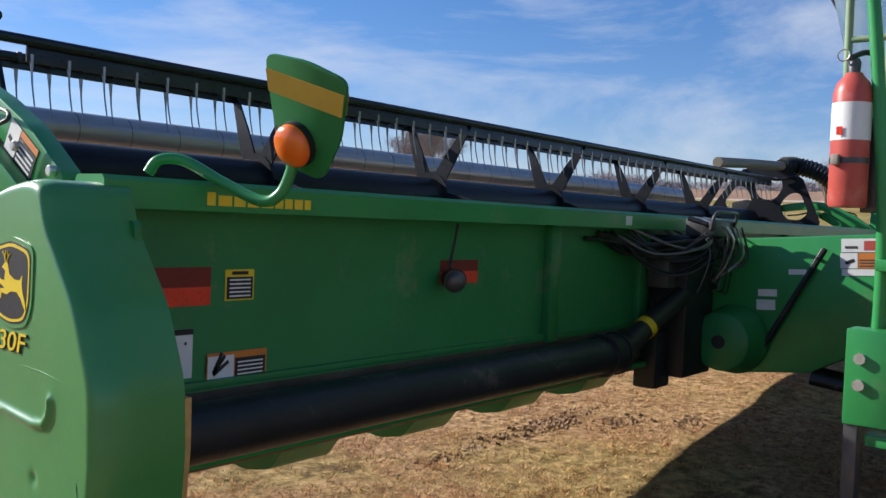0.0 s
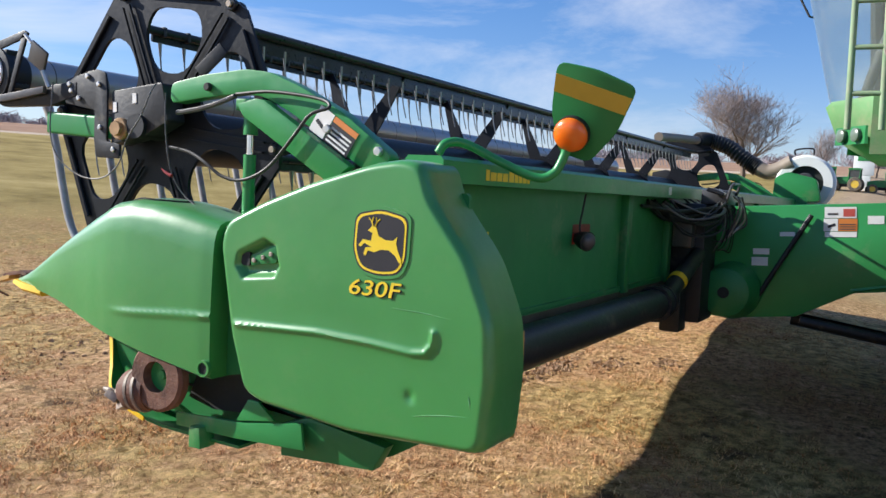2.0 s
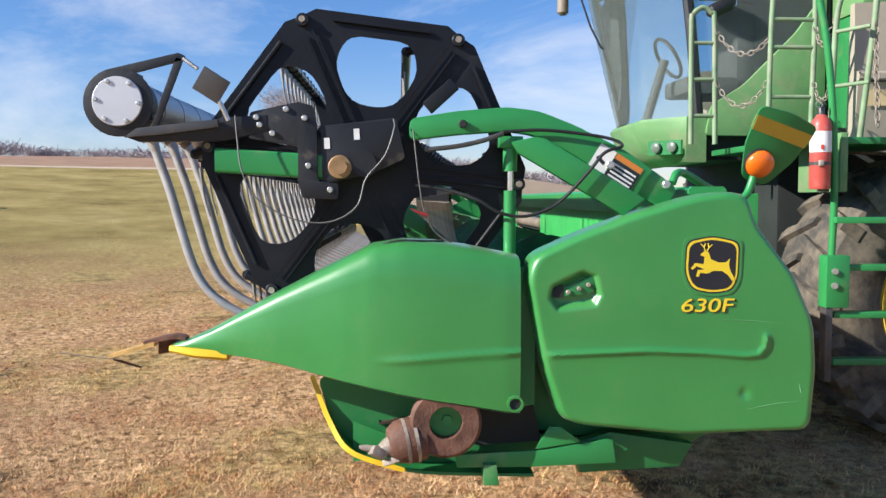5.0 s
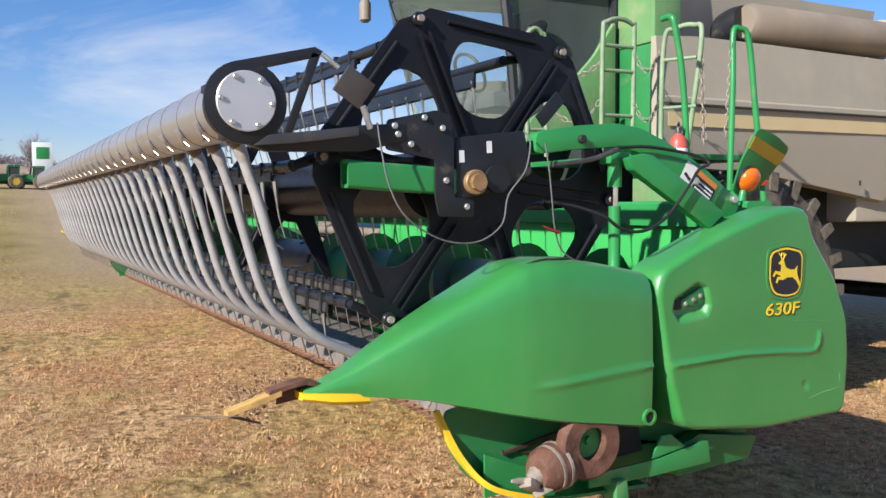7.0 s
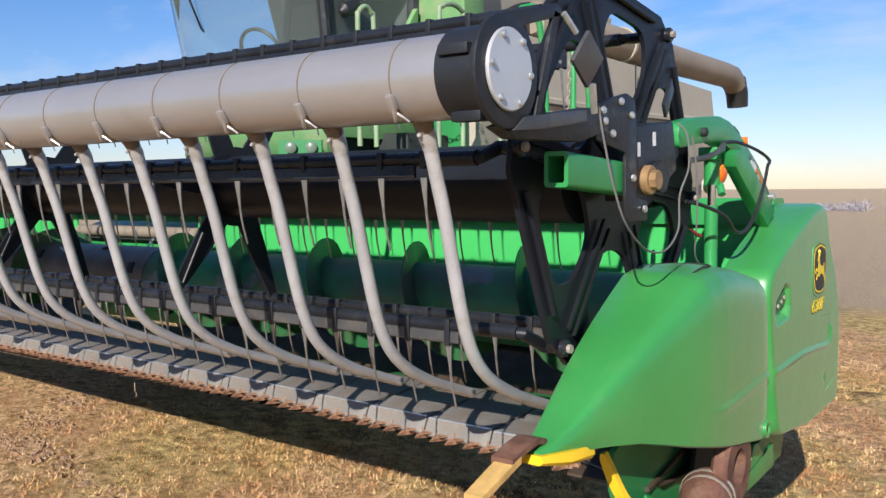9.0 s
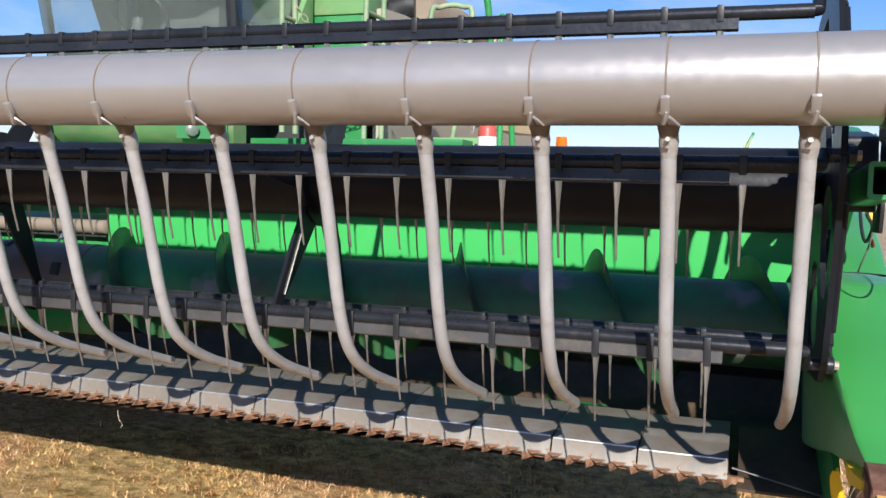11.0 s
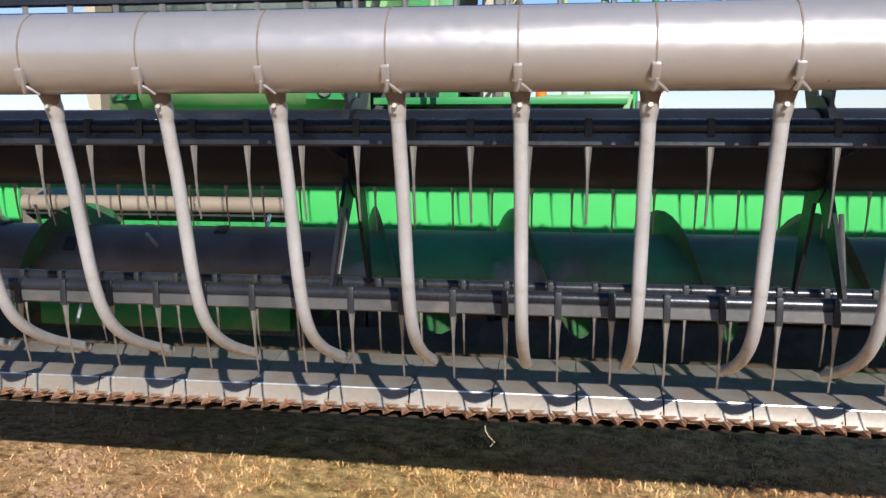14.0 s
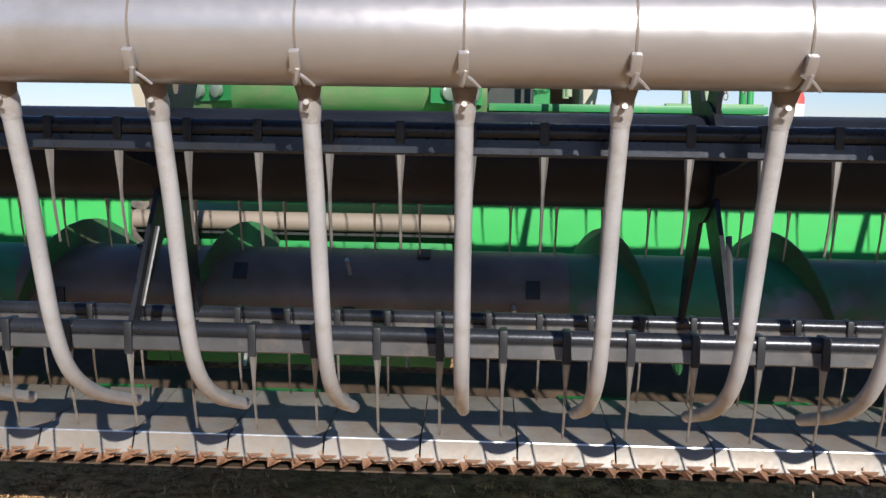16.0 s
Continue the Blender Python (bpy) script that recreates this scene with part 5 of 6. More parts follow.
for x0, x1, side in ((0.150, 0.166, 1), (9.25, 9.266, -1)):
    cells, holes = [], []
    for k in range(6):
        mid = radians(96.8 - 60 * k)
        u, v = (math.cos(mid), math.sin(mid)), (-math.sin(mid), math.cos(mid))
        to = lambda a, b: (PC[0] + u[0] * a + v[0] * b, PC[1] + u[1] * a + v[1] * b)
        cells.append([PC, to(0.520, -0.300), to(0.552, -0.318), to(0.588, -0.262), to(0.588, 0.262), to(0.552, 0.318), to(0.520, 0.300)])
        holes.append(rounded([to(0.505, -0.125), to(0.505, 0.125), to(0.395, 0.170), to(0.235, 0.095), to(0.235, -0.095), to(0.395, -0.170)], 0.085, 6))
    bm = B()
    cut_plate(bm, cells, holes, x0, x1)
    bmesh.ops.remove_doubles(bm, verts=bm.verts[:], dist=0.0005)
    plate = part("reel_end_plate", bm, REEL, reel, "dark cut-out end plate of the reel")
    out = x0 - 0.008 if side > 0 else x1 + 0.008
    for k in range(6):
        mid = radians(96.8 - 60 * k)
        u, v = Vector((0, math.cos(mid), math.sin(mid))), Vector((0, -math.sin(mid), math.cos(mid)))
        c = Vector((out, *PC))
        part("plate_rib", tube(B(), [c + u * 0.552 - v * 0.19, c + u * 0.552 + v * 0.19], 0.009, 8), REEL, plate)
        for q in (-1, 1):
            a, b = c + u * 0.17 + v * 0.068 * q, c + u * 0.50 + v * 0.262 * q
            part("plate_flange", loft(B(), [[p + Vector((0, 0, 0)), p + Vector((-0.012 * side, 0, 0)), p + Vector((-0.012 * side, 0, 0)) + v * 0.008 * q, p + v * 0.008 * q] for p in (a, b)]), REEL, plate)
    for (y, z), (py, pz) in zip(BATS, PIVOTS):
        part("bat_bearing", disc(B(), (py, pz), 0.026, x0 - 0.022, x0, 16, bevel=0.004), BATK, plate)
        part("pivot_bolt", disc(B(), (py, pz), 0.013, x0 - 0.034, x0 - 0.022, 8), DULL, plate)
        xs, xe = (x1 + 0.03, 0.235) if side > 0 else (x0 - 0.03, 9.18)
        part("crank_shaft", tube(B(), [(x1 if side > 0 else x0, py, pz), (xs, py, pz)], 0.018, 10), BATK, plate)
        part("bat_crank", tube(B(), [(xs - 0.01 * side, py, pz), (xs + 0.01 * side, py, pz), (xe - 0.02 * side, y, z), (xe, y, z)], [0.020, 0.020, 0.017, 0.017], 10), REEL, plate)
for x in (1.81, 3.27, 4.73, 6.19):
    part("tine_link", tube(B(), [(x - 0.01, 1.693, 1.405), (x - 0.02, 1.60, 1.60)], 0.008, 8, flat=0.6), BATM, reel, "grey steel link beside the spider")
part("stone_flap", box(B(), -0.006, 0.006, -0.075, 0.075, -0.028, 0.028, 0.004, Matrix.Translation((0.110, 0.955, 2.072)) @ Euler((radians(-42), 0, radians(10))).to_matrix().to_4x4()), BLACK, reel, "small black paddle on the end plate")
part("reel_stub_shaft", tube(B(), [(0.0, *PC), (0.15, *PC), (0.22, *RC)], 0.05, 18), BLACK, reel)

# ---- air bar ----
air = thing("air_bar", "long silver-grey air tube with curved nozzles before the reel", "air bar")
AY, AZ, AR = 2.165, 2.026, 0.100
part("main_tube", tube(B(), [(0.10, AY, AZ), (8.90, AY - 0.053, AZ)], AR, 48), TUBE, air)
bm = B()
disc(bm, (AY, AZ), AR + 0.008, 0.0, 0.115, 40)
part("end_collar", bm, BLACK, air)
for q in (0.4, 2.0, 3.6, 5.2):
    part("collar_clamp", box(B(), 0.02, 0.10, AY + (AR + 0.012) * math.cos(q) - 0.012, AY + (AR + 0.012) * math.cos(q) + 0.012, AZ + (AR + 0.012) * math.sin(q) - 0.012, AZ + (AR + 0.012) * math.sin(q) + 0.012, 0.003), BLACK, air)
bm = B()
prism(bm, [(AY + 0.004 + 0.130 * math.cos(radians(12 * k)), AZ + 0.128 * math.sin(radians(12 * k))) for k in range(30)], -0.014, 0.0, 0.003)
part("fan_end_plate", bm, BLACK, air, "black end plate with a round cover")
part("loop_bar", prism(B(), [(2.20, 2.150), (1.945, 2.212), (1.918, 2.200), (1.93, 2.182), (2.17, 2.118)], -0.013, -0.001, 0.002), BLACK, air)
part("plate_strut", prism(B(), [(1.955, 2.195), (1.925, 2.190), (2.03, 1.92), (2.055, 1.92)], -0.013, -0.001, 0.002), BLACK, air)
part("round_cover", disc(B(), (AY + 0.005, AZ + 0.003), 0.093, -0.024, -0.014, 48, bevel=0.003), ALU, air, "round aluminium cover with bolts")
for k in range(6):
    part("cover_bolt", bolt_heads(B(), [(AY + 0.005 + 0.080 * math.cos(radians(60 * k + 5)), AZ + 0.003 + 0.080 * math.sin(radians(60 * k + 5)))], 0.009, -0.032, -0.024), STEEL, air)
part("mount_bar", prism(B(), [(2.17, 1.905), (2.10, 1.925), (1.76, 1.975), (1.62, 1.985), (1.62, 1.925), (1.78, 1.885), (2.10, 1.880)], 0.005, 0.05, 0.004), BLACK, air)
part("mount_brace", prism(B(), [(2.15, 1.895), (2.02, 1.905), (1.80, 1.935), (1.80, 1.965), (2.10, 1.93)], -0.02, 0.0, 0.002), BATM, air)
bm = B()
box(bm, -0.048, 0.048, -0.055, 0.055, -0.006, 0.006, 0.003)
flap_at = Matrix.Translation((-0.03, 1.82, 2.09)) @ Euler((radians(15), radians(78), radians(12))).to_matrix().to_4x4() @ Matrix.Rotation(radians(30), 4, "Z")
bmesh.ops.transform(bm, matrix=flap_at, verts=bm.verts[:])
part("grey_flap", bm, BATM, air, "grey square flap on a link")
part("flap_link", tube(B(), [(-0.02, 1.925, 2.19), (-0.025, 1.87, 2.15)], 0.008, 6), STEEL, air)
part("flap_stem", tube(B(), [(-0.03, 1.79, 2.03), (-0.02, 1.76, 1.96)], 0.010, 6), STEEL, air)

noz = B()
NP = [(2.118, 1.895), (2.085, 1.797), (2.05, 1.693), (2.000, 1.510), (1.965, 1.400), (1.917, 1.308), (1.842, 1.238), (1.730, 1.178), (1.620, 1.136), (1.50, 1.094)]
pts = curve([(0, y, z) for y, z in NP], 4)
tube(noz, pts, [0.0187 - 0.002 * (q / (len(pts) - 1)) ** 2 for q in range(len(pts))], 16)
noz_mesh = link("nozzle", noz, NOZ)
stub = B()
tube(stub, [(0, 2.150, 1.955), (0, 2.140, 1.935), (0, 2.126, 1.908), (0, 2.118, 1.893)], [0.036, 0.028, 0.022, 0.021], 16)
stub_mesh = link("nozzle_socket", stub, SOCK)
coup = B()
tube(coup, [(0, 2.129, 1.918), (0, 2.118, 1.892), (0, 2.106, 1.862)], [0.0215, 0.0235, 0.0200], 18)
tube(coup, [(0, 2.150, 1.894), (0, 2.155, 1.896)], 0.006, 8)
coup_mesh = link("coupling", coup, NOZ)
strap = B()
disc(strap, (AY, AZ), AR + 0.0015, -0.0022, 0.0022, 48, hole=AR - 0.002)
strap_mesh = link("hose_strap", strap, SOCK)
buck = B()
box(buck, -0.010, 0.010, -0.008, 0.008, -0.020, 0.020, 0.004, Matrix.Translation((0, AY + 0.092, AZ - 0.060)) @ Euler((radians(-32), 0, 0)).to_matrix().to_4x4())
tube(buck, [(-0.004, AY + 0.088, AZ - 0.075), (0.0, AY + 0.078, AZ - 0.095), (0.004, AY + 0.07, AZ - 0.10)], 0.006, 6)
tube(buck, curve([(0.012, AY + 0.085, AZ - 0.075), (-0.014, AY + 0.074, AZ - 0.090), (-0.030, AY + 0.062, AZ - 0.104)], 3), [0.005, 0.0045, 0.004, 0.0035, 0.003, 0.003, 0.003], 6)
buck_mesh = link("strap_buckle", buck, TUBE)
for k in range(29):
    x = 0.252 + 0.305 * k
    m = Matrix.Translation((x, -0.006 * (x - 0.1), 0))
    nz = twin(noz_mesh, air, m)
    for ms in (stub_mesh, coup_mesh, strap_mesh, buck_mesh):
        twin(ms, nz, Matrix.Identity(4))
for o in (noz_mesh, stub_mesh, coup_mesh, strap_mesh, buck_mesh):
    bpy.data.objects.remove(o)


# ---- combine harvester ----
combine = thing("combine_harvester", "large green combine with dusty tan side panels carrying the header", "combine")
CX = 4.71
bm = B()
prism(bm, [(-0.12, 1.50), (-0.40, 1.595), (-1.60, 1.685), (-2.9, 1.86), (-2.9, 1.32), (-1.92, 1.142), (-1.22, 1.045), (-0.86, 0.845), (-0.40, 0.785), (-0.12, 0.80)], 4.0, 5.42, 0.012)
feeder = part("feeder_house", bm, GREEN, combine, "sloping green feeder house")
bm = B()
prism(bm, [(-1.60, 1.69), (-3.0, 1.84), (-3.0, 1.25), (-1.93, 1.12), (-1.85, 1.20)], 3.93, 5.49, 0.012)
part("feeder_collar", bm, GREEN, combine)
part("feeder_edge", tube(B(), [(3.996, -1.57, 1.66), (3.996, -1.60, 1.45), (3.996, -1.82, 1.20), (3.996, -1.20, 1.06)], 0.012, 6), GREEN, feeder)
for (y0, z0, w, h, mat) in ((-0.55, 1.26, 0.11, 0.042, WHITE), (-0.545, 1.18, 0.11, 0.06, WHITE), (-0.72, 1.40, 0.10, 0.03, WHITE), (-1.00, 1.545, 0.20, 0.075, WHITE), (-1.00, 1.455, 0.21, 0.085, ORANGE), (-1.01, 1.415, 0.20, 0.036, WHITE), (-1.27, 1.52, 0.10, 0.055, WHITE)):
    part("decal", card(B(), (3.9985, y0, z0), (0, -1, 0.06), (0, 0.06, 1), [(0, w, 0, h)], 0.0), mat, feeder)
part("decal_picture", card(B(), (3.997, -1.00, 1.545), (0, -1, 0.06), (0, 0.06, 1), [(0.118, 0.19, 0.010, 0.062)], 0.0), REDCAN, feeder)
part("decal_picture", card(B(), (3.997, -1.00, 1.545), (0, -1, 0.06), (0, 0.06, 1), [(0.02, 0.085, 0.020, 0.034)], 0.0), BATM, feeder)
part("decal_picture", card(B(), (3.997, -1.00, 1.455), (0, -1, 0.06), (0, 0.06, 1), [(0.0, 0.09, 0.0, 0.085)], 0.0), WHITE, feeder)
part("decal_picture", card(B(), (3.9955, -1.00, 1.455), (0, -0.9, 0.4), (0, 0.4, 0.9), [(0.035, 0.085, 0.008, 0.026)], 0.0), INK, feeder)
for q in range(3):
    part("decal_line", card(B(), (3.997, -1.00, 1.455), (0, -1, 0.06), (0, 0.06, 1), [(0.10, 0.20, 0.010 + 0.016 * q, 0.017 + 0.016 * q)], 0.0), BATM, feeder)
bm = B()
tube(bm, [(3.80, -0.40, 0.985), (3.82, -0.40, 0.985), (3.86, -0.40, 0.985), (4.0, -0.42, 0.99)], [0.12, 0.17, 0.18, 0.21], 30)
part("drive_cover", bm, SHEET, feeder, "round green drive cover")
# near-black disc painted as the shade inside the hole
part("cover_hole", disc(B(), (-0.40, 0.985), 0.04, 3.792, 3.80, 18), INNER, feeder)
part("feeder_strut", tube(B(), [(3.97, -0.92, 1.56), (3.97, -0.55, 0.86)], 0.018, 8), BLACK, feeder)
part("underside_bar", tube(tube(B(), [(3.9, -0.9, 0.83), (4.1, -2.6, 0.62)], 0.035, 10), [(4.3, -0.8, 0.80), (4.5, -2.6, 0.55)], 0.05, 10), BLACK, combine)
# couplings and hoses over the feeder
hoses = thing("hydraulic_coupling", "tangle of black hoses and metal couplings above the feeder", "hoses")
part("coupling_block", box(B(), 3.62, 3.92, -0.42, -0.24, 1.60, 1.70, 0.012), BATM, hoses)
part("coupling_handle", tube(B(), curve([(3.50, -0.44, 1.64), (3.52, -0.46, 1.73), (3.70, -0.46, 1.745), (3.86, -0.45, 1.735), (3.90, -0.42, 1.66)], 5), 0.010, 8), BATM, hoses)
rngh = random.Random(5)
for k in range(10):
    y0, z0 = -0.30 - 0.03 * rngh.random(), 1.62 + 0.05 * rngh.random()
    e = (3.2 + 0.5 * rngh.random(), -0.12, 1.45 + 0.2 * rngh.random())
    part("hose", tube(B(), curve([(2.75 + 0.4 * rngh.random(), -0.075, 1.56 + 0.05 * rngh.random()), (3.2, -0.14 - 0.05 * rngh.random(), 1.48 + 0.07 * rngh.random()), (3.55 + 0.1 * rngh.random(), -0.36, 1.46 + 0.12 * rngh.random()), (3.75, y0 - 0.08, z0 - 0.08), (3.78 + 0.12 * rngh.random(), y0, z0)], 6), 0.010 + 0.004 * rngh.random(), 8), HOSE, hoses)
for k in range(16):
    x0, z0 = 3.0 + 0.9 * rngh.random(), 1.50 + 0.16 * rngh.random()
    sag = 0.06 + 0.12 * rngh.random()
    pts = [(x0, -0.10 - 0.05 * rngh.random(), z0), (x0 + 0.18, -0.20 - 0.12 * rngh.random(), z0 - sag), (x0 + 0.36, -0.34 - 0.1 * rngh.random(), z0 - sag * rngh.random()), (3.62 + 0.3 * rngh.random(), -0.36, 1.60 + 0.08 * rngh.random())]
    part("wire", tube(B(), curve(pts, 5), 0.004 + 0.004 * rngh.random(), 6), WIRE if k % 4 == 0 else HOSE, hoses)
for k in range(6):
    x0 = 3.52 + 0.07 * k
    part("hose_end", tube(B(), [(x0, -0.30, 1.70), (x0 + 0.01, -0.36, 1.685), (x0 + 0.01, -0.41, 1.67)], [0.014, 0.017, 0.012], 8), STEEL if k % 2 else BLACK, hoses)
    part("drop_wire", tube(B(), curve([(x0, -0.40, 1.62), (x0 + 0.02, -0.43, 1.50), (x0 - 0.02, -0.42, 1.38 - 0.02 * k), (x0 + 0.03, -0.36, 1.28)], 4), 0.004, 5), WIRE if k % 3 == 0 else HOSE, hoses)
part("valve_block", box(B(), 3.42, 3.54, -0.24, -0.11, 1.30, 1.50, 0.012), BATM, hoses)
for k in range(5):
    part("metal_pipe", tube(B(), curve([(3.60 + 0.08 * k, -0.46, 1.66), (3.62 + 0.08 * k, -0.50, 1.60 - 0.03 * k), (3.66 + 0.06 * k, -0.44, 1.42), (3.70, -0.38, 1.34)], 5), 0.007, 6), STEEL if k % 2 else BATM, hoses)


def build_tyre(parent, c, x0, x1, r, rim, lugs=22):
    """A lugged tractor tyre on a dished yellow rim, axle along x; x0 the outer side."""
    y, z = c
    s = 1 if x1 > x0 else -1
    bm = B()
    prof = [(x0 + s * 0.05, rim), (x0 + s * 0.0, rim + 0.10), (x0 - s * 0.01, rim + 0.5 * (r - rim)), (x0 + s * 0.03, r - 0.09), (x0 + s * 0.10, r - 0.045), (0.5 * (x0 + x1), r - 0.035), (x1 - s * 0.10, r - 0.045), (x1 - s * 0.03, r - 0.09), (x1, rim + 0.3 * (r - rim)), (x1 - s * 0.05, rim)]
    n = 44
    loft(bm, [[(x, y + q * math.cos(2 * math.pi * k / n), z + q * math.sin(2 * math.pi * k / n)) for k in range(n)] for x, q in prof], caps=False)
    tyre = part("tyre", bm, RUBBER, parent, "dusty lugged rubber tyre")
    mid = 0.5 * (x0 + x1)
    for half in (0, 1):
        xs = (x0 - s * 0.004, mid + s * 0.03) if half == 0 else (x1 + s * 0.004, mid - s * 0.03)
        rows = []
        for f in (0, 0.25, 1):
            base, top = (r - 0.17, r - 0.02) if f == 0 else (r - 0.06, r)
            w = 0.055 / r if f < 1 else 0.035 / r
            rows.append([(xs[0] + (xs[1] - xs[0]) * f, q * math.cos(0.16 * f + d), q * math.sin(0.16 * f + d)) for q, d in ((base, -w), (top, -w * 0.7), (top, w * 0.7), (base, w))])
        first = None
        for k in range(lugs):
            m = Matrix.Translation((0, y, z)) @ Matrix.Rotation(2 * math.pi * (k + 0.5 * half) / lugs, 4, "X")
            if first is None:
                first = part("tread_lug", loft(B(), rows), RUBBER, tyre)
                first.matrix_basis = m
            else:
                twin(first, tyre, m)
    bm = B()
    prof = [(x0 + s * 0.045, rim + 0.012), (x0 + s * 0.03, rim), (x0 + s * 0.06, rim - 0.03), (x0 + s * 0.20, rim - 0.06), (x0 + s * 0.30, rim - 0.10), (x0 + s * 0.30, 0.22), (x0 + s * 0.24, 0.19), (x0 + s * 0.20, 0.12), (x0 + s * 0.20, 0.01)]
    loft(bm, [[(x, y + q * math.cos(2 * math.pi * k / n), z + q * math.sin(2 * math.pi * k / n)) for k in range(n)] for x, q in prof], caps=False)
    rimo = part("rim", bm, RIMY, parent, "dusty yellow wheel rim")
    for k in range(10):
        a = 2 * math.pi * k / 10
        part("wheel_bolt", disc(B(), (y + 0.155 * math.cos(a), z + 0.155 * math.sin(a)), 0.016, x0 + s * 0.20, x0 + s * 0.235, 8), BATM, rimo)


build_tyre(combine, (-2.60, 0.98), 2.25, 3.05, 1.0, 0.52)
build_tyre(combine, (-2.62, 0.98), 6.80, 6.00, 1.0, 0.52)
build_tyre(combine, (-6.62, 0.66), 2.85, 3.35, 0.68, 0.36, 18)
build_tyre(combine, (-6.62, 0.66), 6.57, 6.07, 0.68, 0.36, 18)
part("front_axle", tube(B(), [(3.0, -2.62, 0.98), (6.4, -2.62, 0.98)], 0.16, 16), BLACK, combine)
part("rear_axle", tube(B(), [(3.0, -6.62, 0.66), (6.4, -6.62, 0.66)], 0.09, 12), BLACK, combine)
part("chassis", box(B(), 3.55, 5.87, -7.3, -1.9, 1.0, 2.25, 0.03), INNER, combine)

# side bodies
for side in (1, -1):
    X = (lambda x: x) if side > 0 else (lambda x: 2 * CX - x)
    rows = []
    for y, zl, zc, zt in ((-2.28, 2.02, 2.60, 3.14), (-2.75, 2.00, 2.60, 3.17), (-3.6, 1.95, 2.60, 3.17), (-5.29, 1.70, 2.60, 3.15), (-5.30, 1.70, 2.60, 3.15), (-5.55, 1.86, 2.60, 3.15), (-6.0, 2.02, 2.61, 3.13), (-6.45, 1.93, 2.62, 3.12), (-6.80, 1.72, 2.64, 3.10), (-7.45, 1.78, 2.66, 3.08), (-7.92, 2.05, 2.68, 3.07)):
        rows.append([(X(3.17), y, zl), (X(3.12), y, zl + 0.02), (X(3.08), y, zl + 0.45 * (zc - zl)), (X(3.06), y, zc - 0.05), (X(3.04), y, zc - 0.03), (X(3.04), y, zc + 0.01), (X(3.10), y, zc + 0.035), (X(3.14), y, zt), (X(3.20), y, zt), (X(3.22), y, zl)])
    panel = part("side_panel", loft(B(), rows), TAN, combine, "dusty tan side panel with a yellow stripe")
    part("panel_stripe", loft(B(), [[(X(3.060), y, z + 0.05), (X(3.056), y, z + 0.05), (X(3.056), y, z + 0.17), (X(3.060), y, z + 0.17)] for y, z in ((-2.35, 2.32), (-4.0, 2.33), (-5.3, 2.335), (-6.5, 2.36), (-7.85, 2.40))]), TANSTRIPE, panel)
    part("panel_seam", box(B(), X(3.052) - 0.006, X(3.052) + 0.006, -5.305, -5.290, 1.75, 3.14), INNER, panel)
    part("fender_lip", tube(B(), curve([(X(3.07), -5.45, 1.74), (X(3.05), -5.62, 1.92), (X(3.05), -6.0, 2.05), (X(3.05), -6.42, 1.97), (X(3.06), -6.74, 1.75)], 6), 0.022, 8), TAN, panel)
    part("panel_crease", loft(B(), [[(X(3.046), y, z), (X(3.034), y, z), (X(3.034), y, z + 0.014), (X(3.046), y, z + 0.014)] for y, z in ((-2.35, 2.545), (-5.3, 2.548), (-6.5, 2.57), (-7.9, 2.63))]), INNER, panel)
    part("panel_latch", tube(B(), [(X(3.05), -4.85, 1.92), (X(3.05), -4.85, 1.87)], 0.012, 6), INNER, panel)
part("rear_body", box(B(), 3.2, 6.22, -7.8, -5.0, 1.5, 3.05, 0.05), TAN, combine)
part("grain_tank", loft(B(), [[(3.58, -2.75, z), (5.84, -2.75, z), (5.84, -5.6, z), (3.58, -5.6, z)] if z < 3.3 else [(3.54, -2.6, z), (5.88, -2.6, z), (5.88, -5.7, z), (3.54, -5.7, z)] for z in (2.4, 3.18, 3.75)]), TAN, combine, "flared tan grain tank")
part("engine_hood", box(B(), 3.4, 6.0, -7.2, -5.7, 3.0, 3.18, 0.04), BLACK, combine)
bm = B()
tube(bm, [(3.32, -3.50, 3.39), (3.32, -3.56, 3.39), (3.31, -5.40, 3.39), (3.30, -8.82, 3.40), (3.30, -9.14, 3.39), (3.29, -9.35, 3.28)], [0.14, 0.185, 0.185, 0.175, 0.175, 0.165], 28)
spout = part("unloading_auger", bm, SPOUT, combine, "long dusty tan unloading auger")
part("auger_spout", tube(B(), [(3.29, -9.28, 3.35), (3.29, -9.42, 3.17), (3.29, -9.46, 2.98)], [0.17, 0.16, 0.15], 18), HOSE, spout)
for y in (-5.05, -5.08):
    part("auger_flange", tube(B(), [(3.31, y - 0.40, 3.39), (3.31, y - 0.42, 3.39)], 0.205, 24), TAN, spout)
part("auger_elbow", tube(B(), curve([(3.75, -3.5, 3.1), (3.6, -3.5, 3.30), (3.45, -3.52, 3.38), (3.34, -3.54, 3.39)], 5), 0.17, 18), BLACK, combine)
part("beacon_arm", tube(B(), curve([(3.1, -7.7, 1.95), (3.0, -8.1, 2.02), (2.95, -8.45, 2.15), (2.95, -8.62, 2.3)], 5), 0.014, 8), BLACK, combine)
part("beacon", tube(B(), [(2.95, -8.62, 2.30), (2.95, -8.62, 2.36), (2.95, -8.62, 2.48)], [0.06, 0.085, 0.08], 14), AMBER, combine, "amber lamp on a rear arm")

# cab
cab = part("cab_base", loft(B(), [[(3.85, -1.42, z), (5.57, -1.42, z), (5.57, -1.25, z), (5.2, yf, z), (4.22, yf, z), (3.85, -1.25, z)] for z, yf in ((1.98, -1.25), (2.10, -1.02), (2.32, -0.93), (2.36, -0.97))]), FADED, combine, "light green cab base with lamps")
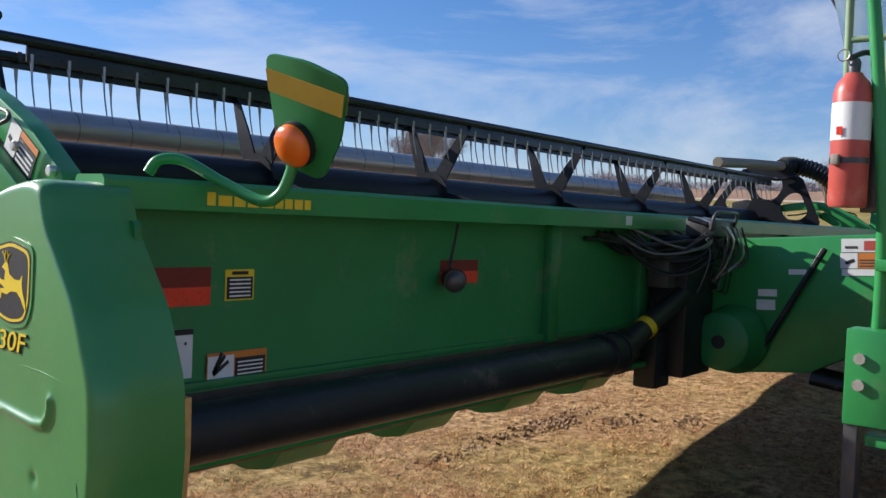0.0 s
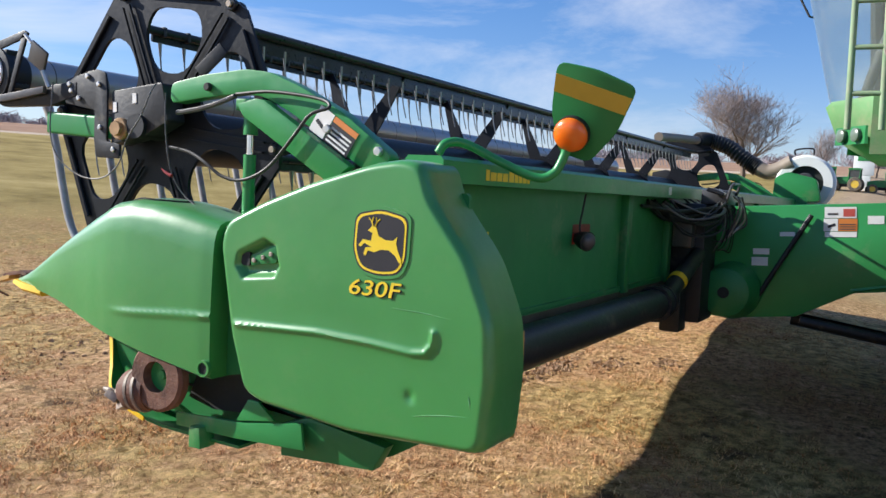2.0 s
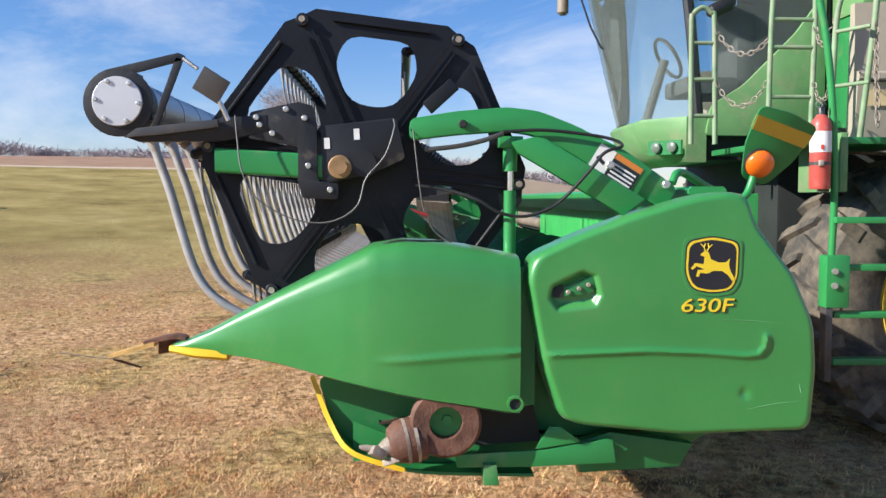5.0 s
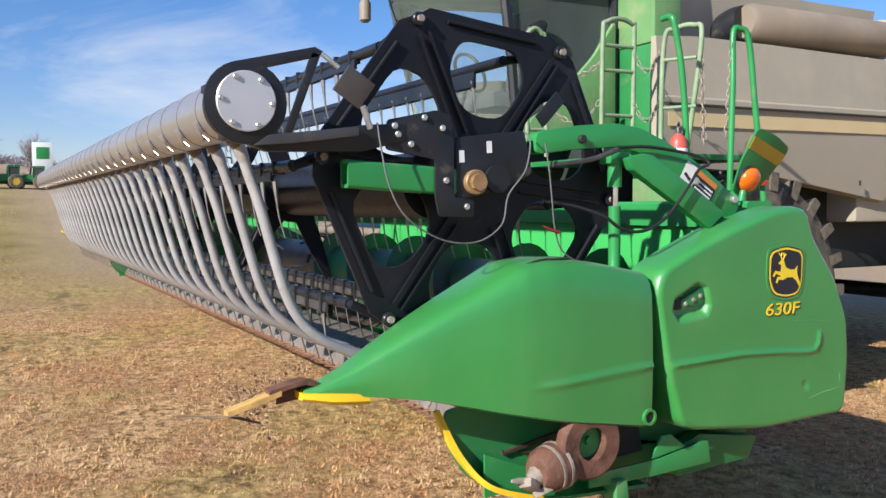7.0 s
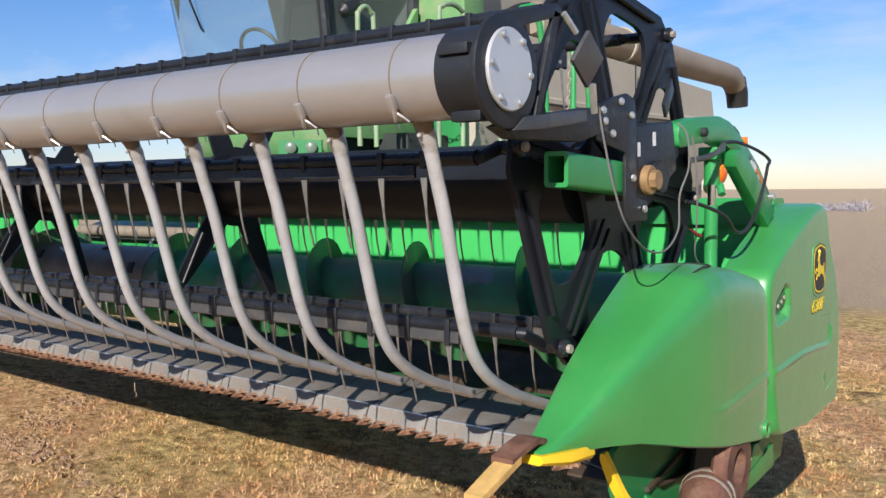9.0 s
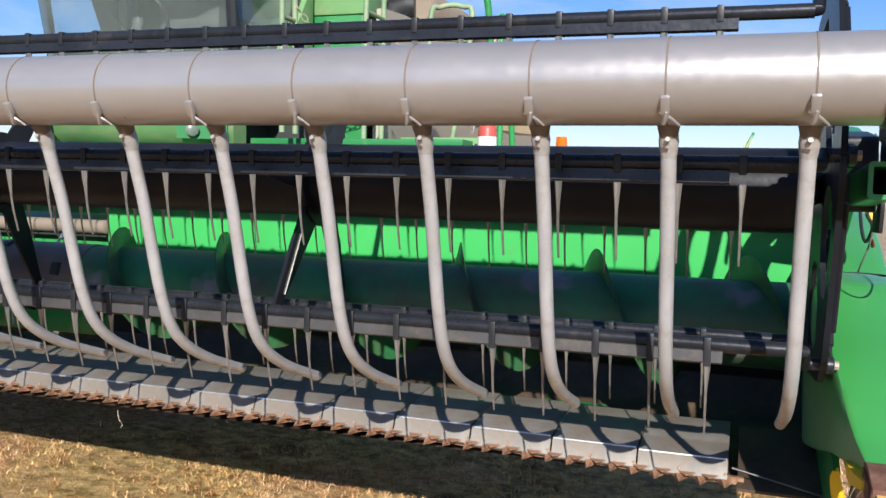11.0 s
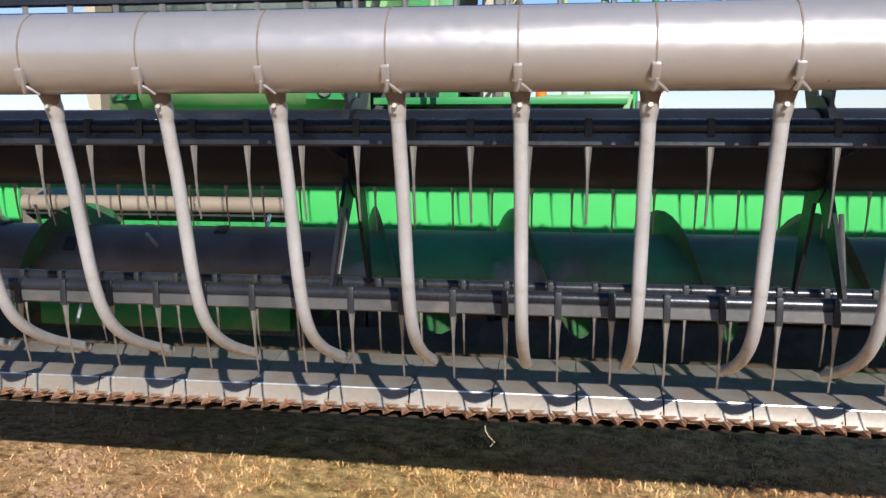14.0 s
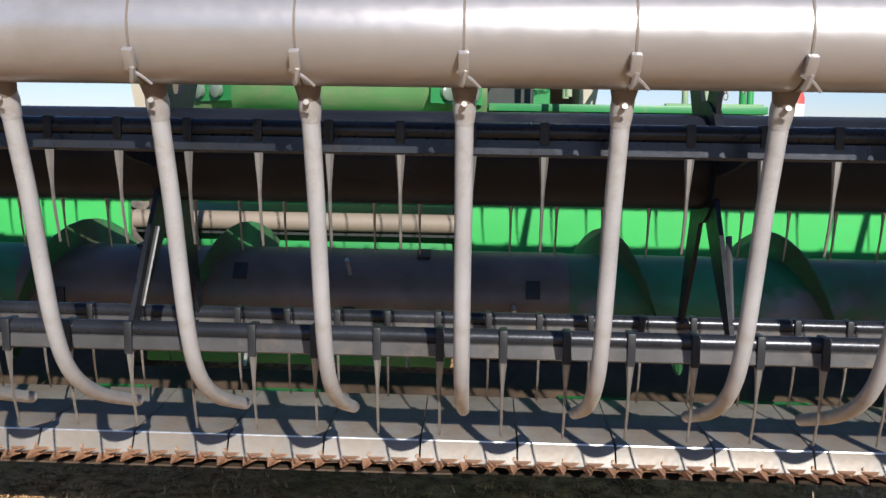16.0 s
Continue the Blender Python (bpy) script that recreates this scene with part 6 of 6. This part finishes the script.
part("cab_floor", box(B(), 3.95, 5.47, -2.45, -1.422, 2.0, 2.36, 0.01), INNER, combine)
for sx in (1, -1):
    at = lambda x, y, z: (CX + sx * (x - CX), y, z)
    part("lamp_recess", loft(B(), [[at(3.88, -1.235, z - d), at(4.15, -1.035, z - d), at(4.16, -1.015, z - d), at(3.88, -1.215, z - d)] for z, d in ((2.05, 0.0), (2.17, 0.0))]), SHEET, cab)
    for x, y in ((3.94, -1.165), (4.07, -1.068)):
        part("head_lamp", tube(B(), [at(x, y, 2.11), at(x - 0.014, y + 0.019, 2.11), at(x - 0.020, y + 0.027, 2.11)], [0.046, 0.046, 0.030], 18), LENS, cab)
glass = loft(B(), [[(3.90, -1.35, z), (4.10, yf - 0.22, z), (4.40, yf - 0.03, z), (4.71, yf, z), (5.02, yf - 0.03, z), (5.32, yf - 0.22, z), (5.52, -1.35, z)] for z, yf in ((2.36, -0.92), (2.75, -0.82), (3.2, -0.71), (3.80, -0.57))], close=False, caps=False)
wind = part("windscreen", glass, GLASS, combine, "curved blue-green cab windscreen")
wind.visible_shadow = False
part("cab_roof", loft(B(), [[(3.75, -2.5, z), (5.67, -2.5, z), (5.67, -1.1, z), (5.2, -0.5 - d, z), (4.22, -0.5 - d, z), (3.75, -1.1, z)] for z, d in ((3.78, 0.1), (3.84, 0.0), (4.02, 0.05), (4.08, 0.3))]), FADED, combine)
part("cab_rear_wall", box(B(), 3.9, 5.52, -2.5, -2.42, 2.38, 3.80, 0.02), CABGREY, combine)
part("seat_back", box(B(), 4.45, 4.97, -2.1, -1.92, 2.7, 3.45, 0.05), CABGREY, combine)
part("seat_cushion", box(B(), 4.42, 5.0, -1.95, -1.45, 2.62, 2.78, 0.05), CABGREY, combine)
part("steering_column", tube(B(), [(4.71, -1.20, 2.40), (4.71, -1.35, 2.95)], 0.04, 10), CABGREY, combine)
part("steering_wheel", tube(B(), [(4.71 + 0.2 * math.cos(a), -1.38 + 0.1 * math.sin(a), 2.97 + 0.17 * math.sin(a)) for a in (2 * math.pi * k / 20 for k in range(21))], 0.016, 8), HOSE, combine)
for x in (3.90, 5.52):
    part("cab_pillar", tube(B(), [(x, -1.36, 2.38), (x, -1.30, 3.0), (x, -1.20, 3.82)], 0.045, 8), BLACK, combine)
    part("cab_rear_pillar", tube(B(), [(x, -2.44, 2.38), (x, -2.44, 3.82)], 0.05, 8), BLACK, combine)
    door = loft(B(), [[(x, -1.40, 2.42), (x, -1.23, 3.78)], [(x, -2.38, 2.42), (x, -2.38, 3.78)]], close=False, caps=False)
    dg = part("door_glass", door, GLASS, combine)
    dg.visible_shadow = False
part("door_panel", prism(B(), rounded([(-1.40, 2.20), (-2.40, 2.20), (-2.40, 3.40), (-2.15, 3.05), (-1.72, 2.62), (-1.45, 2.45)], 0.05), 3.82, 3.87, 0.004), FADED, combine, "light green lower door panel")
part("wiper_arm", tube(B(), [(4.72, -0.50, 3.60), (4.70, -0.62, 3.25), (4.70, -0.72, 3.06), (4.72, -0.76, 3.05)], 0.009, 6), HOSE, combine)
part("cab_mirror_arm", tube(B(), curve([(4.4, -0.62, 3.80), (4.7, -0.50, 3.74), (4.9, -0.46, 3.70), (5.1, -0.44, 3.68)], 5), 0.014, 8), HOSE, combine)
part("cab_mirror", tube(B(), [(5.12, -0.44, 3.44), (5.12, -0.44, 3.46), (5.12, -0.44, 3.62), (5.12, -0.44, 3.66)], [0.03, 0.055, 0.055, 0.03], 12), SPOUT, combine)
bm = B()
tube(bm, [(3.83, -1.40, 3.19), (3.83, -1.44, 3.21), (3.83, -1.58, 3.28), (3.83, -1.63, 3.30)], [0.02, 0.06, 0.06, 0.02], 12)
part("door_mirror", bm, HOSE, combine, "black oval mirror beside the door")
part("cab_corner", box(B(), 3.36, 3.95, -2.78, -2.46, 3.14, 3.95, 0.03), FADED, combine, "light green rear cab corner")
part("cab_side_panel", box(B(), 3.40, 3.88, -2.60, -2.47, 2.10, 3.14, 0.02), SHEET, combine)
part("tail_lamp", box(B(), 2.03, 2.07, -2.40, -2.31, 1.84, 1.92, 0.008), REDREF, combine, "small red lamp by the ladder")

# landing with rails, ladder and the extinguisher
landing = part("landing", box(B(), 2.20, 3.84, -2.45, -1.46, 2.03, 2.075, 0.006), SHEET, combine, "green entry landing beside the cab")
part("landing_front", box(B(), 2.15, 2.75, -1.75, -1.70, 1.72, 2.10, 0.006), FADED, combine)


def rail(points, r=0.020, mat=RAILP):
    return part("rail", tube(B(), curve(points, 5), r, 10), mat, landing)


rail([(3.4, -1.14, 2.10), (3.4, -1.13, 3.00), (3.4, -1.145, 3.10), (3.4, -1.215, 3.15), (3.4, -1.285, 3.11), (3.4, -1.31, 3.02), (3.4, -1.33, 2.10)])
for z in (2.32, 2.60, 2.88):
    rail([(3.4, -1.14, z), (3.4, -1.32, z)], 0.016)
rail([(2.98, -1.57, 2.08), (2.98, -1.585, 3.05), (2.98, -1.62, 3.16), (2.98, -1.75, 3.20), (2.98, -1.88, 3.17), (2.98, -1.905, 3.08), (2.98, -1.89, 2.08)])
for z in (2.42, 2.78, 2.98):
    rail([(2.98, -1.58, z), (2.98, -1.90, z)], 0.016)
rail([(2.6, -1.85, 2.08), (2.6, -1.88, 2.95), (2.55, -1.95, 3.06), (2.4, -2.0, 3.07), (2.32, -2.0, 2.95), (2.45, -1.98, 2.08)])
for z in (2.45, 2.82):
    rail([(2.6, -1.87, z), (2.36, -1.99, z)], 0.014)
rail([(2.10, -1.62, 1.0), (2.08, -1.63, 1.6), (2.05, -1.60, 2.1), (2.04, -1.545, 2.60), (2.05, -1.48, 2.95), (2.08, -1.47, 3.02), (2.2, -1.5, 3.03)], 0.023, GREEN)
rail([(2.12, -2.10, 1.80), (2.12, -2.12, 2.6), (2.14, -2.14, 2.97), (2.13, -2.20, 3.01), (2.11, -2.27, 2.93), (2.10, -2.34, 2.4), (2.08, -2.42, 1.7), (2.08, -2.44, 1.34), (2.10, -2.40, 1.28)], 0.023, GREEN)
part("ladder_side", box(B(), 2.06, 2.14, -2.18, -2.10, 1.15, 1.85, 0.006), GREEN, landing)
part("ladder_foot", box(B(), 2.00, 2.08, -1.60, -1.555, 0.52, 1.06, 0.004), BATM, landing, "grey lower ladder post")
part("ladder_bracket", box(B(), 1.99, 2.10, -1.70, -1.55, 0.99, 1.32, 0.008), GREEN, landing)
for z in (1.13, 1.22):
    part("bracket_bolt", tube(B(), [(1.975, -1.60, z), (1.99, -1.60, z)], 0.02, 8), STEEL, landing)
for k in range(4):
    part("ladder_step", box(B(), 2.02, 2.12, -2.15, -1.62, 0.62 + 0.3 * k, 0.66 + 0.3 * k, 0.006), GREEN, landing)
link_bm = B()
tube(link_bm, [(0.018 * math.cos(a), 0, 0.030 * math.sin(a)) for a in (2 * math.pi * k / 10 for k in range(11))], 0.005, 5)
chain_link = link("chain_link", link_bm, DULL)
for p, q, sag in (((3.4, -1.31, 3.0), (2.98, -1.57, 2.85), 0.16), ((3.4, -1.32, 2.6), (2.98, -1.57, 2.55), 0.2), ((2.98, -1.90, 2.95), (2.6, -1.87, 2.95), 0.18), ((2.98, -1.90, 2.55), (2.6, -1.87, 2.6), 0.2), ((2.33, -2.0, 2.95), (2.30, -2.02, 2.15), 0.02), ((2.13, -2.12, 2.9), (2.16, -2.10, 2.2), 0.02)):
    P, Q = Vector(p), Vector(q)
    n = max(8, int((P - Q).length / 0.045))
    for k in range(n):
        t = (k + 0.5) / n
        c = P.lerp(Q, t) - Vector((0, 0, sag * 4 * t * (1 - t)))
        d = (Q - P) - Vector((0, 0, sag * 4 * (1 - 2 * t)))
        m = d.to_track_quat("Z", "Y").to_matrix().to_4x4() @ Matrix.Rotation(math.pi / 2 * (k % 2), 4, "Z")
        twin(chain_link, landing, Matrix.Translation(c) @ m)
bpy.data.objects.remove(chain_link)

ext = thing("fire_extinguisher", "red fire extinguisher with a white label strapped to the ladder", "extinguisher")
EX, EY = 2.043, -1.515
bm = B()
tube(bm, [(EX, EY, 1.735), (EX, EY, 1.745), (EX, EY, 2.13), (EX, EY, 2.165), (EX, EY, 2.19), (EX, EY, 2.20)], [0.059, 0.064, 0.064, 0.054, 0.033, 0.028], 28)
body = part("cylinder", bm, REDCAN, ext)
part("label", tube(B(), [(EX, EY, 1.965), (EX, EY, 2.095)], 0.0653, 28, caps=False), WHITE, ext, "white paper label")
part("label_print", card(B(), (EX - 0.068, EY + 0.03, 1.98), (0, -1, 0), (0, 0, 1), [(0, 0.02, 0.0, 0.03)], 0.0), REDREF, ext)
part("strap", tube(B(), [(EX, EY, 1.885), (EX, EY, 1.905)], 0.0663, 28, caps=False), BATM, ext)
part("strap_clip", box(B(), EX - 0.085, EX - 0.055, EY + 0.015, EY + 0.04, 1.878, 1.914, 0.004), DULL, ext)
part("valve", tube(B(), [(EX, EY, 2.19), (EX, EY, 2.235), (EX, EY, 2.25)], [0.02, 0.022, 0.016], 12), BATM, ext)
part("handle", tube(B(), curve([(EX - 0.02, EY + 0.01, 2.25), (EX + 0.03, EY - 0.03, 2.275), (EX + 0.07, EY - 0.06, 2.26)], 4), 0.010, 6), HOSE, ext)
part("pull_ring", tube(B(), [(EX - 0.03, EY + 0.03 + 0.02 * math.cos(a), 2.26 + 0.02 * math.sin(a)) for a in (2 * math.pi * k / 12 for k in range(13))], 0.003, 5), STEEL, ext)
part("back_bracket", box(B(), EX + 0.05, EX + 0.10, EY - 0.09, EY - 0.03, 1.72, 2.05, 0.004), BATM, ext)

# air duct of the blower on the far end
duct = thing("air_duct", "ribbed black air hose on a grey blower pipe", "hose")
pts = curve([(9.45, 1.12, 2.44), (9.62, 1.02, 2.45), (9.72, 0.78, 2.38), (9.72, 0.52, 2.20), (9.70, 0.36, 2.10)], 12)
part("ribbed_hose", tube(B(), pts, [0.112 if k % 2 else 0.095 for k in range(len(pts))], 18), HOSE, duct)
part("blower_pipe", tube(B(), [(7.4, 1.10, 2.33), (8.4, 1.12, 2.39), (9.45, 1.12, 2.44)], 0.052, 20), SPOUT, duct, "pale blower pipe")
part("pipe_clamp", tube(B(), [(9.40, 1.12, 2.438), (9.46, 1.12, 2.44)], 0.085, 20), BLACK, duct)
part("pipe_elbow", tube(B(), curve([(9.70, 0.36, 2.10), (9.69, 0.22, 2.06), (9.66, 0.05, 2.12), (9.62, -0.08, 2.20)], 5), 0.100, 18), SPOUT, duct)


blower = thing("blower", "white round blower housing on the far header end", "blower")
part("housing", disc(B(), (-0.24, 1.93), 0.36, 9.56, 9.80, 40, hole=0.22, bevel=0.03), SIGNW, blower)
# near-black disc filling the opening, its inner shade as colour
part("intake", disc(B(), (-0.24, 1.93), 0.22, 9.62, 9.78, 32), INNER, blower)
part("intake_hub", disc(B(), (-0.24, 1.96), 0.10, 9.54, 9.62, 20, bevel=0.01), BATM, blower)
part("handle", tube(B(), curve([(9.60, -0.10, 2.28), (9.60, -0.10, 2.35), (9.60, -0.30, 2.37), (9.60, -0.32, 2.29)], 4), 0.012, 6), BLACK, blower)
part("stand", box(B(), 9.60, 9.76, -0.34, -0.14, 1.45, 1.60, 0.01), BLACK, blower)


# ---- distance ----
def build_tree(name, at, h, spread, seed, label, levels=5):
    rng = random.Random(seed)
    t = thing(name, label, "tree", "bare trees", at=at)
    wood, twigs = B(), B()

    def grow(p, d, length, r, lv):
        n = 3
        pts = [p]
        for k in range(n):
            d = (d + Vector((rng.uniform(-1, 1), rng.uniform(-1, 1), rng.uniform(-0.3, 0.6))) * 0.13).normalized()
            pts.append(pts[-1] + d * length / n)
        tube(wood if lv < 2 else twigs, pts, [r * (1 - 0.4 * k / n) for k in range(n + 1)], 6 if lv < 2 else 3, caps=False)
        if lv >= levels:
            return
        for _ in range(rng.choice((5, 6) if lv < 4 else (4, 5)) if lv else 8):
            a = rng.uniform(0, 6.283)
            side = Vector((math.cos(a), math.sin(a), 0))
            nd = (d * rng.uniform(0.5, 1.0) + side * spread * rng.uniform(0.5, 1.1) + Vector((0, 0, 0.25))).normalized()
            grow(pts[rng.choice((1, 2, 3) if lv else (1, 2, 2, 3))], nd, length * rng.uniform(0.62, 0.9), r * 0.50, lv + 1)

    grow(Vector((0, 0, 0)), Vector((0, 0, 1)), h * 0.34, h * 0.024, 0)
    part("trunk", wood, BARK, t)
    part("crown", twigs, TWIG, t)
    return t


def build_tractor(at, turn, scale=1.0, label="parked green farm tractor with yellow wheels", dark=False):
    t = thing("tractor", label, "tractor", "parked machines")
    t.matrix_basis = Matrix.Translation(at) @ Matrix.Rotation(radians(turn), 4, "Z") @ Matrix.Diagonal((scale, scale, scale, 1))
    paint = SHEET if dark else GREEN
    part("hood", loft(B(), [[(x, -0.42, 1.0), (x, 0.42, 1.0), (x, 0.42, zt - 0.1), (x, 0.3, zt), (x, -0.3, zt), (x, -0.42, zt - 0.1)] for x, zt in ((0.2, 2.0), (1.6, 1.9), (2.4, 1.75), (2.5, 1.6))]), paint, t)
    part("cab_frame", loft(B(), [[(-1.3, -0.75, z), (0.25 - d, -0.75, z), (0.25 - d, 0.75, z), (-1.3, 0.75, z)] for z, d in ((2.9, 0.0), (3.08, 0.0), (3.15, 0.2))]), paint, t)
    part("cab_glass", box(B(), -1.2, 0.15, -0.68, 0.68, 1.5, 2.9), CABGREY, t)
    for x in (-1.22, 0.17):
        for y in (-0.7, 0.7):
            part("cab_post", tube(B(), [(x, y, 1.2), (x, y, 2.95)], 0.05, 6), paint, t)
    part("chassis", box(B(), -1.2, 2.4, -0.35, 0.35, 0.6, 1.2), INNER, t)
    for x, y, r, w in ((-0.7, -0.85, 0.95, 0.5), (-0.7, 0.85, 0.95, 0.5), (1.9, -0.8, 0.68, 0.4), (1.9, 0.8, 0.68, 0.4)):
        bm = B()
        loft(bm, [[(x + q * math.cos(2 * math.pi * k / 20), y + d, r + q * math.sin(2 * math.pi * k / 20)) for k in range(20)] for d, q in ((-w / 2, r * 0.55), (-w / 2, r * 0.9), (-w / 3, r), (w / 3, r), (w / 2, r * 0.9), (w / 2, r * 0.55))], caps=False)
        part("tyre", bm, RUBBER, t)
        part("wheel_rim", tube(B(), [(x, y - w * 0.42, r), (x, y + w * 0.42, r)], r * 0.56, 18), RIMY, t)
    part("fender", box(B(), -1.3, -0.1, -1.0, 1.0, 1.75, 1.85, 0.03), paint, t)
    return t


for at, h, spread, seed, lv in (((36.4, 5.2, 0), 4.9, 1.25, 3, 5), ((39.0, 8.8, 0), 2.2, 0.8, 8, 4), ((33.5, 26.5, 0), 4.0, 1.1, 12, 5), ((36.0, 30.5, 0), 3.4, 0.8, 21, 5),
                              ((42, 2.6, 0), 2.2, 0.9, 5, 4), ((43, 0.4, 0), 2.0, 0.8, 31, 4), ((26.0, 34.0, 0), 2.6, 0.8, 17, 4)):
    build_tree("bare_tree", (at[0], at[1], height(at[0], at[1]) - 0.03), h, spread, seed, "leafless spreading tree on the far field edge", lv)

rngw = random.Random(2)
bm = B()
for k in range(620):
    a = rngw.uniform(-25, 85) if k < 440 else rngw.uniform(-140, -25)
    d = rngw.uniform(66, 76)
    x, y = d * math.cos(radians(a)), d * math.sin(radians(a))
    h = rngw.uniform(0.8, 1.6) * (0.5 + 0.8 * abs(noise.noise(Vector((a * 0.13, 0, 0)))))
    base = height(x, y)
    for q in range(38):
        f = rngw.uniform(0.0, 1.0)
        p = Vector((x + rngw.gauss(0, 0.35), y + rngw.gauss(0, 0.35), base + h * f * 0.6 - 0.1))
        e = p + Vector((rngw.gauss(0, 0.4), rngw.gauss(0, 0.4), h * 0.30 + rngw.uniform(-0.1, 0.3)))
        tube(bm, [p, p.lerp(e, 0.5) + Vector((0, 0, 0.06)), e], [0.028, 0.022, 0.008], 3, caps=False)
wood = link("woodland", bm, FARWOOD)
tagged(wood, "grey leafless woodland along the horizon", "woodland", kind="stuff")

for at, turn, s, dark in (((-2.9, -39.5, 0), 186, 1.0, False), ((0.6, -43.5, 0), 100, 1.0, True), ((2.2, -44.0, 0), 85, 0.95, True), ((5.0, -46.0, 0), 90, 0.95, True), ((14.5, -39.0, 0), 20, 0.38, False), ((12.0, -38.5, 0), 10, 0.36, False), ((17.0, -40.0, 0), 10, 0.40, False), ((20.0, -41.5, 0), 30, 0.40, False),
                          ((33.0, 2.4, 0), 80, 0.27, True), ((33.0, 1.65, 0), 95, 0.27, True), ((33.0, 0.8, 0), 85, 0.27, True), ((33.4, -0.4, 0), 100, 0.27, True), ((33.6, -1.5, 0), 80, 0.27, True)):
    build_tractor((at[0], at[1], height(at[0], at[1])), turn, s, dark=dark)
sign = thing("pylon_sign", "white pylon sign with a green panel", "sign", at=(34.0, 0.45, height(34.0, 0.45)))
part("sign_panel", box(B(), -0.05, 0.05, -0.36, 0.36, 0.55, 1.72, 0.02), SIGNW, sign)
part("green_panel", box(B(), -0.064, -0.052, -0.22, 0.22, 1.10, 1.54, 0.005), GREEN, sign)
part("sign_post", box(B(), -0.04, 0.04, -0.25, 0.25, -0.1, 0.55, 0.01), SIGNW, sign)
imp = thing("farm_implement", "small green and yellow implement standing in the field", "implement", at=(19.0, 13.3, height(19.0, 13.3)))
imp.scale = (1.4, 1.4, 1.4)
part("drum", tube(B(), [(-0.10, 0.1, 0.55), (0.10, 0.1, 0.55)], 0.26, 18), GREEN, imp)
for p, q, r in (((-0.1, 0.55, 0.08), (0, 0.1, 0.5), 0.035), ((0.1, -0.60, 0.42), (0, 0.1, 0.5), 0.035), ((0, 0.5, 0.2), (0, 0.0, 0.25), 0.04), ((0, 0.45, 0.36), (0.05, 0.75, 0.30), 0.03), ((0, 0.1, 0.5), (0, -0.1, 0.12), 0.04)):
    part("draw_bar", tube(B(), [p, q], r, 8), SHEET, imp)
part("skid", box(B(), -0.15, 0.15, -0.35, 0.55, 0.0, 0.06, 0.01), INNER, imp)

# a weathered wooden slat under the divider tip and dry stalks on the knife
slat = thing("wooden_slat", "weathered yellow slat leaning below the divider tip", "slat")
bm = B()
loft(bm, [[(0.018, 2.06, 1.100), (0.074, 2.06, 1.100), (0.074, 2.06, 1.118), (0.018, 2.06, 1.118)], [(0.012, 2.235, 1.052), (0.066, 2.235, 1.052), (0.064, 2.235, 1.068), (0.014, 2.235, 1.068)]])
part("slat_board", bm, WOOD, slat)
part("rusty_strap", loft(B(), [[(0.018, y, z), (0.080, y, z), (0.080, y, z + 0.016), (0.018, y, z + 0.016)] for y, z in ((1.94, 1.118), (1.98, 1.128), (2.04, 1.118), (2.10, 1.102))]), RUST, slat, "rust-brown strap along the slat")
part("strap_fold", loft(B(), [[(x, y, z), (x + 0.006, y, z), (x + 0.006, y, z + 0.05), (x, y, z + 0.05)] for x, y, z in ((0.078, 1.95, 1.075), (0.078, 2.06, 1.060))]), RUST, slat)
part("slat_splinter", tube(B(), [(0.03, 2.22, 1.05), (0.06, 2.12, 1.01)], [0.006, 0.004], 5), RUST, slat)
part("straw", tube(B(), [(0.02, 2.19, 1.05), (0.0, 2.30, 1.065), (-0.02, 2.40, 1.085)], 0.002, 4), TANLIT, slat)
stalks = thing("dry_stalks", "dry straw stalks caught on the knife", "straw")
rngs = random.Random(9)
for x in (2.85,):
    pts = [(x, 1.22, 0.79)]
    for k in range(4):
        pts.append((pts[-1][0] + rngs.uniform(-0.02, 0.02), pts[-1][1] + rngs.uniform(-0.005, 0.012), pts[-1][2] - 0.018))
    part("stalk", tube(B(), pts, 0.0015, 5), TANLIT, stalks)

build_ground()
SOIL_STRIPS = ((4.35, 1.03, 0.22, 0.07, 420), (4.75, 0.67, 0.12, 0.07, 160), (5.06, 0.27, 0.10, 0.05, 110), (3.4, 1.13, 0.25, 0.05, 90), (3.1, 4.90, 0.70, 0.16, 140), (3.9, 4.62, 0.60, 0.15, 100), (2.7, 4.45, 0.8, 0.16, 80))
build_soil()
build_grass()
